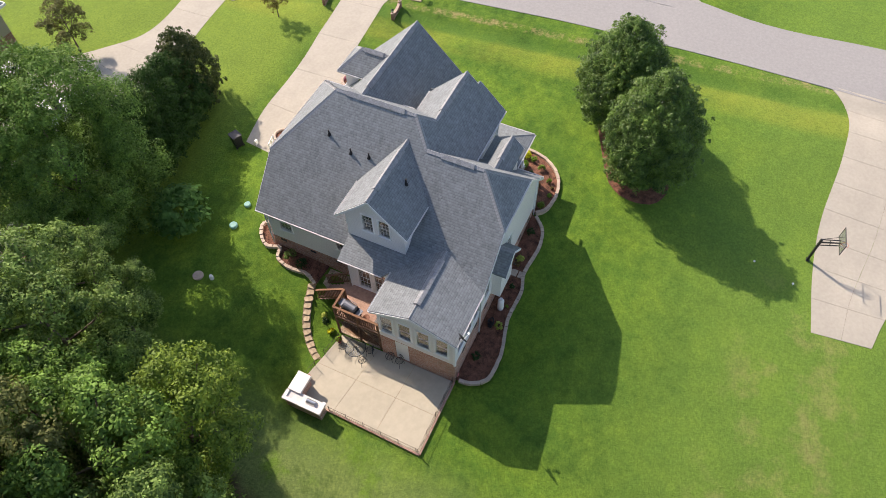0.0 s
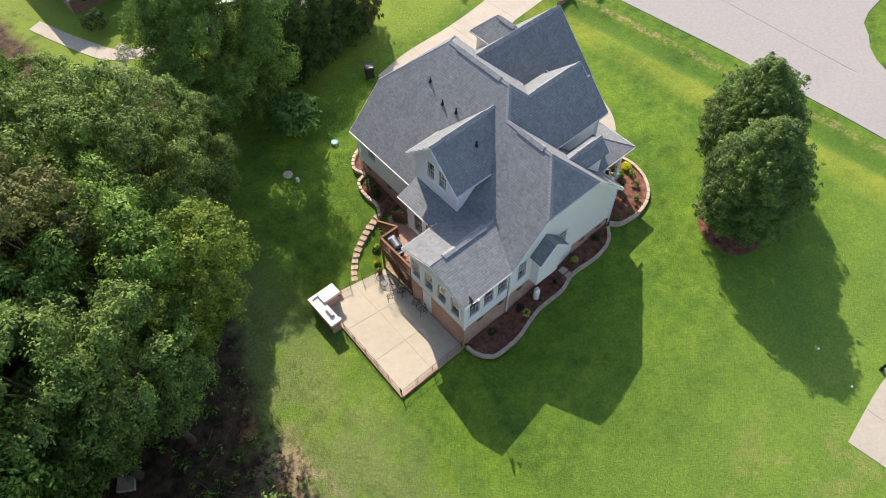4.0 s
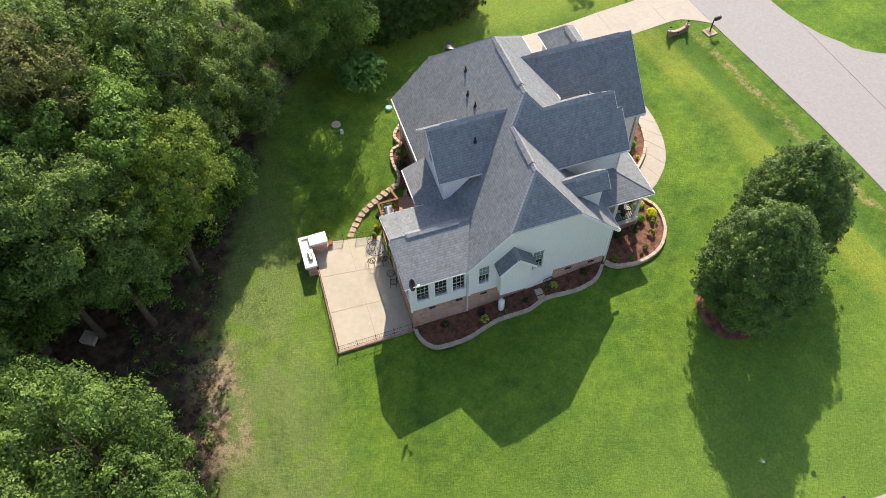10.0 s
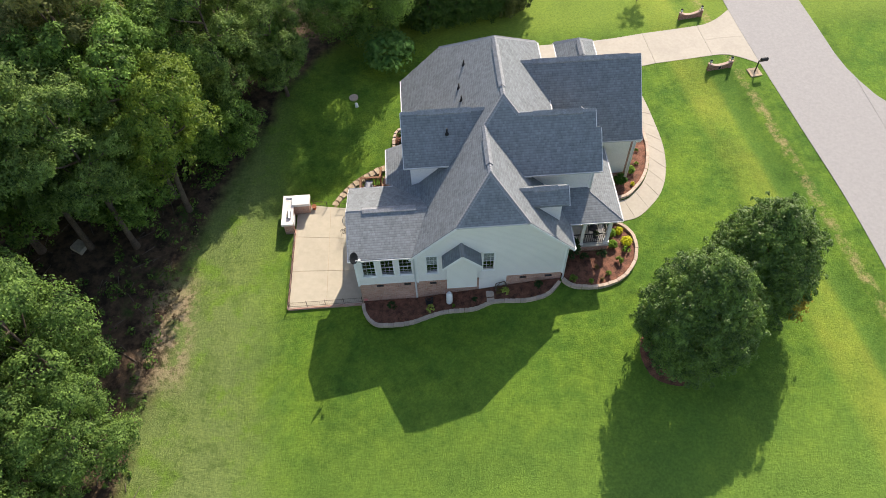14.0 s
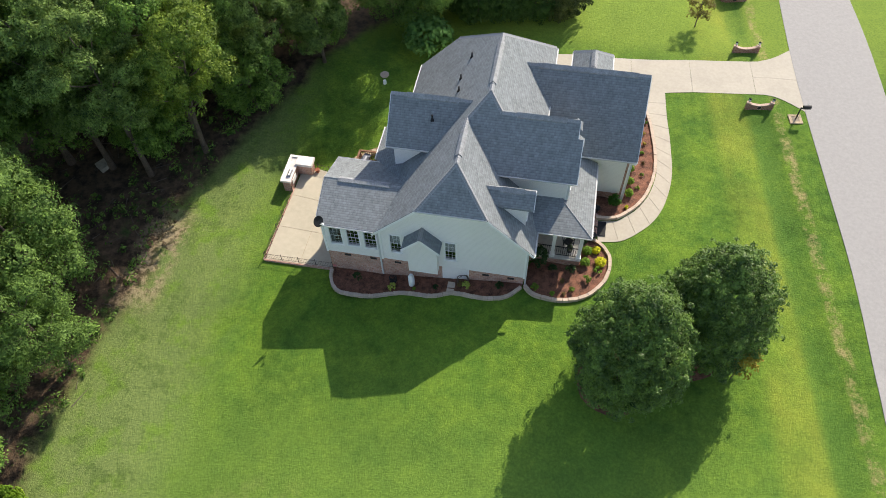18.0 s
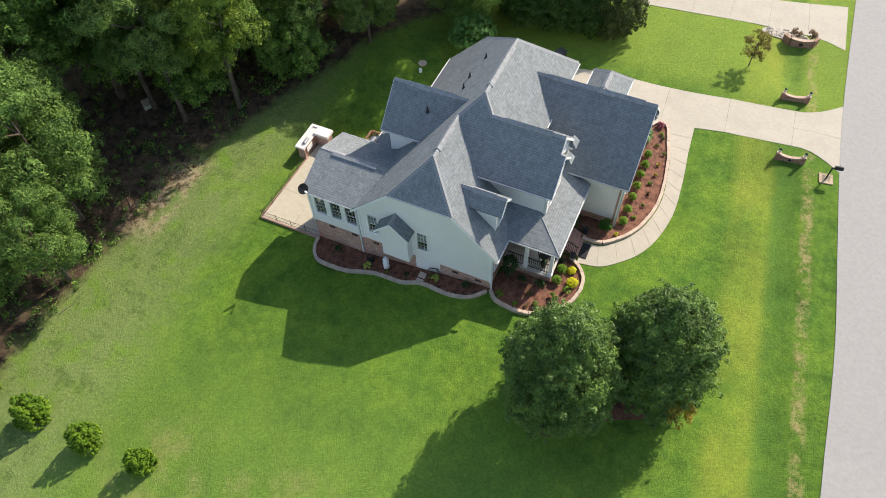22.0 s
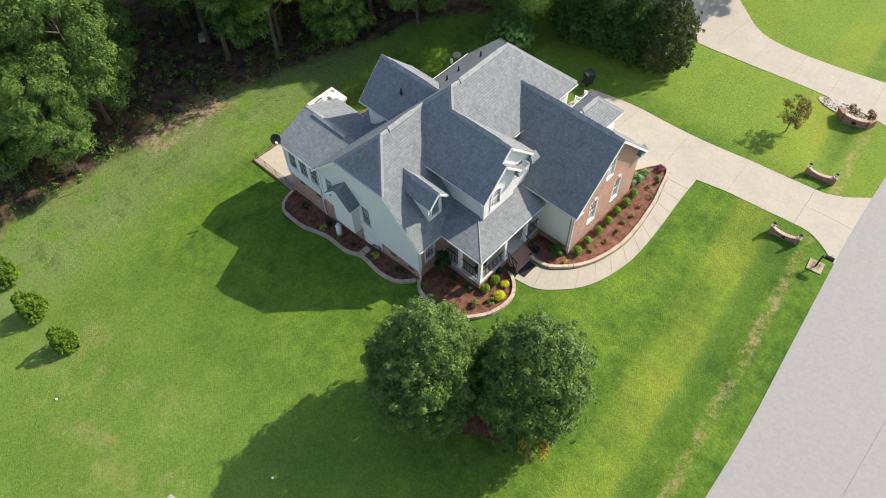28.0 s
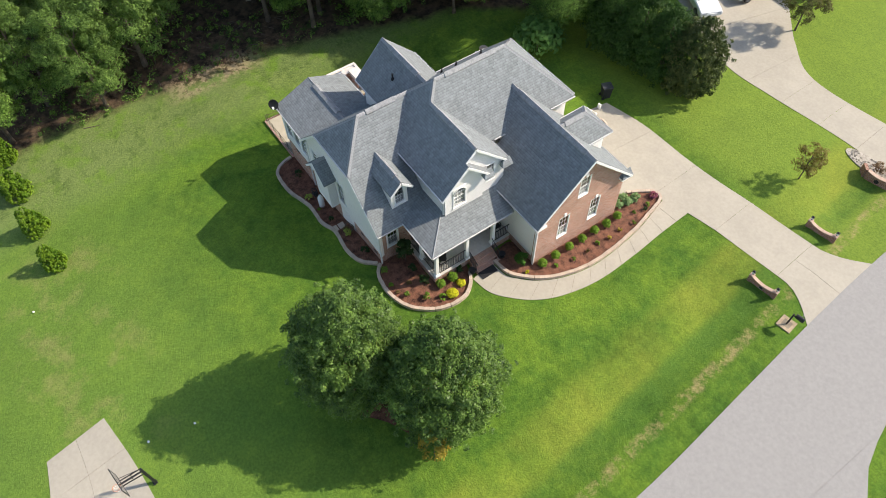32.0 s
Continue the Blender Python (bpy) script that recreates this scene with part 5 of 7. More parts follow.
# propane bottle
tank = thing("propane_tank", None, "tall white propane bottle beside the brick wall", "propane tank", at=(5.2, -0.62, 0.02))
part("body", Bag().tube([(0, 0, 0.06), (0, 0, 0.12), (0, 0, 0.95), (0, 0, 1.03), (0, 0, 1.07)], [0.15, 0.19, 0.19, 0.14, 0.05], 18).mesh("body", M_WHITE, smooth=True), tank)
part("foot_ring", Bag().tube([(0, 0, 0), (0, 0, 0.08)], 0.17, 16).mesh("foot_ring", M_WHITE), tank)
part("collar", Bag().tube([(0, 0, 1.03), (0, 0, 1.17)], 0.1, 12).mesh("collar", M_WHITE), tank)
hose_reel = thing("hose_reel", None, "dark hose reel on the bed beside the wall", "hose reel", at=(4.0, -0.5, -0.05))
part("hose", Bag().tube([(0.22 * math.cos(a * 0.5), 0.16 * math.sin(a * 0.5), 0.1 + 0.012 * a) for a in range(40)], 0.025, 6).mesh("hose", M_BLACK), hose_reel)
part("stand", Bag().box(-0.2, 0.2, -0.12, 0.12, 0.0, 0.07).mesh("stand", M_BLACK), hose_reel)

# ---- planting beds ----
def bed_z_south(x, y):
    pts = ((-1, -0.14), (0, -0.14), (3.4, -0.14), (5, -0.02), (7, 0.28), (8.65, 0.58), (11.9, 0.85), (13, 0.9))
    for (a, za), (b, zb) in zip(pts, pts[1:]):
        if x <= b:
            return za + (zb - za) * (x - a) / (b - a)
    return 0.9


def bed(name, outer, inner, top, label):
    """A mulch bed between its edge and the wall."""
    n = 40
    A, B = resample(outer, n), resample(inner, n)
    v, f = [], []
    rr = random.Random(5)
    m = 9
    for a, b in zip(A, B):
        for k in range(m):
            t = k / (m - 1)
            x, y = a[0] + (b[0] - a[0]) * t, a[1] + (b[1] - a[1]) * t
            v.append((x, y, top(x, y) + rr.uniform(-0.015, 0.025)))
    f = [(i * m + k, i * m + k + 1, (i + 1) * m + k + 1, (i + 1) * m + k) for i in range(n - 1) for k in range(m - 1)]
    me = raw(name, v, f, M_MULCH, uv=False, smooth=True)
    bm = bmesh.new(); bm.from_mesh(me); bmesh.ops.recalc_face_normals(bm, faces=bm.faces)
    if sum(q.normal.z for q in bm.faces) < 0:
        bmesh.ops.reverse_faces(bm, faces=bm.faces)
    bm.to_mesh(me); bm.free()
    return thing(name, me, label, "mulch bed", kind="structure")


def block_mesh(L, W, H):
    me = Bag().add([(-L / 2, -W / 2, 0), (L / 2, -W / 2, 0), (L / 2, W / 2, 0), (-L / 2, W / 2, 0), (-L / 2 * 0.997, -W / 2 * 0.96, H), (L / 2 * 0.997, -W / 2 * 0.96, H), (L / 2 * 0.997, W / 2 * 0.96, H), (-L / 2 * 0.997, W / 2 * 0.96, H)],
                   [(3, 2, 1, 0), (4, 5, 6, 7), (0, 1, 5, 4), (1, 2, 6, 5), (2, 3, 7, 6), (3, 0, 4, 7)]).mesh("block", M_EDGING)
    return me


def rand_mat(m, amount=0.3):
    """Vary a material from piece to piece."""
    nt = m.node_tree
    b = nt.nodes["Principled BSDF"]
    src = b.inputs["Base Color"].links[0].from_socket
    info = nt.nodes.new("ShaderNodeObjectInfo")
    mr = nt.nodes.new("ShaderNodeMapRange")
    mr.inputs[3].default_value, mr.inputs[4].default_value = 1 - amount, 1 + amount
    nt.links.new(info.outputs["Random"], mr.inputs[0])
    mx = nt.nodes.new("ShaderNodeMix"); mx.data_type, mx.blend_type = "RGBA", "MULTIPLY"; mx.inputs[0].default_value = 1.0
    nt.links.new(src, mx.inputs[6]); nt.links.new(mr.outputs[0], mx.inputs[7])
    nt.links.new(mx.outputs[2], b.inputs["Base Color"])


rand_mat(M_EDGING, 0.1)
BLOCK = block_mesh(0.298, 0.2, 0.22)


def edging(line, top, label, courses_n=1):
    ob = thing("bed_edging", None, label, "edging", kind="structure")
    length = sum(math.dist(a, b) for a, b in zip(line, line[1:]))
    n = int(length / 0.3)
    pts = resample(line, n + 1)
    rr = random.Random(11)
    for c in range(courses_n):
        for a, b in zip(pts, pts[1:]):
            x, y = (a[0] + b[0]) / 2, (a[1] + b[1]) / 2
            o = new("block", BLOCK)
            o.parent = ob
            o.matrix_basis = pose(x + rr.uniform(-0.01, 0.01), y + rr.uniform(-0.01, 0.01), top(x, y) - 0.14 - 0.2 * c + rr.uniform(-0.012, 0.012), 0, 0, math.degrees(math.atan2(b[1] - a[1], b[0] - a[0])) + rr.uniform(-3, 3))
    return ob


S_OUT = [(0.02, -0.25), (0.15, -0.95), (0.8, -1.7), (2.5, -1.78), (4.15, -1.4), (5.0, -1.3), (6.65, -1.38), (7.8, -1.08), (9.6, -1.27), (10.95, -1.05), (11.75, -0.3)]
S_IN = [(0.02, -0.02), (2, -0.02), (4, -0.02), (6, -0.02), (8, -0.035), (10, -0.02), (11.85, -0.02)]
BZ = lambda x, y: max(bed_z_south(x, y), ground_z(x, y) + 0.06)
bed("side_bed", S_OUT, S_IN, BZ, "red-brown mulch bed along the side wall")
edging(S_OUT, lambda x, y: BZ(x, y) + 0.06, "wavy edging of tan blocks round the side bed")
zfix = lambda z: (lambda x, y: z)
P_OUT = [(11.95, -0.2), (12.6, -0.75), (14.2, -0.85), (15.6, -0.28), (16.55, 0.95), (16.78, 2.4), (16.3, 3.35), (15.5, 3.85)]
P_IN = [(11.9, 0.0), (11.9, 0.9), (12.4, 1.7), (13.5, 1.72), (14.6, 1.72), (14.98, 2.2), (14.98, 3.2), (15.0, 4.0)]
bed("porch_bed", P_OUT, P_IN, lambda x, y: 1.12, "rounded red-brown mulch bed before the porch")
edging(P_OUT, zfix(1.2), "curved edging of tan blocks round the porch bed", 2)
E_OUT = [(15.75, 5.52), (16.85, 5.66), (17.5, 6.13), (18.29, 7.0), (18.97, 8.45), (19.31, 10.6), (19.02, 13.65), (18.58, 15.5), (18.13, 17.0), (17.4, 17.0), (16.5, 15.6)]
E_IN = [(15.2, 6.0), (15.2, 7.25), (16.5, 7.25), (17.22, 7.3), (17.22, 9), (17.22, 11), (17.22, 12.5), (17.22, 13.8), (16.9, 14.2), (16.6, 14.4), (16.3, 14.8)]
bed("front_bed", E_OUT, E_IN, lambda x, y: 1.14, "curved red-brown mulch bed along the brick front")
edging(E_OUT, zfix(1.2), "curved edging of tan blocks round the front bed")
W_OUT = [(4.4, 14.3), (4.3, 15.2), (3.5, 15.0), (2.9, 14.2), (3.2, 13.4), (2.5, 13.2), (2.2, 12.2), (2.3, 11.0), (1.9, 10.2)]
W_IN = [(4.4, 13.9), (3.9, 13.9), (3.4, 13.9), (3.37, 13.6), (3.37, 13.0), (3.37, 12.5), (3.37, 11.8), (3.37, 11.0), (3.37, 10.0)]
bed("back_bed", W_OUT, W_IN, lambda x, y: ground_z(x, y) + 0.1, "narrow mulch bed along the back wall")
edging(W_OUT, lambda x, y: ground_z(x, y) + 0.2, "low edging of tan blocks round the back bed")
T_OUT = [(22.8, -2.2), (21.5, -1.3), (19.6, -2.0), (17.6, -2.9), (16.3, -3.6), (15.55, -4.6), (15.5, -6.0), (16.2, -7.0), (18.0, -7.2), (20.5, -5.2), (22.7, -4.0), (22.8, -2.2)]
tz = lambda x, y: ground_z(x, y) + 0.05
bed("tree_bed", T_OUT, [(19.4 + 0.02 * k, -4.0) for k in range(12)], tz, "red-brown mulch under the pear trees")
# stepping slabs across the side bed
for y in (-0.5, -0.98):
    thing("stepping_slab", Bag().box(7.4, 7.85, y - 0.2, y + 0.2, BZ(7.6, y) - 0.05, BZ(7.6, y) + 0.05).mesh("stepping_slab", M_EDGING), "tan square stepping slab on the mulch", "paving slab", "stepping slabs in the side bed")

# flat stones from the deck stairs to the patio
SS = resample([(2.0, 10.45), (1.1, 10.2), (0.2, 9.85), (-0.6, 9.4), (-1.2, 8.9), (-1.7, 8.35), (-2.0, 7.85)], 13)
M_PATHSTONE = mat("tan_path_stone", (0.40, 0.31, 0.205), var=0.3, scale=5, bump=0.3)
rand_mat(M_PATHSTONE, 0.16)
path = thing("stone_path", None, "curved path of tan flat stones in the grass", "path", kind="structure")
part("path_bed", strip_mesh("path_bed", [(x - 0.11, y + 0.21) for x, y in SS], [(x + 0.11, y - 0.21) for x, y in SS], mat("brown_path_soil", (0.26, 0.195, 0.12), var=0.35, scale=12, bump=0.5), lift=0.025, thick=0.1), path, "bare brown soil between the stones")
rr = random.Random(21)
for (x, y), (x2, y2) in zip(SS, SS[1:]):
    ang = math.degrees(math.atan2(y2 - y, x2 - x)) + rr.uniform(-16, 16)
    L, W = math.dist((x, y), (x2, y2)) * rr.uniform(0.42, 0.5), rr.uniform(0.19, 0.3)
    poly = [(sx * L * rr.uniform(0.72, 1.04), sy * W * rr.uniform(0.75, 1.05)) for sx, sy in ((-1, -0.9), (0, -1), (1, -0.85), (1, 0), (1, 0.9), (0, 1), (-1, 0.85), (-1.05, 0))]
    o = part("stone", Bag().slab(poly, -0.06, 0.03).mesh("stone", M_PATHSTONE), path)
    o.matrix_basis = pose((x + x2) / 2, (y + y2) / 2, ground_z(x, y) + 0.02, 0, 0, ang)

# ---- patio ----
PZ = -0.49
PATIO = [(-4.55, 0.05), (-0.02, 0.1), (-0.02, 7.3), (-4.4, 8.1)]
patio = thing("patio", Bag().slab(PATIO, -0.95, PZ - 0.012).mesh("patio", mat("patio_joint", (0.40, 0.33, 0.235), var=0.2)), "sunlit tan concrete patio in large panels", "patio", kind="structure")


def bil(u, v):
    a, b, c, d = (Vector(p) for p in PATIO)
    return tuple((a.lerp(b, u)).lerp(d.lerp(c, u), v))


for u0, u1 in ((0.0, 0.497), (0.503, 1.0)):
    for v0, v1 in ((0.0, 0.33), (0.334, 0.664), (0.668, 1.0)):
        part("panel", Bag().slab([bil(u0, v0), bil(u1, v0), bil(u1, v1), bil(u0, v1)], PZ - 0.1, PZ).mesh("panel", M_PATIO), patio)
part("edge_course", Bag().beam((-4.62, 0.0, PZ - 0.1), (-4.47, 6.0, PZ - 0.1), 0.1, 0.3).beam((-4.6, -0.02, PZ - 0.1), (0.0, 0.02, PZ - 0.1), 0.1, 0.3).mesh("edge_course", M_BRICK), patio, "low brick edge")


def iron_fence(runs, label):
    ob = thing("iron_fence", None, label, "fence", "iron fences round the patio")
    for p, q in runs:
        p, q = Vector(p), Vector(q)
        n = max(1, round((q - p).length / 1.2))
        for k in range(n + 1):
            a = p.lerp(q, k / n)
            part("post", Bag().box(a.x - 0.017, a.x + 0.017, a.y - 0.017, a.y + 0.017, PZ - 0.02, PZ + 0.62).tube([(a.x, a.y, PZ + 0.62), (a.x, a.y, PZ + 0.67)], [0.03, 0.008], 6).mesh("post", M_RUST), ob)
        for k in range(n):
            a, b = p.lerp(q, k / n), p.lerp(q, (k + 1) / n)
            up = Vector((0, 0, 1))
            bag = Bag().beam(a + up * 0.52, b + up * 0.52, 0.012, 0.016).beam(a + up * 0.1, b + up * 0.1, 0.012, 0.016)
            m = int((b - a).length / 0.11)
            for j in range(1, m):
                c = a.lerp(b, j / m)
                bag.box(c.x - 0.0045, c.x + 0.0045, c.y - 0.0045, c.y + 0.0045, c.z + 0.04, c.z + 0.58)
            part("panel", bag.mesh("panel", M_RUST), ob)
    return ob


iron_fence([((-4.55, 0.08, PZ), (-0.08, 0.12, PZ))], "low rust-brown iron fence along the south patio edge")
iron_fence([((-4.53, 0.2, PZ), (-4.46, 5.6, PZ))], "low rust-brown iron fence along the west patio edge")
iron_fence([((-3.35, 7.9, PZ), (-2.45, 7.72, PZ)), ((-1.6, 7.58, PZ), (-0.3, 7.35, PZ))], "low rust-brown iron fence beside the stone path")

# L-shaped outdoor counter
M_COUNTER = mat("pinkish_white_stone", (0.76, 0.71, 0.675), rough=0.5, var=0.12, bump=0.04)
bar = thing("outdoor_counter", None, "L-shaped outdoor counter with pale tops on brick", "counter")
BT = 0.45
part("base", Bag().box(-5.1, -4.55, 5.75, 7.95, -0.7, BT - 0.06).mesh("base", M_BRICK), bar)
part("base", Bag().box(-4.54, -3.55, 7.3, 7.9, -0.7, BT - 0.06).mesh("base", M_BRICK), bar)
part("counter_top", Bag().box(-5.2, -5.02, 5.65, 8.05, BT - 0.06, BT + 0.1).box(-5.02, -4.45, 5.65, 5.85, BT - 0.06, BT + 0.1).box(-5.02, -4.62, 7.86, 8.05, BT - 0.06, BT + 0.1).mesh("counter_top", M_COUNTER), bar, "pinkish-white raised counter rim")
part("counter_top", Bag().box(-4.6, -3.45, 7.2, 8.0, BT - 0.058, BT + 0.16).mesh("counter_top", M_COUNTER), bar, "pale counter slab")
part("counter_top", Bag().box(-5.018, -4.5, 5.86, 7.85, BT - 0.058, BT + 0.012).mesh("counter_top", mat("pale_worktop", (0.66, 0.62, 0.59), var=0.15)), bar, "pale grey inner worktop")
part("grill_lid", Bag().tube([(-4.75, 6.15, BT + 0.06), (-4.75, 6.7, BT + 0.06)], 0.14, 12).mesh("grill_lid", mat("steel", (0.55, 0.55, 0.55), rough=0.3, metal=1.0, var=0.1, bump=0)), bar)
part("shelf", Bag().box(-4.5, -4.46, 6.0, 6.7, -0.1, 0.3).mesh("shelf", M_WHITE), bar)

# round glass table with iron chairs
gt = thing("patio_table", None, "round glass-topped iron patio table beside the deck", "table", at=(-0.72, 5.95, PZ))
part("tabletop", Bag().tube([(0, 0, 0.70), (0, 0, 0.72)], 0.6, 28).mesh("tabletop", M_GLASS), gt).visible_shadow = False
part("rim", Bag().tube([(0.6 * math.cos(a), 0.6 * math.sin(a), 0.7) for a in [2 * math.pi * k / 28 for k in range(29)]], 0.018, 6, cap=False).mesh("rim", M_IRON), gt)
for k in range(3):
    a = 2 * math.pi * k / 3
    part("leg", Bag().tube([(0.1 * math.cos(a), 0.1 * math.sin(a), 0.69), (0.14 * math.cos(a), 0.14 * math.sin(a), 0.35), (0.42 * math.cos(a), 0.42 * math.sin(a), 0.0)], 0.018, 6).mesh("leg", M_IRON), gt)


def patio_chair(x, y, turn, label):
    ob = thing("patio_chair", None, label, "chair", "iron patio chairs", at=pose(x, y, PZ, 0, 0, turn))
    seat = Bag().tube([(0.22 * math.cos(2 * math.pi * k / 16), 0.22 * math.sin(2 * math.pi * k / 16), 0.42) for k in range(17)], 0.014, 6, cap=False)
    for k in range(-3, 4):
        e = math.sqrt(0.22 ** 2 - (0.06 * k) ** 2)
        seat.beam((0.06 * k, -e, 0.42), (0.06 * k, e, 0.42), 0.014, 0.008)
    part("seat", seat.mesh("seat", M_IRON), ob)
    part("backrest", Bag().tube([(0.22 * math.cos(math.pi * k / 8), 0.2, 0.43 + 0.45 * math.sin(math.pi * k / 8)) for k in range(9)], 0.014, 6).tube([(0, 0.2, 0.43), (0, 0.21, 0.86)], 0.012, 6).tube([(-0.1, 0.2, 0.43), (-0.1, 0.21, 0.82)], 0.01, 6).tube([(0.1, 0.2, 0.43), (0.1, 0.21, 0.82)], 0.01, 6).mesh("backrest", M_IRON), ob)
    for a, b in ((-1, -1), (1, -1), (-1, 1), (1, 1)):
        part("leg", Bag().tube([(a * 0.16, b * 0.16, 0.41), (a * 0.21, b * 0.21, 0.0)], 0.012, 6).mesh("leg", M_IRON), ob)
    return ob


patio_chair(-1.15, 5.3, 150, "black iron patio chair at the glass table")
patio_chair(-0.42, 5.2, 200, "black iron patio chair at the glass table")
patio_chair(-0.85, 6.75, 10, "black iron patio chair at the glass table")
side = thing("iron_side_table", None, "small black iron side table by the patio door", "table", at=(-0.3, 3.95, PZ))
top = Bag().tube([(0.25 * math.cos(2 * math.pi * k / 18), 0.25 * math.sin(2 * math.pi * k / 18), 0.49) for k in range(19)], 0.014, 6, cap=False)
for k in range(-3, 4):
    e = math.sqrt(0.25 ** 2 - (0.068 * k) ** 2)
    top.beam((0.068 * k, -e, 0.49), (0.068 * k, e, 0.49), 0.014, 0.008)
part("tabletop", top.mesh("tabletop", M_IRON), side)
for k in range(3):
    a = 2 * math.pi * k / 3
    part("leg", Bag().tube([(0.15 * math.cos(a), 0.15 * math.sin(a), 0.48), (0.22 * math.cos(a), 0.22 * math.sin(a), 0)], 0.012, 6).mesh("leg", M_IRON), side)
patio_chair(-0.3, 3.35, 250, "black iron patio chair by the patio door")
pot(-0.5, 7.25, PZ, 0.17, mat("red_pot", (0.30, 0.03, 0.025), rough=0.4), "red glazed pot at the patio corner", L_SHRUB)
pot(-3.3, 7.65, PZ, 0.16, mat("terracotta", (0.36, 0.12, 0.06), rough=0.7), "terracotta pot beside the counter")

# ---- deck ----
DZ = 1.45
deck = thing("deck", None, "raised brown timber deck with lattice skirts and stairs", "deck")
for k in range(16):
    x0 = 0.08 + k * 0.142
    part("board", Bag().box(x0, x0 + 0.135, 4.62, 7.6, DZ - 0.04, DZ).mesh("board", M_DECK), deck)
part("joist", Bag().box(0.08, 2.33, 4.62, 4.67, DZ - 0.24, DZ - 0.042).box(0.08, 2.33, 7.55, 7.6, DZ - 0.24, DZ - 0.042).box(0.08, 0.12, 4.67, 7.55, DZ - 0.24, DZ - 0.042).mesh("joist", M_WOODFENCE), deck)
for x, y in ((0.12, 7.55), (0.12, 6.1), (0.12, 4.75), (1.35, 7.55)):
    upright("post", x, y, -0.6, DZ + 0.98, 0.1, M_WOODFENCE, deck)


def timber_rail(p, q, parent):
    p, q = Vector(p), Vector(q)
    up = Vector((0, 0, 1))
    r = part("rail", Bag().beam(p + up * 0.98, q + up * 0.98, 0.13, 0.035).beam(p + up * 0.92, q + up * 0.92, 0.04, 0.09).mesh("rail", M_WOODFENCE), parent)
    part("bottom_rail", Bag().beam(p + up * 0.12, q + up * 0.12, 0.04, 0.09).mesh("bottom_rail", M_WOODFENCE), r)
    n = int((q - p).length / 0.14)
    for k in range(1, n):
        a = p.lerp(q, k / n)
        part("baluster", Bag().box(a.x - 0.018, a.x + 0.018, a.y - 0.018, a.y + 0.018, a.z + 0.1, a.z + 0.92).mesh("baluster", M_WOODFENCE), r)


timber_rail((0.12, 4.7, DZ), (0.12, 7.55, DZ), deck)
timber_rail((0.12, 7.55, DZ), (1.35, 7.55, DZ), deck)
timber_rail((1.35, 7.6, DZ), (1.32, 9.7, -0.05), deck)
timber_rail((2.5, 8.0, DZ - 0.2), (2.45, 9.7, -0.05), deck)
for k in range(8):
    part("step", Bag().box(1.38, 2.45, 7.62 + 0.26 * k, 7.9 + 0.26 * k, DZ - 0.19 * (k + 1) - 0.04, DZ - 0.19 * (k + 1)).mesh("step", M_DECK), deck)
bag = Bag()
for k in range(-12, 30):
    y0 = 4.7 + k * 0.14
    for sgn in (1, -1):
        a, b = (y0, y0 + 1.3) if sgn > 0 else (y0 + 1.3, y0)
        pa, pb = Vector((0.1 + 0.006 * sgn, a, -0.25)), Vector((0.1 + 0.006 * sgn, b, 1.05))
        lo, hi = 4.7, 7.55
        if min(a, b) < lo or max(a, b) > hi:
            continue
        bag.beam(pa, pb, 0.008, 0.035, up=(1, 0, 0))
part("lattice", bag.mesh("lattice", M_WOODFENCE), deck, "brown timber lattice below the deck")
gravel = thing("gravel", Bag().slab([(0.1, 4.7), (2.3, 4.7), (3.35, 7.8), (3.3, 9.9), (2.3, 9.9), (1.2, 7.7), (0.1, 7.6)], lambda x, y: ground_z(x, y) - 0.2, lambda x, y: max(ground_z(x, y), -0.55) + 0.03).mesh("gravel", mat("tan_gravel", (0.42, 0.32, 0.22), var=0.5, scale=30, bump=0.8)), "tan gravel below the deck", "gravel", kind="stuff")
grill = thing("gas_grill", None, "covered gas grill with steel lid on the deck", "grill", at=pose(0.55, 6.7, DZ, 0, 0, 80))
M_STEEL = mat("brushed_steel", (0.16, 0.17, 0.195), rough=0.55, metal=0.6, var=0.1, bump=0.05)
part("cart", Bag().box(-0.5, 0.5, -0.25, 0.25, 0.1, 0.8).mesh("cart", M_BLACK), grill)
part("lid", Bag().tube([(-0.36, 0, 0.86), (0.36, 0, 0.86)], 0.25, 14).mesh("lid", M_STEEL), grill)
part("handle", Bag().beam((-0.25, -0.3, 0.95), (0.25, -0.3, 0.95), 0.03, 0.03).mesh("handle", M_STEEL), grill)
for sx in (-1, 1):
    part("side_shelf", Bag().box(sx * 0.5 if sx > 0 else -0.75, 0.75 if sx > 0 else -0.5, -0.22, 0.22, 0.8, 0.84).mesh("side_shelf", M_STEEL), grill)
    for sy in (-1, 1):
        part("wheel", Bag().tube([(sx * 0.42, sy * 0.2 - 0.02, 0.06), (sx * 0.42, sy * 0.2 + 0.02, 0.06)], 0.06, 10).mesh("wheel", M_BLACK), grill)
pot(0.55, 5.75, DZ, 0.2, mat("brown_pot", (0.22, 0.09, 0.05), rough=0.6), "brown pot on the deck")
M_SLAT = mat("grey_slat", (0.22, 0.215, 0.205), var=0.2)
bench = thing("deck_bench", None, "grey slatted bench on the deck by the sunroom wall", "bench", at=(0.95, 5.0, DZ))
for k in range(4):
    part("slat", Bag().box(-0.5, 0.5, -0.2 + 0.1 * k, -0.12 + 0.1 * k, 0.4, 0.43).mesh("slat", M_SLAT), bench)
for a in (-0.42, 0.42):
    part("leg", Bag().box(a - 0.03, a + 0.03, -0.18, 0.18, 0, 0.4).mesh("leg", M_IRON), bench)

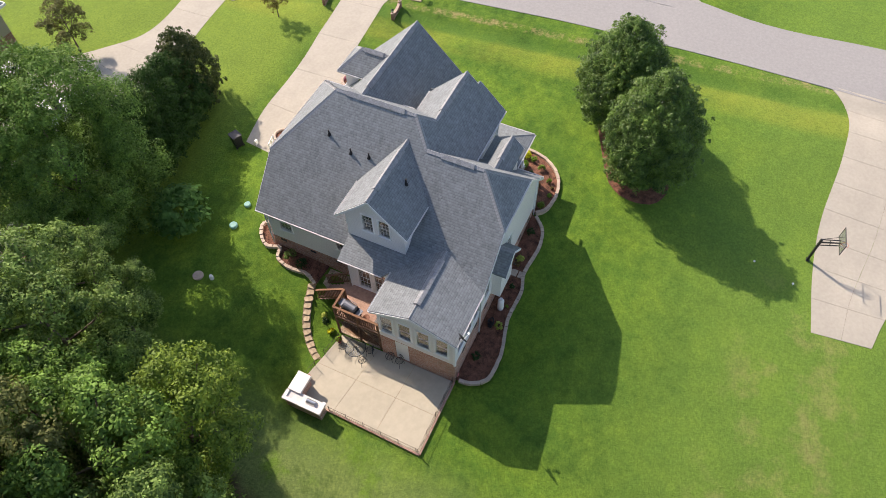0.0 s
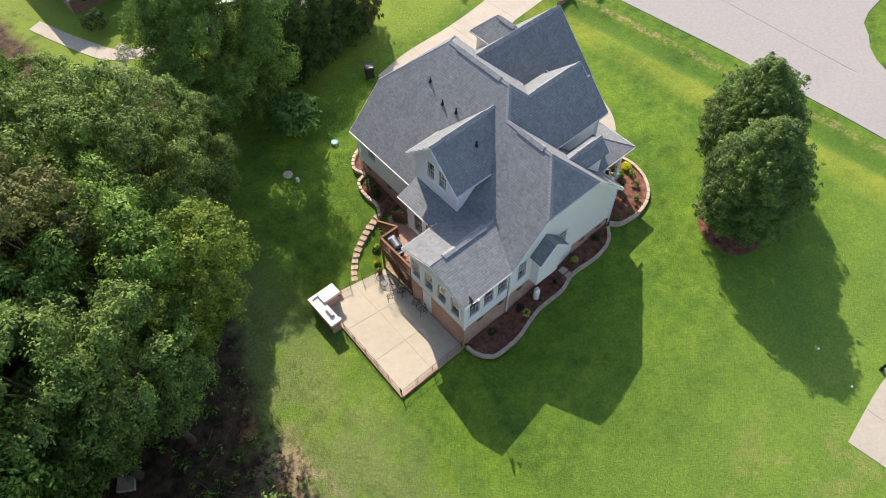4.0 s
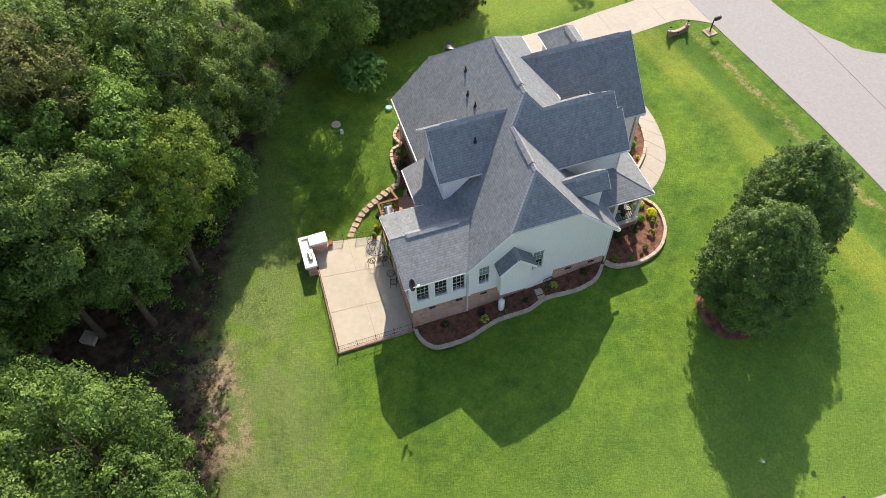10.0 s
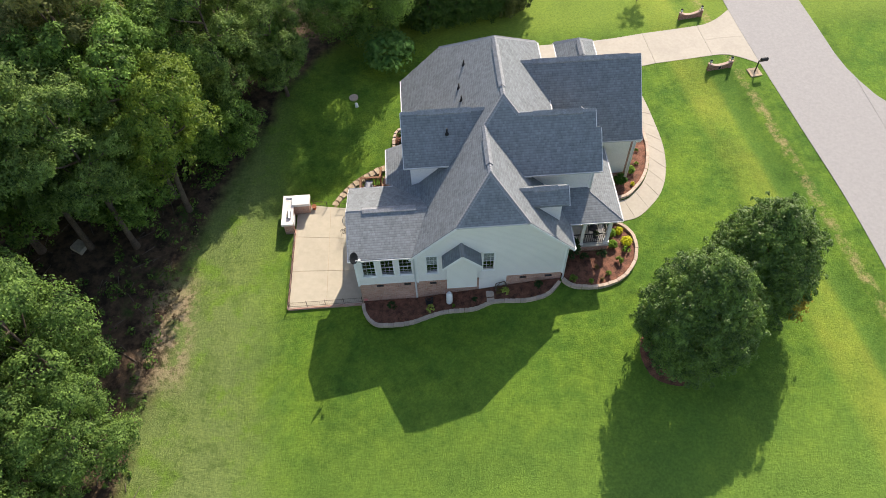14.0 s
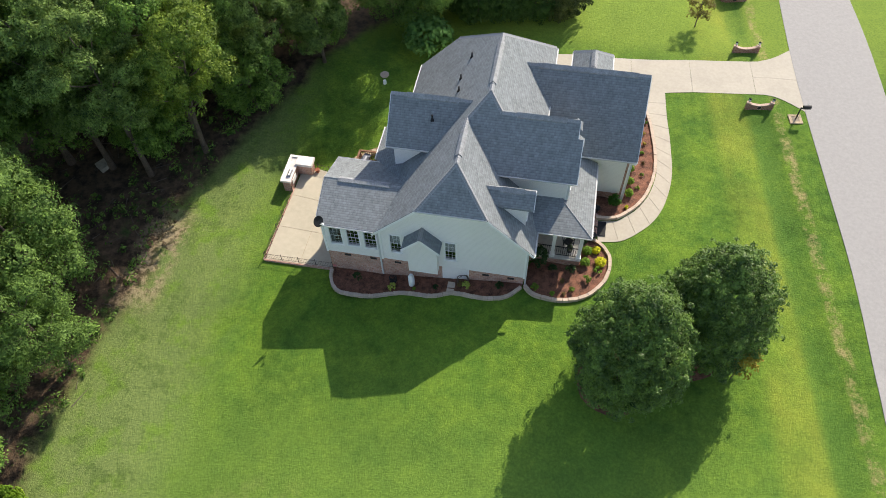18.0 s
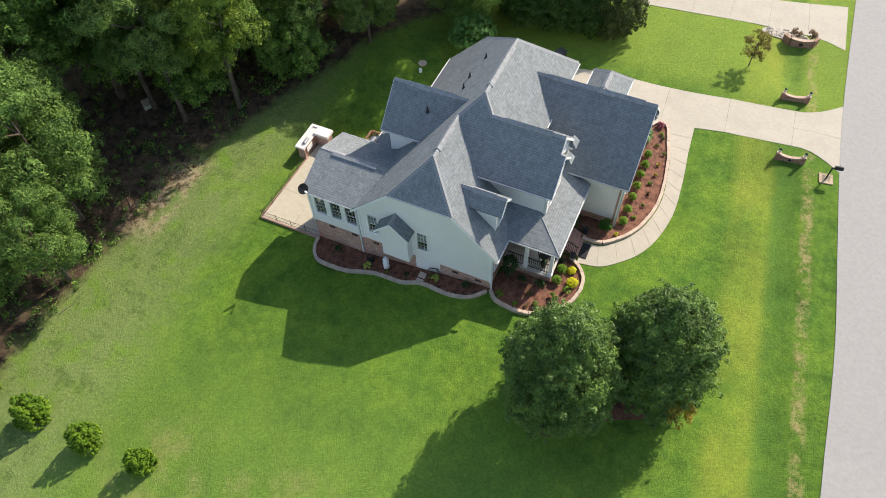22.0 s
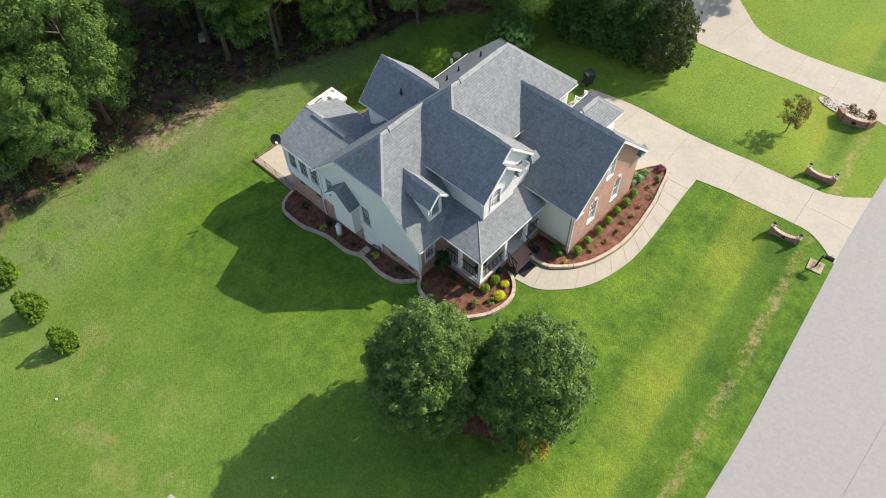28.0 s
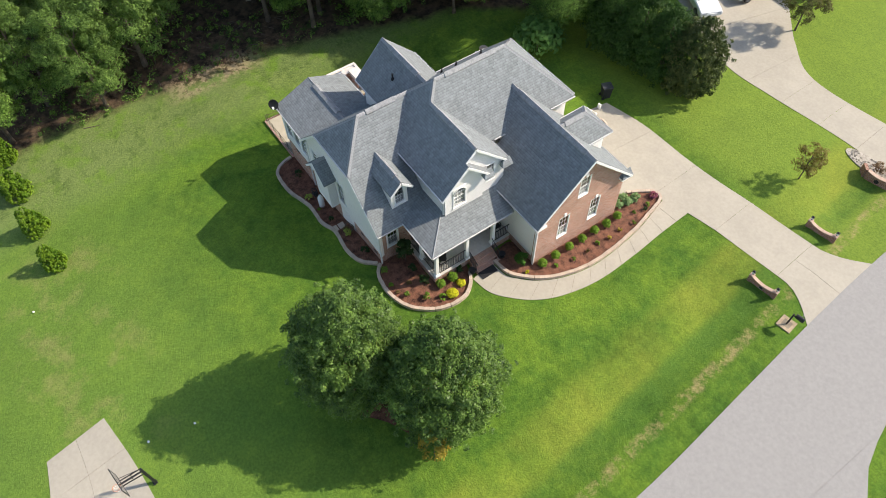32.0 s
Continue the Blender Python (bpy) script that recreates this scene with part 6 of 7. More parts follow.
# ---- garden walls with lanterns, mailbox ----
def sagging(x0, x1, depth, z0, z1, dip, n=12):
    """A wall between two ends whose top sags in the middle."""
    v, f = [], []
    for k in range(n + 1):
        t = k / n
        top = z1 - dip * math.sin(math.pi * t)
        low = z0 if isinstance(z0, float) else top - z0[0]
        x = x0 + (x1 - x0) * t
        v += [(x, -depth, low), (x, depth, low), (x, depth, top), (x, -depth, top)]
    for k in range(n):
        a, b = 4 * k, 4 * k + 4
        f += [(a + 1, a, b, b + 1), (a + 2, a + 1, b + 1, b + 2), (a + 3, a + 2, b + 2, b + 3), (a, a + 3, b + 3, b)]
    return Bag().add(v, f + [(0, 1, 2, 3), (4 * n + 3, 4 * n + 2, 4 * n + 1, 4 * n)])


def garden_wall(x0, y0, x1, y1, label, hole):
    z = ground_z((x0 + x1) / 2, (y0 + y1) / 2)
    ang = math.degrees(math.atan2(y1 - y0, x1 - x0))
    L = math.dist((x0, y0), (x1, y1))
    ob = thing("garden_wall", None, label, "brick wall", "brick walls beside the driveways", at=pose(x0, y0, z, 0, 0, ang))
    part("wall", sagging(0.12, L - 0.12, 0.085, -0.2, 0.46, 0.14).mesh("wall", M_BRICK2), ob)
    part("coping", sagging(0.117, L - 0.117, 0.105, (0.05,), 0.512, 0.14).mesh("coping", M_COPING), ob, "pinkish brick coping")
    if hole:
        part("medallion", Bag().tube([(L / 2, -0.1, 0.16), (L / 2, -0.08, 0.16)], 0.12, 20).mesh("medallion", M_BLACK), ob, "round dark medallion")
        part("medallion_rim", Bag().tube([(L / 2 + 0.14 * math.cos(a), -0.092, 0.16 + 0.14 * math.sin(a)) for a in [2 * math.pi * k / 20 for k in range(21)]], 0.018, 6, cap=False).mesh("medallion_rim", M_COPING), ob)
    for x in (0.0, L):
        p = part("pillar", Bag().box(x - 0.115, x + 0.115, -0.115, 0.115, -0.2, 0.56).mesh("pillar", M_BRICK2), ob)
        part("cap", Bag().box(x - 0.135, x + 0.135, -0.135, 0.135, 0.562, 0.61).mesh("cap", M_COPING), p)
        part("lamp_pane", Bag().box(x - 0.06, x + 0.06, -0.06, 0.06, 0.742, 0.888).mesh("lamp_pane", M_WHITE), p, "frosted white lamp pane")
        part("lantern", Bag().tube([(x, 0, 0.61), (x, 0, 0.72)], 0.022, 6).box(x - 0.075, x + 0.075, -0.075, 0.075, 0.715, 0.74).add([(x - 0.095, -0.095, 0.89), (x + 0.095, -0.095, 0.89), (x + 0.095, 0.095, 0.89), (x - 0.095, 0.095, 0.89), (x, 0, 0.99)], [(3, 2, 1, 0), (0, 1, 4), (1, 2, 4), (2, 3, 4), (3, 0, 4)]).mesh("lantern", M_IRON), p, "black iron lantern")
    return ob


M_COPING = mat("pinkish_brick_coping", (0.48, 0.34, 0.265), var=0.22, scale=12, bump=0.3)
garden_wall(25.5, 17.0, 27.1, 17.2, "low brick wall with two lantern pillars south of the driveway", True)
garden_wall(24.9, 22.95, 26.55, 23.2, "low brick wall with two lantern pillars north of the driveway", False)
planter_wall = thing("planter_wall", None, "curved low brick planter wall beside the neighbouring driveway", "brick wall", at=pose(25.2, 29.25, ground_z(25.2, 29.3), 0, 0, 10))
part("wall", sagging(-0.75, 0.75, 0.11, -0.2, 0.62, 0.12).mesh("wall", M_BRICK2), planter_wall)
part("coping", sagging(-0.76, 0.76, 0.135, (0.05,), 0.672, 0.12).mesh("coping", M_COPING), planter_wall, "pinkish brick coping")
part("medallion", Bag().tube([(0, -0.125, 0.22), (0, -0.112, 0.22)], 0.15, 20).mesh("medallion", M_BLACK), planter_wall, "round dark medallion")
for sx in (-1, 1):
    part("wing", Bag().beam((sx * 0.82, -0.02, 0.2), (sx * 1.2, 0.5, 0.16), 0.2, 0.84).mesh("wing", M_BRICK2), planter_wall)
M_ROCK = mat("grey_rock", (0.29, 0.26, 0.215), var=0.35, scale=16, bump=0.6)
rand_mat(M_ROCK, 0.3)
RB = [(24.0 + 1.75 * math.cos(a), 30.2 + 0.62 * math.sin(a)) for a in [2 * math.pi * k / 28 for k in range(28)]]
rock_bed = thing("rock_bed", Bag().slab(RB, lambda x, y: ground_z(x, y) - 0.1, lambda x, y: ground_z(x, y) + 0.05).mesh("rock_bed", M_ROCK), "oval bed of grey-tan gravel behind the brick planter wall", "gravel bed", kind="structure")
r7 = random.Random(77)
ROCKS = [Bag().tube([(0, 0, -0.02), (0, 0, 0.02), (0, 0, 0.05)], [0.06, 0.075 * k, 0.03], 6 + (k > 1)).mesh("rock", M_ROCK) for k in (0.85, 1.0, 1.15)]
for k in range(90):
    a, u = r7.uniform(0, 6.2832), math.sqrt(r7.random()) * 0.95
    x, y = 24.0 + 1.7 * u * math.cos(a), 30.2 + 0.58 * u * math.sin(a)
    o = part("rock", ROCKS[k % 3], rock_bed)
    o.matrix_basis = pose(x, y, ground_z(x, y) + 0.05, 0, 0, r7.uniform(0, 360))
# street sign at the side street's corner
sgz = ground_z(40.7, 10.8)
street_sign = thing("street_sign", None, "grey sign plate on a dark post at the street corner", "street sign", at=pose(40.7, 10.8, sgz, 0, 0, 100))
part("post", Bag().beam((0, 0, -0.1), (0, 0, 2.6), 0.09, 0.09, up=(0, 1, 0)).mesh("post", M_IRON), street_sign)
part("plate", Bag().tube([(0, -0.07, 2.3), (0, -0.05, 2.3)], 0.38, 8).mesh("plate", mat("grey_plate", (0.35, 0.36, 0.37), rough=0.5, var=0.1)), street_sign)
mz = ground_z(28.75, 16.4)
mailbox = thing("mailbox", None, "black mailbox on a post over a tan paved square", "mailbox", at=pose(28.72, 16.42, mz, 0, 0, 8))
part("paving", Bag().box(-0.43, 0.43, -0.43, -0.25, -0.05, 0.08).box(-0.43, 0.43, 0.25, 0.43, -0.05, 0.08).box(-0.43, -0.25, -0.25, 0.25, -0.05, 0.08).box(0.25, 0.43, -0.25, 0.25, -0.05, 0.08).mesh("paving", M_PATHSTONE), mailbox)
part("soil", Bag().box(-0.248, 0.248, -0.248, 0.248, -0.03, 0.06).mesh("soil", M_JOINT), mailbox)
part("post", Bag().tube([(0, 0, 0.05), (0, 0, 1.15)], 0.05, 10).beam((0, 0, 1.05), (0.45, 0, 1.05), 0.06, 0.06).mesh("post", M_IRON), mailbox)
mb = Bag().tube([(0.12, 0, 1.2), (0.62, 0, 1.2)], 0.11, 12).box(0.12, 0.62, -0.11, 0.11, 1.07, 1.2)
part("box", mb.mesh("box", M_IRON), mailbox)
part("flag", Bag().box(0.4, 0.43, 0.12, 0.14, 1.15, 1.4).mesh("flag", mat("grey_flag", (0.35, 0.36, 0.38), rough=0.4)), mailbox)

# ---- basketball hoop ----
hz = ground_z(16.3, -16.7) + 0.05
hoop = thing("basketball_hoop", None, "tall black basketball hoop leaning over the concrete", "basketball hoop", at=pose(16.1, -16.55, hz, 0, 0, 8) @ Matrix.Scale(0.78, 4))
part("base", Bag().box(-0.16, 0.16, -0.12, 0.16, 0.0, 0.06).mesh("base", M_BLACK), hoop)
part("pole", Bag().beam((0, 0.05, 0.05), (0, 0.05, 2.75), 0.16, 0.16, up=(0, 1, 0)).mesh("pole", M_BLACK), hoop)
for sx in (-0.12, 0.12):
    part("arm", Bag().beam((sx, 0.0, 2.6), (sx, -1.25, 2.95), 0.05, 0.07).beam((sx, 0.0, 2.2), (sx, -1.25, 2.6), 0.05, 0.07).beam((sx, -0.6, 2.4), (sx, -0.6, 2.78), 0.04, 0.05, up=(0, 1, 0)).mesh("arm", M_BLACK), hoop)
part("strut", Bag().beam((0, 0.05, 2.8), (0, -1.25, 3.6), 0.03, 0.03).mesh("strut", M_BLACK), hoop)
bb = part("backboard", Bag().box(-0.86, 0.86, -1.31, -1.285, 2.5, 3.6).mesh("backboard", M_GLASS), hoop, "clear glass backboard")
bb.visible_shadow = False
part("board_frame", Bag().box(-0.9, 0.9, -1.32, -1.27, 2.46, 2.5).box(-0.9, 0.9, -1.32, -1.27, 3.6, 3.64).box(-0.9, -0.86, -1.32, -1.27, 2.5, 3.6).box(0.86, 0.9, -1.32, -1.27, 2.5, 3.6).mesh("board_frame", M_BLACK), bb)
part("rim", Bag().tube([(0.23 * math.cos(2 * math.pi * k / 20), -1.62 + 0.23 * math.sin(2 * math.pi * k / 20), 2.72) for k in range(21)], 0.012, 6, cap=False).box(-0.06, 0.06, -1.4, -1.32, 2.68, 2.74).mesh("rim", mat("orange_rim", (0.5, 0.12, 0.03), rough=0.4)), hoop)
nb = Bag()
for k in range(10):
    a, b = 2 * math.pi * k / 10, 2 * math.pi * (k + 0.5) / 10
    nb.tube([(0.22 * math.cos(a), -1.62 + 0.22 * math.sin(a), 2.71), (0.13 * math.cos(b), -1.62 + 0.13 * math.sin(b), 2.3)], 0.006, 4)
    nb.tube([(0.22 * math.cos(a), -1.62 + 0.22 * math.sin(a), 2.71), (0.13 * math.cos(b - 0.6), -1.62 + 0.13 * math.sin(b - 0.6), 2.3)], 0.006, 4)
part("net", nb.mesh("net", M_WHITE), hoop)

# ---- bins and small things ----
def wheelie_bin(x, y, turn, label):
    ob = thing("wheelie_bin", None, label, "bin", at=pose(x, y, ground_z(x, y), 0, 0, turn))
    part("body", Bag().add([(-0.24, -0.26, 0.06), (0.24, -0.26, 0.06), (0.24, 0.26, 0.06), (-0.24, 0.26, 0.06), (-0.31, -0.33, 1.0), (0.31, -0.33, 1.0), (0.31, 0.33, 1.0), (-0.31, 0.33, 1.0)], [(3, 2, 1, 0), (4, 5, 6, 7), (0, 1, 5, 4), (1, 2, 6, 5), (2, 3, 7, 6), (3, 0, 4, 7)]).mesh("body", M_BLACK), ob)
    # lid colour is paler and mottled to imitate sun glint
    part("lid", Bag().box(-0.33, 0.33, -0.36, 0.34, 1.002, 1.07).mesh("lid", mat("glinting_black_lid", (0.06, 0.062, 0.066), rough=0.35, var=0.4, scale=5, bump=0.02)), ob)
    part("mark", Bag().box(-0.14, 0.14, -0.325, -0.31, 0.6, 0.8).mesh("mark", M_WHITE), ob, "pale printed panel")
    for sx in (-0.27, 0.27):
        part("wheel", Bag().tube([(sx - 0.03, 0.26, 0.12), (sx + 0.03, 0.26, 0.12)], 0.12, 12).mesh("wheel", M_BLACK), ob)
    return ob


wheelie_bin(9.1, 20.5, 158, "black wheelie bin with a pale printed panel by the driveway")
post = thing("pipe_stand", None, "short white standpipe beside the driveway", "standpipe", at=(9.7, 19.4, 0.9))
part("pipe", Bag().box(-0.12, 0.12, -0.06, 0.06, 0, 0.55).mesh("pipe", M_WHITE), post)
tub = thing("round_tub", None, "round brown wooden tub at the end of the driveway", "tub", at=(11.0, 18.1, 0.98))
part("wall", Bag().tube([(0.55 * math.cos(k * 0.2856), 0.55 * math.sin(k * 0.2856), 0.26) for k in range(23)], 0.1, 8).tube([(0.55 * math.cos(k * 0.2856), 0.55 * math.sin(k * 0.2856), 0.1) for k in range(23)], 0.12, 8).mesh("wall", M_EDGING, smooth=True), tub)
part("fill", Bag().tube([(0, 0, 0.02), (0, 0, 0.2)], 0.5, 20).mesh("fill", M_MULCH), tub, "dark filling")
rail_w = thing("white_rail", None, "low white railing beside the driveway's end", "railing", at=pose(10.0, 18.3, 0.98, 0, 0, 12))
for x in (-0.4, 0.0, 0.4):
    part("post", Bag().box(x - 0.035, x + 0.035, -0.035, 0.035, 0, 0.75).mesh("post", M_WHITE), rail_w)
for z in (0.25, 0.6):
    part("rail", Bag().box(-0.46, 0.46, 0.037, 0.07, z, z + 0.09).mesh("rail", M_WHITE), rail_w)
cap_green = mat("green_plastic", (0.18, 0.38, 0.33), rough=0.5, var=0.1)
for x, y, r in ((3.3, 16.95, 0.26), (5.0, 17.0, 0.22)):
    thing("septic_lid", Bag().tube([(x, y, ground_z(x, y) - 0.05), (x, y, ground_z(x, y) + 0.12), (x, y, ground_z(x, y) + 0.16)], [r, r, r * 0.8], 20).mesh("septic_lid", cap_green), "round pale green septic lid in the grass", "septic lid", "septic lids")
thing("manhole_cover", Bag().tube([(-0.62, 16.95, ground_z(-0.62, 16.95) - 0.05), (-0.62, 16.95, ground_z(-0.62, 16.95) + 0.07)], 0.33, 24).mesh("manhole_cover", M_EDGING), "round tan concrete cover in the grass", "manhole cover")
thing("valve_cap", Bag().tube([(-0.4, 16.1, ground_z(-0.4, 16.1) - 0.05), (-0.4, 16.1, ground_z(-0.4, 16.1) + 0.3)], [0.14, 0.11], 12).mesh("valve_cap", M_WHITE), "short white pipe cap in the grass", "pipe cap")
thing("stone_slab", Bag().slab([(-18.55, 6.15), (-17.85, 5.7), (-18.2, 5.02), (-18.95, 5.5)], -0.6, -0.12).mesh("stone_slab", mat("grey_stone", (0.44, 0.38, 0.29), var=0.25, scale=5)), "flat grey stone slab on the wood floor", "stone slab")
BALLS = ((14.45, -13.55), (13.9, -16.0), (1.2, -19.0))
for x, y in BALLS:
    thing("golf_ball", Bag().tube([(x, y, ground_z(x, y) + 0.02), (x, y, ground_z(x, y) + 0.06), (x, y, ground_z(x, y) + 0.12), (x, y, ground_z(x, y) + 0.14)], [0.03, 0.07, 0.06, 0.02], 8).mesh("golf_ball", M_WHITE), "small white ball lying on the lawn", "ball", "balls on the lawn")

# ---- plants ----
def shrub(name, x, y, z, r, h, leaf, label, n=22, per=26, size=0.06, group="shrubs in the beds"):
    rg = random.Random(int(x * 31 + y * 77))
    balls = []
    for _ in range(n):
        u, a = rg.uniform(-0.2, 1), rg.uniform(0, 6.2832)
        s = math.sqrt(1 - u * u)
        balls.append((Vector((s * math.cos(a) * r * 0.7, s * math.sin(a) * r * 0.7, h * (0.5 + 0.4 * u))), r * rg.uniform(0.25, 0.42)))
    ob = thing(name, None, label, "shrub", group, at=(x, y, z))
    part("foliage", clumps("foliage", balls, per, size, rg, leaf), ob)
    part("stem", Bag().tube([(0, 0, -0.08), (0, 0, h * 0.5)], [0.03, 0.015], 6).mesh("stem", M_BARK), ob)
    return ob


# front bed
for x, y in ((17.66, 7.68), (17.68, 8.68), (17.68, 9.75), (17.69, 10.78), (17.65, 11.82), (17.69, 12.77), (17.65, 13.7)):
    shrub("round_shrub", x, y, 1.12, 0.29, 0.54, L_SHRUB, "clipped round green shrub in red-brown mulch", n=60, per=30, size=0.04)
shrub("camellia", 16.78, 6.79, 1.12, 0.44, 0.85, leaf_mat("camellia_leaf", (0.03, 0.09, 0.012), (0.10, 0.235, 0.03)), "glossy green shrub in the corner of the front bed", n=34, per=34)
for x, y, m in ((17.6, 6.6, L_LIME), (18.2, 8.3, L_SHRUB), (18.45, 9.5, L_YELLOW), (18.55, 10.5, L_BRONZE), (18.4, 11.4, L_SHRUB), (18.5, 12.25, L_ORANGE), (18.45, 13.2, L_ORANGE), (18.55, 14.3, L_YELLOW), (18.2, 15.6, L_DARK), (18.0, 14.9, L_YELLOW), (18.0, 16.0, L_SHRUB)):
    shrub("low_plant", x, y, 1.12, 0.16, 0.25, m, "small flowering plant in red-brown mulch", n=8, per=16, size=0.06)
for x, y in ((16.95, 14.45), (17.15, 15.05), (17.2, 15.7), (16.75, 15.0)):
    shrub("hosta", x, y, 1.12, 0.31, 0.45, L_HOSTA, "spreading pale-edged green plant at the garage corner", n=24, per=30, size=0.10)
shrub("pink_shrub", 17.7, 16.75, 1.12, 0.28, 0.4, leaf_mat("pink_leaf", (0.16, 0.05, 0.06), (0.42, 0.13, 0.19)), "low pink flowering shrub at the bed's end")
# porch bed
for x, y, r, m, l in ((15.31, 1.89, 0.3, L_SHRUB, "clipped round green shrub in the porch bed"), (15.35, 2.73, 0.32, L_SHRUB, "clipped round green shrub in the porch bed"), (16.22, 2.1, 0.36, L_LIME, "low round lime-yellow shrub in the porch bed"), (15.9, 2.95, 0.28, L_LIME, "low round lime-yellow shrub in the porch bed")):
    shrub("round_shrub", x, y, 1.1, r, r * (1.2 if m is L_LIME else 1.8), m, l, n=64, per=30, size=0.04)
for x, y, r, m in ((16.1, 1.5, 0.24, L_SHRUB), (15.5, 0.75, 0.27, L_YELLOW), (14.5, 1.2, 0.36, L_DARK), (13.45, 1.1, 0.32, L_DARK), (12.55, -0.3, 0.27, L_YELLOW), (14.7, -0.1, 0.2, L_YELLOW), (13.6, -0.5, 0.15, L_SHRUB), (14.25, -0.45, 0.13, L_BRONZE), (14.1, 0.45, 0.16, L_BRONZE), (15.1, 3.45, 0.26, L_DARK)):
    shrub("bed_shrub", x, y, 1.1, r, r * 1.7, m, "yellow-green shrub in the porch bed" if m in (L_LIME, L_YELLOW) else "green shrub in the porch bed", n=14, per=24, size=0.055)
shrub("tall_shrub", 12.6, 1.2, 1.1, 0.55, 2.1, L_DARK, "tall dark bush before the brick wall", n=30, per=40, size=0.08)
# side bed
for x, y, r, m in ((1.75, -0.55, 0.3, L_DARK), (4.05, -1.0, 0.27, L_CHART), (5.4, -0.95, 0.1, L_SHRUB), (6.7, -0.75, 0.17, L_DARK), (8.5, -0.55, 0.27, L_CHART), (10.5, -0.45, 0.3, L_DARK)):
    shrub("bed_shrub", x, y, BZ(x, y) - 0.02, r, r * 1.6, m, "yellow-green shrub in the side bed" if m is L_CHART else "dark green shrub in the side bed", n=14, per=24, size=0.055)
shrub("wagon_vine", 8.15, -0.45, BZ(8.1, -0.4), 0.2, 0.3, L_BRONZE, "dry trailing plant by the pale wall panel")
# back bed and path
for x, y, r, m, l in ((2.9, 12.5, 0.45, L_FOREST2, "grey-green shrub in the back bed"), (2.7, 11.6, 0.4, L_DARK, "dark shrub in the back bed"), (0.55, 8.9, 0.2, L_CHART, "lime-yellow shrub beside the stone path"), (-0.15, 8.0, 0.22, L_LIME, "lime-yellow shrub beside the patio fence"), (0.15, 8.5, 0.2, L_DARK, "slim dark conifer beside the stone path")):
    shrub("back_shrub", x, y, ground_z(x, y), r, 0.95 if "slim" in l else r * 1.6, m, l, size=0.05)


# ---- trees ----
def tufts(name, c, nrm, rad, per, size, g, material, dome=0.7, wild=0.8):
    """Leaves in sprays: each tuft is a drooping dome of leaves that point away from its middle."""
    unit = lambda a: a / np.maximum(np.linalg.norm(a, axis=1, keepdims=True), 1e-6)
    c, nrm, rad = np.repeat(c, per, axis=0), np.repeat(unit(nrm), per, axis=0), np.repeat(rad, per)[:, None]
    m = len(c)
    t1 = unit(np.cross(nrm, np.array((0.31, 0.86, 0.4))))
    t2 = np.cross(nrm, t1)
    rho, phi = np.sqrt(g.uniform(0, 1, (m, 1))), g.uniform(0, 6.2832, (m, 1))
    side = t1 * np.cos(phi) + t2 * np.sin(phi)
    p = c + side * rho * rad + nrm * rad * dome * (1 - rho ** 2) + g.normal(0, 0.16, (m, 3)) * rad
    n = unit(nrm + side * rho * 0.9 + g.uniform(-1, 1, (m, 3)) * wild + np.array((0, 0, 0.2)))
    t = side + g.uniform(-1, 1, (m, 3)) * 0.55
    t = unit(t - n * np.sum(t * n, axis=1, keepdims=True))
    b = np.cross(n, t)
    L = size * g.uniform(0.65, 1.25, (m, 1)); W = L * g.uniform(0.42, 0.62, (m, 1))
    v = np.stack((p - t * L, p + b * W - n * W * 0.35, p + t * L - n * L * 0.3, p - b * W - n * W * 0.35), 1).reshape(-1, 3)
    o = np.arange(m)[:, None] * 4
    f = np.concatenate((o + [0, 1, 2], o + [0, 2, 3]), 1).reshape(-1, 3)
    return raw(name, v.tolist(), f.tolist(), material, uv=False)


def round_crown(rg, height, r, low, lobes, tuft, dens, lean):
    """A broadleaf crown: overlapping lobes with open gaps between them, each covered with tufts."""
    ls = []
    a0 = rg.uniform(0, 6.2832)
    for i in range(lobes):
        t = (i + rg.uniform(0.2, 0.8)) / lobes
        a = a0 + 2.39996 * i + rg.uniform(-0.35, 0.35)
        prof = math.sin(math.pi * (0.14 + 0.78 * t)) ** 0.55
        rl = r * rg.uniform(0.22, 0.40) * (1 - 0.15 * t)
        rad = max(0.0, r * prof * rg.uniform(0.82, 1.12) - rl * 0.8)
        z = min(height * (low + (1 - low) * t), height - rl * 0.8)
        ls.append((Vector((rad * math.cos(a) + lean[0] * t, rad * math.sin(a) + lean[1] * t, z)), rl))
    c, n, q = [], [], []
    for k, (lc, rl) in enumerate(ls):
        for _ in range(int(dens * rl * rl / (tuft * tuft))):
            u, a = rg.uniform(-0.5, 1), rg.uniform(0, 6.2832)
            s = math.sqrt(1 - u * u)
            d = Vector((s * math.cos(a), s * math.sin(a), u))
            bump = 1 + 0.3 * noise.noise((d * 2.3) + lc)
            p = lc + Vector((d.x, d.y, d.z * 0.82)) * (rl * bump + tuft * rg.uniform(-1.1, 0.5))
            if any((p - oc).length < orr * 0.7 for j, (oc, orr) in enumerate(ls) if j != k):
                continue
            c.append(p); n.append(d * 0.85 + Vector((0, 0, 0.55))); q.append(tuft * rg.uniform(0.65, 1.35))
    return ls, c, n, q


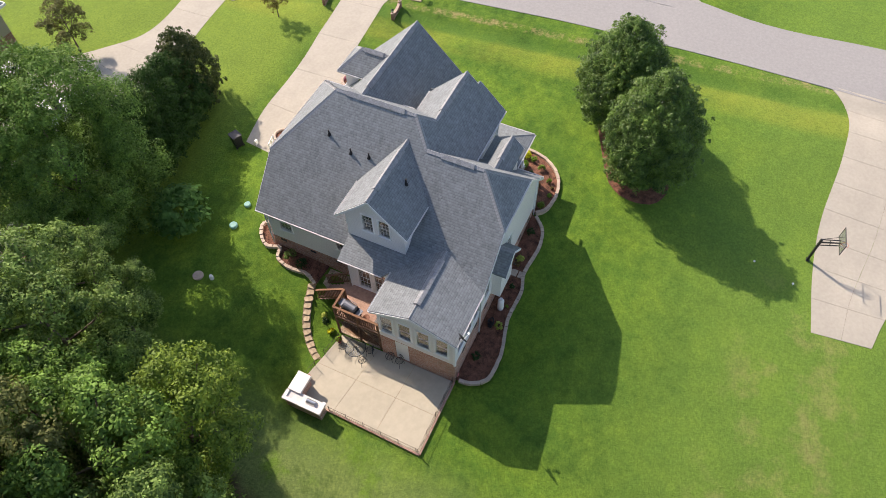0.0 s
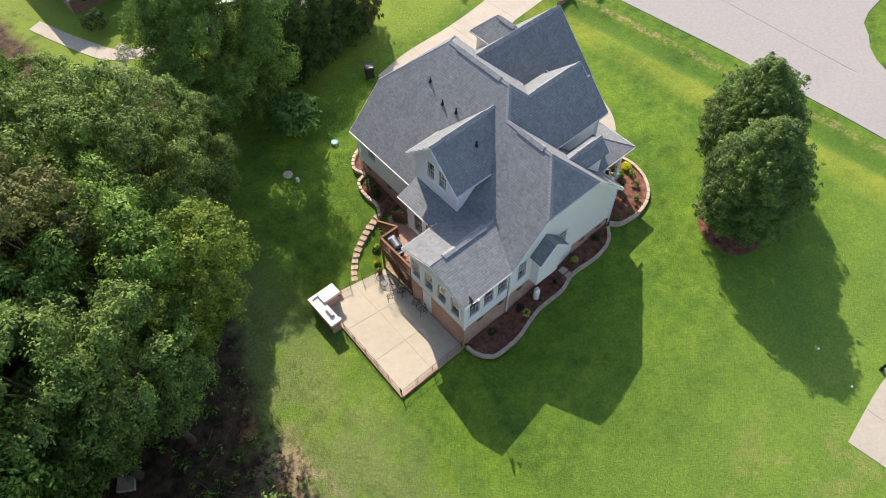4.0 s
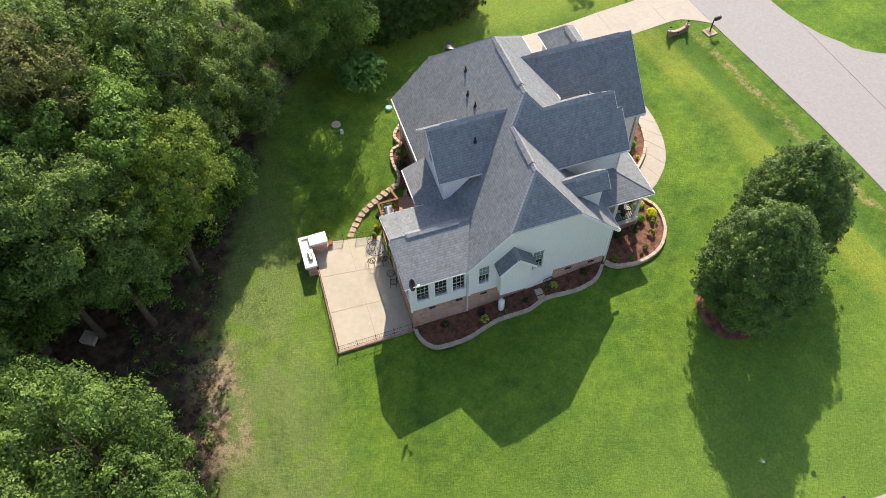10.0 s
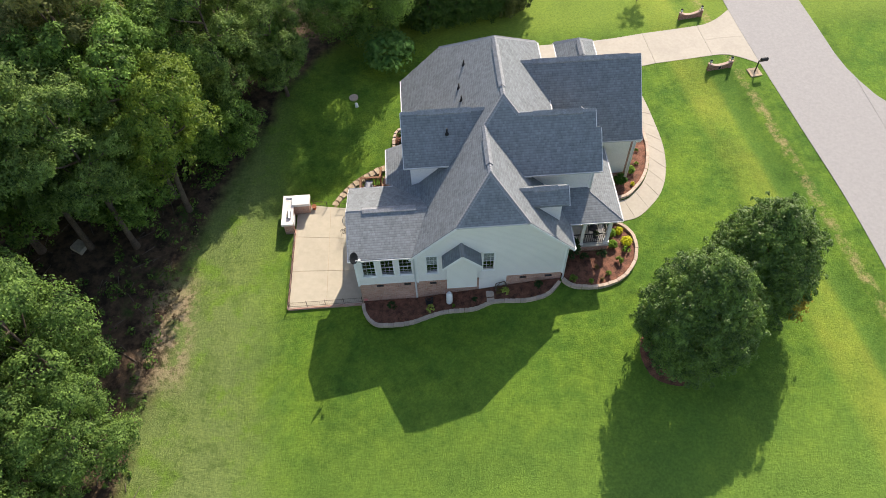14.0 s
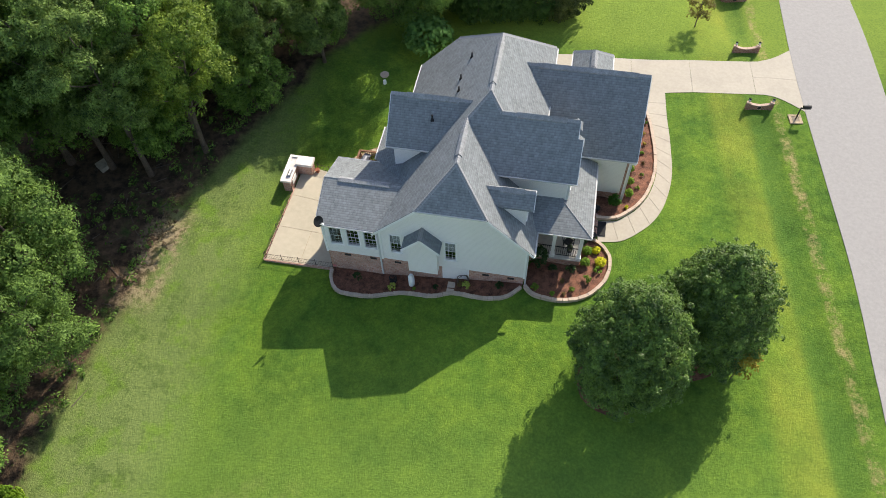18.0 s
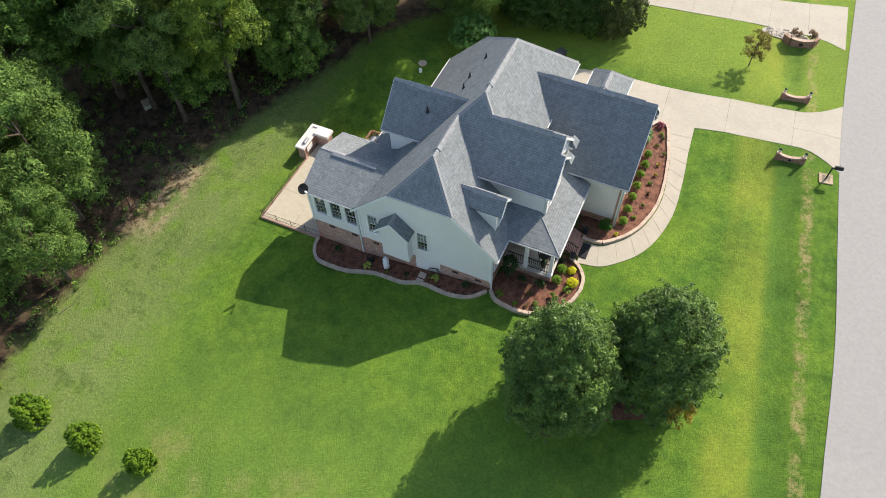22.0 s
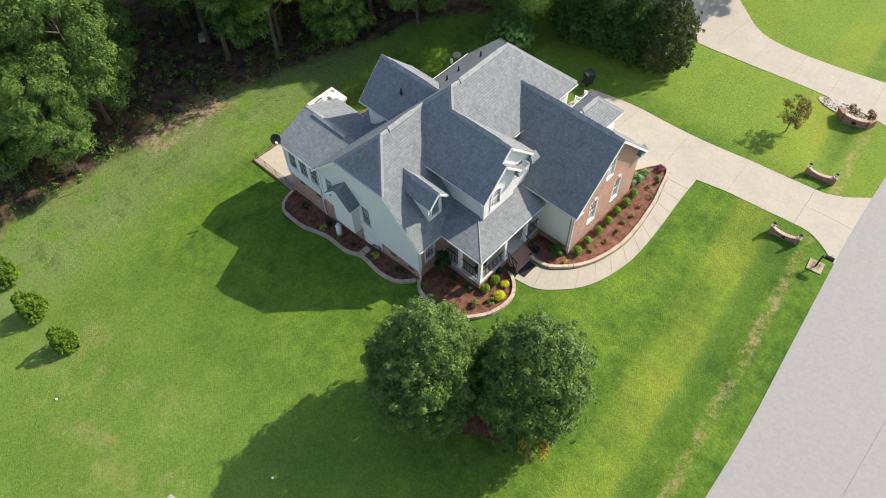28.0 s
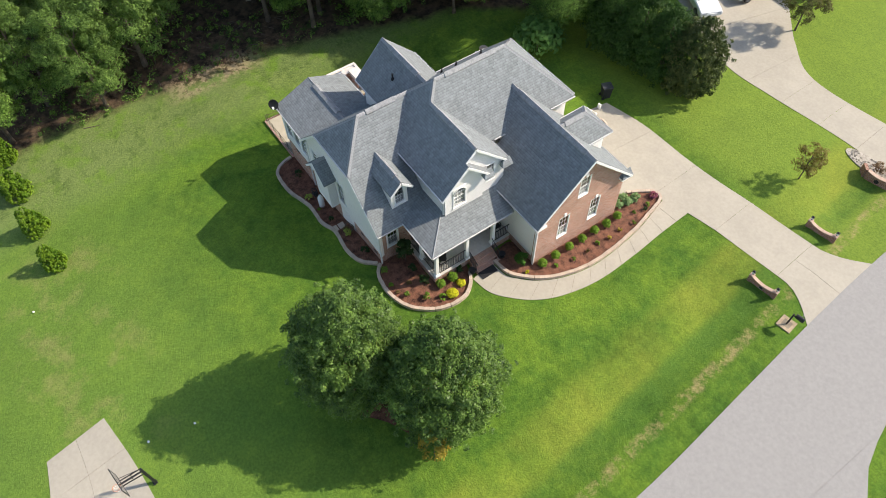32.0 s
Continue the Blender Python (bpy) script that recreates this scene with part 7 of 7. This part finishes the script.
def egg_crown(rg, height, r, low, tuft, count, rough, up):
    """A dense crown that widens low down and closes to a blunt tip."""
    c, n, q = [], [], []
    ph = rg.uniform(0, 50)
    while len(c) < count:
        t, a = rg.random(), rg.uniform(0, 6.2832)
        prof = math.sin(math.pi * (t * 0.92 + 0.08) ** 0.8) ** 0.62 if t < 0.999 else 0.0
        if rg.random() > prof + 0.12:
            continue
        d = Vector((math.cos(a), math.sin(a), 0))
        z = height * (low + (1 - low) * t)
        e = Vector((d.x * r * prof + ph, d.y * r * prof, z))
        heart = 0.66 if len(c) % 4 == 0 else 1.0
        rad = max(0.05, heart * r * prof + rough * r * (0.5 * noise.noise(e * 0.5) + 1.0 * noise.noise(e * 1.1) + 0.9 * noise.noise(e * 2.2)) + tuft * rg.uniform(-1.5, 0.5))
        sprig = rg.random() < 0.16
        rad += rg.uniform(0.12, 0.5) if sprig and heart == 1.0 else 0.0
        c.append(Vector((rad * d.x, rad * d.y, z + rg.uniform(-0.2, 0.2))))
        n.append(d * (1.0 - 0.75 * t) + Vector((0, 0, up + 0.7 * t * t)))
        q.append(tuft * (rg.uniform(0.4, 0.7) if sprig else rg.uniform(0.65, 1.35)))
    return c, n, q


def make_tree(name, label, at, height, r, leaf, rg, per=60, size=0.09, shape="round", low=0.3, trunk_r=0.18, lobes=12, tuft=0.42, dens=7.0, count=1500, rough=0.1, up=0.35, category="tree", group="", lean=(0, 0), dome=0.7):
    ob = thing(name, None, label, category, group, at=at)
    g = np.random.RandomState(rg.randrange(1 << 30))
    if shape == "round":
        ls, c, n, q = round_crown(rg, height, r, low, lobes, tuft, dens, lean)
    else:
        c, n, q = egg_crown(rg, height, r, low, tuft, count, rough, up)
        ls = [(Vector((r * 0.6 * math.cos(k * 1.05), r * 0.6 * math.sin(k * 1.05), height * (0.35 + 0.07 * k))), 0) for k in range(6)]
    part("crown", tufts("crown", np.array([tuple(p) for p in c]), np.array([tuple(p) for p in n]), np.array(q), per, size, g, leaf, dome), ob)
    th = height * 0.8
    way = Vector((lean[0], lean[1], 0))
    on_trunk = lambda s: way * s * s * 0.8 + Vector((0, 0, th * s))
    part("trunk", Bag().tube([Vector((0, 0, -0.2))] + [on_trunk(s) for s in (0.08, 0.3, 0.6, 1.0)], [trunk_r * 1.4, trunk_r, trunk_r * 0.85, trunk_r * 0.55, 0.03], 9).mesh("trunk", M_BARK, smooth=True), ob)
    for lc, rl in ls[::2][:11]:
        s0 = min(0.85, max(0.12, (lc.z - 0.35 * lc.xy.length) / th - 0.12))
        p0 = on_trunk(s0)
        p1 = p0.lerp(lc, 0.5) + Vector((0, 0, -0.06 * r))
        part("limb", Bag().tube([p0, p1, lc], [trunk_r * 0.4, trunk_r * 0.26, 0.025], 6).mesh("limb", M_BARK, smooth=True), ob)
    return ob


rg = random.Random(17)
G = lambda x, y: (x, y, ground_z(x, y) - 0.03)
make_tree("pear_tree", "dense egg-shaped pear tree with yellowing shoots at its foot", G(21.75, -2.35), 8.5, 2.62, L_PEAR, rg, 40, 0.066, "egg", 0.08, tuft=0.28, count=2600, rough=0.18)
make_tree("pear_tree", "dense egg-shaped pear tree beside its twin", G(17.65, -5.3), 8.6, 2.6, L_PEAR, rg, 40, 0.066, "egg", 0.09, tuft=0.28, count=2600, rough=0.18)
shrub("yellow_sprouts", 23.5, -4.15, ground_z(23.5, -4.15), 0.85, 4.0, L_ORANGE, "yellowing tall shoots at the pear tree's foot", n=34, per=24, size=0.1, group="")

L_OLIVE = leaf_mat("olive_leaf", (0.061, 0.084, 0.025), (0.259, 0.263, 0.088))
L_WHITE = leaf_mat("blossom_leaf", (0.14, 0.17, 0.10), (0.62, 0.62, 0.54))
L_OAK = leaf_mat("oak_leaf", (0.022, 0.056, 0.013), (0.250, 0.400, 0.092))
# wood behind the garden: patterns of leaf, height, crown radius, lowest leaves, tuft, leaf size, label
GROUP = "trees of the back wood"
PAT = [
    (L_FOREST, 13.5, 3.6, 0.34, 0.42, 0.090, "tall broadleaf forest tree with green leaves"),
    (L_FOREST2, 13.5, 3.8, 0.28, 0.40, 0.080, "broad grey-green forest tree"),
    (L_YELLOW, 12.9, 2.9, 0.38, 0.46, 0.085, "yellow-green forest tree at the wood's edge"),
    (L_FOREST, 13.0, 3.3, 0.25, 0.50, 0.105, "slender tall forest tree with dark leaves"),
    (L_FOREST, 6.5, 2.8, 0.15, 0.42, 0.095, "low shaded tree under the wood's canopy"),
    (L_OLIVE, 16.5, 3.3, 0.45, 0.38, 0.085, "tall forest tree with browning olive leaves"),
    (L_WHITE, 9.6, 1.4, 0.5, 0.35, 0.09, "slim tree with whitish blossom in the wood"),
    (L_FOREST2, 14.0, 3.3, 0.40, 0.36, 0.075, "pale forest tree with bare branches showing"),
    (L_OAK, 11.5, 3.5, 0.22, 0.44, 0.082, "broad forest tree with tufted green leaves"),
]
# x, y, pattern, scale; the first of each pattern is built, the rest are copied
edge_trees = [(-11.6, 8.0, 2, 1.0), (-12.7, 9.2, 0, 1.05), (-9.0, 15.8, 1, 1.0), (-5.5, 17.6, 1, 0.68), (-15.2, 11.2, 5, 1.0), (-14.7, 5.4, 7, 1.0), (-17.7, 5.6, 7, 1.04), (-15.2, 7.9, 4, 1.0), (-9.4, 12.6, 4, 0.9), (-6.6, 19.6, 4, 1.0), (-15.9, -4.9, 8, 1.04), (-13.5, -9.0, 8, 0.82),
              (-12.2, 13.2, 0, 0.92), (-12.0, 18.2, 1, 1.0), (-9.4, 20.6, 3, 0.85), (-6.2, 22.6, 6, 1.0), (-13.4, 23.4, 0, 0.95), (-10.4, 25.6, 1, 0.72), (-16.4, 15.2, 1, 1.1), (-16.0, 20.3, 3, 1.05), (-18.2, 8.6, 0, 1.05), (-20.9, 5.6, 3, 1.1), (-23.6, 4.5, 0, 1.1), (-24.4, 7.6, 3, 1.1), (-21.0, 11.0, 7, 1.0), (-19.6, 15.5, 0, 1.05),
              (-22.2, 0.4, 0, 0.95), (-19.1, -2.4, 8, 0.95), (-16.6, -12.6, 8, 0.85), (-18.9, -8.0, 1, 0.85), (-21.6, -6.4, 3, 1.0), (-20.2, -12.0, 0, 1.0), (-14.6, -16.0, 3, 0.72), (-25.0, -3.0, 1, 1.05), (-25.2, -9.0, 0, 1.0), (-22.6, -16.4, 1, 1.0), (-26.4, 1.6, 0, 1.0)]
spots = list(edge_trees)
# deeper in, trees at random but never close together
r9 = random.Random(90)
for _ in range(900):
    x, y = r9.uniform(-38, -9.5), r9.uniform(-20, 40)
    if (x > -26.5 and y < 17) or (x > -16 and y > 29) or (x > -12.5 and y > 21) or min(math.dist((x, y), q[:2]) for q in spots) < (4.0 if x > -24 else 5.2):
        continue
    spots.append((x, y, r9.choice((0, 1, 1, 0, 3)), r9.uniform(0.95, 1.1)))
first, grown = {}, {}
for x, y, k, s in spots:
    leaf, h, r, low, tuft, size, lab = PAT[k]
    far = x < -26 or y > 28
    key = (k, far)
    if key not in first:
        first[key] = make_tree("forest_tree", lab, G(x, y), h * s, r * s, leaf, rg, 30 if far else 58, size * (1.7 if far else 1.0), low=low, tuft=tuft * (1.4 if far else 1.0), trunk_r=0.19, lobes=7 if k == 6 else 21, dens=4.0 if far else 4.4 if k in (2, 7) else 5.6, group=GROUP, lean=(2.6, -0.9) if k == 2 else (0, 0), dome=0.4 if k == 2 else 0.7)
        grown[key] = s
        continue
    s /= grown[key]
    copy_thing(first[key], pose(x, y, ground_z(x, y) - 0.03, 0, 0, rg.uniform(0, 360)) @ Matrix.Diagonal((s, s, s * rg.uniform(0.94, 1.06), 1)))
# birch by the drive, evergreens of the hedge
make_tree("river_birch", "wide drooping birch with small green leaves", G(0.1, 24.6), 12.3, 4.85, leaf_mat("birch_leaf", (0.034, 0.082, 0.016), (0.225, 0.390, 0.080)), rg, 46, 0.075, low=0.1, tuft=0.46, trunk_r=0.2, lobes=42, dens=10.5, dome=0.9)
HEDGE = "evergreens between the two drives"
L_EVER = leaf_mat("evergreen_leaf", (0.014, 0.042, 0.009), (0.070, 0.150, 0.030))
ev = make_tree("evergreen", "dark dense evergreen in the hedge", G(5.4, 24.6), 6.1, 2.2, L_EVER, rg, 26, 0.07, "egg", 0.02, tuft=0.26, count=1100, rough=0.22, up=0.9, group=HEDGE)
for x, y, s in ((7.6, 24.9, 1.0), (9.6, 25.4, 0.92), (3.6, 26.2, 1.05)):
    copy_thing(ev, pose(x, y, ground_z(x, y), 0, 0, rg.uniform(0, 360)) @ Matrix.Diagonal((s, s, s, 1)))
make_tree("magnolia", "pyramidal magnolia with glossy dark and bronze leaves", G(11.7, 25.9), 5.9, 1.95, leaf_mat("magnolia_bronze", (0.022, 0.046, 0.014), (0.13, 0.155, 0.048)), rg, 26, 0.085, "egg", 0.04, tuft=0.26, count=900, rough=0.15, group=HEDGE)
L_FIG = leaf_mat("fig_leaf", (0.045, 0.125, 0.027), (0.155, 0.31, 0.075))
shrub("fig_bush", 2.2, 19.9, ground_z(2.2, 19.9), 1.9, 2.6, L_FIG, "large-leaved green bush on the lawn's edge", n=70, per=26, size=0.2, group="")
make_tree("young_maple", "small young tree with olive and orange leaves on the front lawn", G(22.1, 25.55), 2.9, 1.0, leaf_mat("maple_leaf", (0.085, 0.085, 0.022), (0.33, 0.26, 0.075)), rg, 20, 0.055, low=0.34, trunk_r=0.045, lobes=12, tuft=0.18, dens=5.0)
make_tree("crape_myrtle", "bushy small tree with bronze-green leaves by the drive", G(12.2, 37.2), 4.6, 1.8, leaf_mat("myrtle_leaf", (0.075, 0.085, 0.028), (0.21, 0.20, 0.07)), rg, 30, 0.07, low=0.3, trunk_r=0.07, lobes=10, tuft=0.25, dens=5)
# arborvitae on the south lawn
for x, y, s, l in ((-1.6, -16.75, 0.9, "small rounded arborvitae on the south lawn"), (-5.3, -16.9, 1.0, "rounded arborvitae with several tips on the lawn"), (-9.1, -17.0, 1.1, "rounded arborvitae at the lawn's edge"), (-13.0, -16.9, 1.0, "rounded arborvitae by the wood")):
    r2 = random.Random(int(100 + x))
    balls = []
    tips = [(0, 0, 2.35, 0.72)] + [(0.36 * math.cos(a), 0.36 * math.sin(a), r2.uniform(1.5, 2.15), r2.uniform(0.44, 0.56)) for a in (0.4, 1.7, 3.0, 4.3, 5.5)]
    for tx, ty, hh, rr2 in tips:
        for j in range(80):
            t = r2.random() ** 1.3
            a = r2.uniform(0, 6.2832)
            rad = rr2 * (1 - t) ** 0.62 * min(1.0, 0.62 + 2.2 * t)
            balls.append((Vector((tx + rad * math.cos(a), ty + rad * math.sin(a), hh * (0.05 + 0.93 * t))), 0.085))
    ob = thing("arborvitae", None, l, "shrub", "arborvitae along the lawn", at=(x, y, ground_z(x, y)))
    ob.scale = (s * 1.12, s * 1.12, s * 1.12)
    part("foliage", clumps("foliage", balls, 26, 0.05, r2, L_ARBOR), ob)
    part("trunk", Bag().tube([(0, 0, -0.1), (0, 0, 1.0)], [0.09, 0.05], 7).mesh("trunk", M_BARK), ob)

# dry shrubs over the planter wall
for x, y in ((24.7, 30.0), (25.8, 30.15)):
    shrub("dry_shrub", x, y, ground_z(x, y), 0.45, 1.0, leaf_mat("dry_leaf", (0.16, 0.10, 0.06), (0.36, 0.25, 0.15)), "dry brown shrub behind the planter wall", n=18, per=24, size=0.07, group="shrubs behind the planter wall")
# dry vine hoop and garden marker in the side bed
vine = Bag().tube([(0.34 * math.cos(a), 0.06 * math.sin(3 * a), 0.36 + 0.34 * math.sin(a)) for a in [2 * math.pi * k / 24 for k in range(25)]], 0.03, 6, cap=False).tube([(0.29 * math.cos(a), 0.05 * math.sin(2 * a) - 0.03, 0.36 + 0.31 * math.sin(a)) for a in [2 * math.pi * k / 24 for k in range(25)]], 0.02, 6, cap=False)
thing("vine_wreath", vine.mesh("vine_wreath", M_BARK), "dark twisted vine wreath leaning by the side wall", "wreath", at=pose(8.3, -0.35, BZ(8.3, -0.35), -15, 0, 12))
marker = thing("garden_marker", None, "round pink garden marker at the house corner", "garden marker", at=(0.2, -0.12, BZ(0.2, -0.12)))
part("stake", Bag().tube([(0, 0, -0.1), (0, 0, 0.3)], 0.012, 6).mesh("stake", M_IRON), marker)
part("disc", Bag().tube([(0, -0.02, 0.34), (0, 0.01, 0.34)], 0.12, 14).mesh("disc", mat("pink_disc", (0.6, 0.2, 0.19), rough=0.5, var=0.2)), marker)

# undergrowth on the wood floor
r3 = random.Random(41)
ub = []
for _ in range(900):
    x, y = r3.uniform(-24, -8.0), r3.uniform(-16, 24)
    edge = -12.0 + 1.4 * noise.noise((y * 0.15, 3, 0)) + max(0, (y - 4) * 0.45) + min(0, (y + 3) * 0.15)
    if x > edge or (abs(x + 18.4) < 2 and abs(y - 5.6) < 2):
        continue
    ub.append((Vector((x, y, ground_z(x, y) + 0.12)), r3.uniform(0.18, 0.5)))
thing("undergrowth", clumps("undergrowth", ub, 22, 0.1, r3, L_FOREST), "low weeds and saplings on the shaded wood floor", "undergrowth", kind="stuff")

db = []
for _ in range(150):
    x, y = r3.uniform(-14.5, -9.8), r3.uniform(-1, 16)
    if x < -13 + 0.3 * y * 0.2 or x > -11.2 + 0.12 * y:
        continue
    db.append((Vector((x, y, ground_z(x, y) + 0.05)), r3.uniform(0.12, 0.35)))
thing("dry_brush", clumps("dry_brush", db, 20, 0.07, r3, leaf_mat("dry_brush_leaf", (0.07, 0.05, 0.03), (0.26, 0.19, 0.11))), "dry brown brush along the wood's edge", "brush", kind="stuff")

# fallen sticks
sb = Bag()
for _ in range(160):
    x, y = r3.uniform(-24, -12.0), r3.uniform(-12, 20)
    a, L = r3.uniform(0, 6.28), r3.uniform(0.4, 1.6)
    z = ground_z(x, y) + 0.05
    sb.tube([(x, y, z), (x + L * math.cos(a), y + L * math.sin(a), z + r3.uniform(0, 0.1))], [0.035, 0.015], 5)
thing("fallen_branches", sb.mesh("fallen_branches", M_BARK), "fallen branches scattered on leaf litter", "branches", kind="stuff")

# ---- neighbouring house and cars ----
nh = thing("neighbour_house", None, "corner of a tan neighbouring house with dark roof", "house")
M_TAN = courses("tan_siding", (0.42, 0.36, 0.29), (0.42, 0.36, 0.29), (0.34, 0.29, 0.23), 8.0, 0.12, 0.006, stain=0.06, rough=0.6)
part("wall", Bag().box(-4.0, 11.2, 42.8, 52.0, 1.9, 4.3).mesh("wall", M_TAN), nh)
part("foundation", Bag().box(-4.01, 11.19, 42.79, 51.99, 0.3, 1.898).mesh("foundation", M_BRICK2), nh, "dark red brick foundation")
for x, y in ((-4.0, 42.8), (-0.6, 42.8)):
    part("corner_board", Bag().box(x - 0.09, x + 0.09, y - 0.09, y + 0.09, 1.9, 4.28).mesh("corner_board", M_TRIM), nh)
for x in (-3.0, 0.6):
    part("vent", Bag().box(x, x + 0.45, 42.76, 42.79, 1.4, 1.65).mesh("vent", M_BLACK), nh, "dark foundation vent")
part("roof", Bag().add([(-4.5, 42.3, 4.3), (11.7, 42.3, 4.3), (11.7, 52.5, 4.3), (-4.5, 52.5, 4.3), (0.5, 47.4, 8.2), (6.7, 47.4, 8.2)], [(0, 1, 5, 4), (1, 2, 5), (2, 3, 4, 5), (3, 0, 4), (3, 2, 1, 0)]).mesh("roof", M_SHINGLE), nh)
part("fascia", Bag().beam((-4.5, 42.28, 4.22), (11.7, 42.28, 4.22), 0.06, 0.2).beam((11.72, 42.3, 4.22), (11.72, 52.5, 4.22), 0.06, 0.2).mesh("fascia", M_TRIM), nh)
for y in (44.2, 47.6):
    gd = part("garage_door", Bag().box(11.18, 11.24, y, y + 2.6, 0.9, 3.2).mesh("garage_door", M_WHITE), nh)
    for k in range(1, 4):
        part("groove", Bag().box(11.235, 11.25, y + 0.05, y + 2.55, 0.9 + 0.57 * k, 0.93 + 0.57 * k).mesh("groove", M_TRIM), gd)


WALK_L = [(-7.6, 43.5), (-6.6, 40.5), (-5.6, 37.8), (-4.6, 35.9), (-3.0, 34.6), (-0.5, 34.0)]
WALK_R = [(-6.5, 43.9), (-5.5, 41.0), (-4.5, 38.6), (-3.7, 36.9), (-2.6, 35.8), (-0.3, 35.2)]
paving("neighbour_walk", [(WALK_L, WALK_R, 9, 1)], M_CONC, 0.04, "curved pale concrete walk to the neighbouring house", "path")
shrub("dark_shrub", -3.4, 39.6, ground_z(-3.4, 39.6), 1.1, 1.7, L_DARK, "large dark round shrub by the neighbouring house", n=40, per=40, size=0.07, group="")
shrub("lime_bush", -2.0, 37.6, ground_z(-2.0, 37.6), 0.6, 0.8, L_SHRUB, "bright green bush beside the curved walk", n=24, per=30, size=0.06, group="")


def car(x, y, turn, paint, label):
    ob = thing("car", None, label, "car", "cars on the neighbouring drive", at=pose(x, y, ground_z(x, y) + 0.06, 0, 0, turn))
    prof = [(-2.25, 0.35), (2.25, 0.35), (2.3, 0.75), (1.25, 0.95), (-2.2, 0.98), (-2.3, 0.7)]
    cab = [(-1.9, 0.96), (0.95, 0.96), (0.25, 1.48), (-1.3, 1.5)]

    def ext(pr, w, w2=None):
        n = len(pr)
        v = [(px, -w, pz) for px, pz in pr] + [(px, w, pz) for px, pz in pr]
        return v, [tuple(range(n)), tuple(range(n, 2 * n))[::-1]] + [(i, n + i, n + (i + 1) % n, (i + 1) % n) for i in range(n)]
    for nm, pr, w, m in (("body", prof, 0.9, paint), ("cabin", cab, 0.74, M_GLASSD)):
        me = Bag().add(*ext(pr, w)).mesh(nm, m)
        bm = bmesh.new(); bm.from_mesh(me); bmesh.ops.recalc_face_normals(bm, faces=bm.faces)
        bmesh.ops.bevel(bm, geom=bm.edges[:], offset=0.07, segments=2, affect="EDGES"); bm.to_mesh(me); bm.free()
        part(nm, me, ob)
    part("roof_panel", Bag().box(-1.25, 0.2, -0.68, 0.68, 1.48, 1.53).mesh("roof_panel", paint), ob)
    for sx in (-1.4, 1.4):
        for sy in (-0.85, 0.85):
            w = part("wheel", Bag().tube([(sx, sy - 0.1, 0.33), (sx, sy + 0.1, 0.33)], 0.33, 18).mesh("wheel", M_BLACK), ob)
            part("rim", Bag().tube([(sx, sy - 0.11, 0.33), (sx, sy + 0.11, 0.33)], 0.2, 12).mesh("rim", M_STEEL), w)
    for sy in (-0.6, 0.6):
        part("headlight", Bag().box(2.2, 2.3, sy - 0.15, sy + 0.15, 0.6, 0.74).mesh("headlight", M_GLASS), ob)
    return ob


M_GLASSD = mat("dark_car_glass", (0.02, 0.022, 0.025), rough=0.08, var=0.1, bump=0.0, spec=0.6)
car(5.6, 33.6, -25, mat("white_car_paint", (0.75, 0.76, 0.78), rough=0.25, var=0.04, bump=0.0), "white parked car half hidden by the hedge")
car(7.2, 38.2, -100, mat("silver_car_paint", (0.35, 0.36, 0.38), rough=0.25, var=0.05, bump=0.0), "silver parked car on the neighbouring driveway")
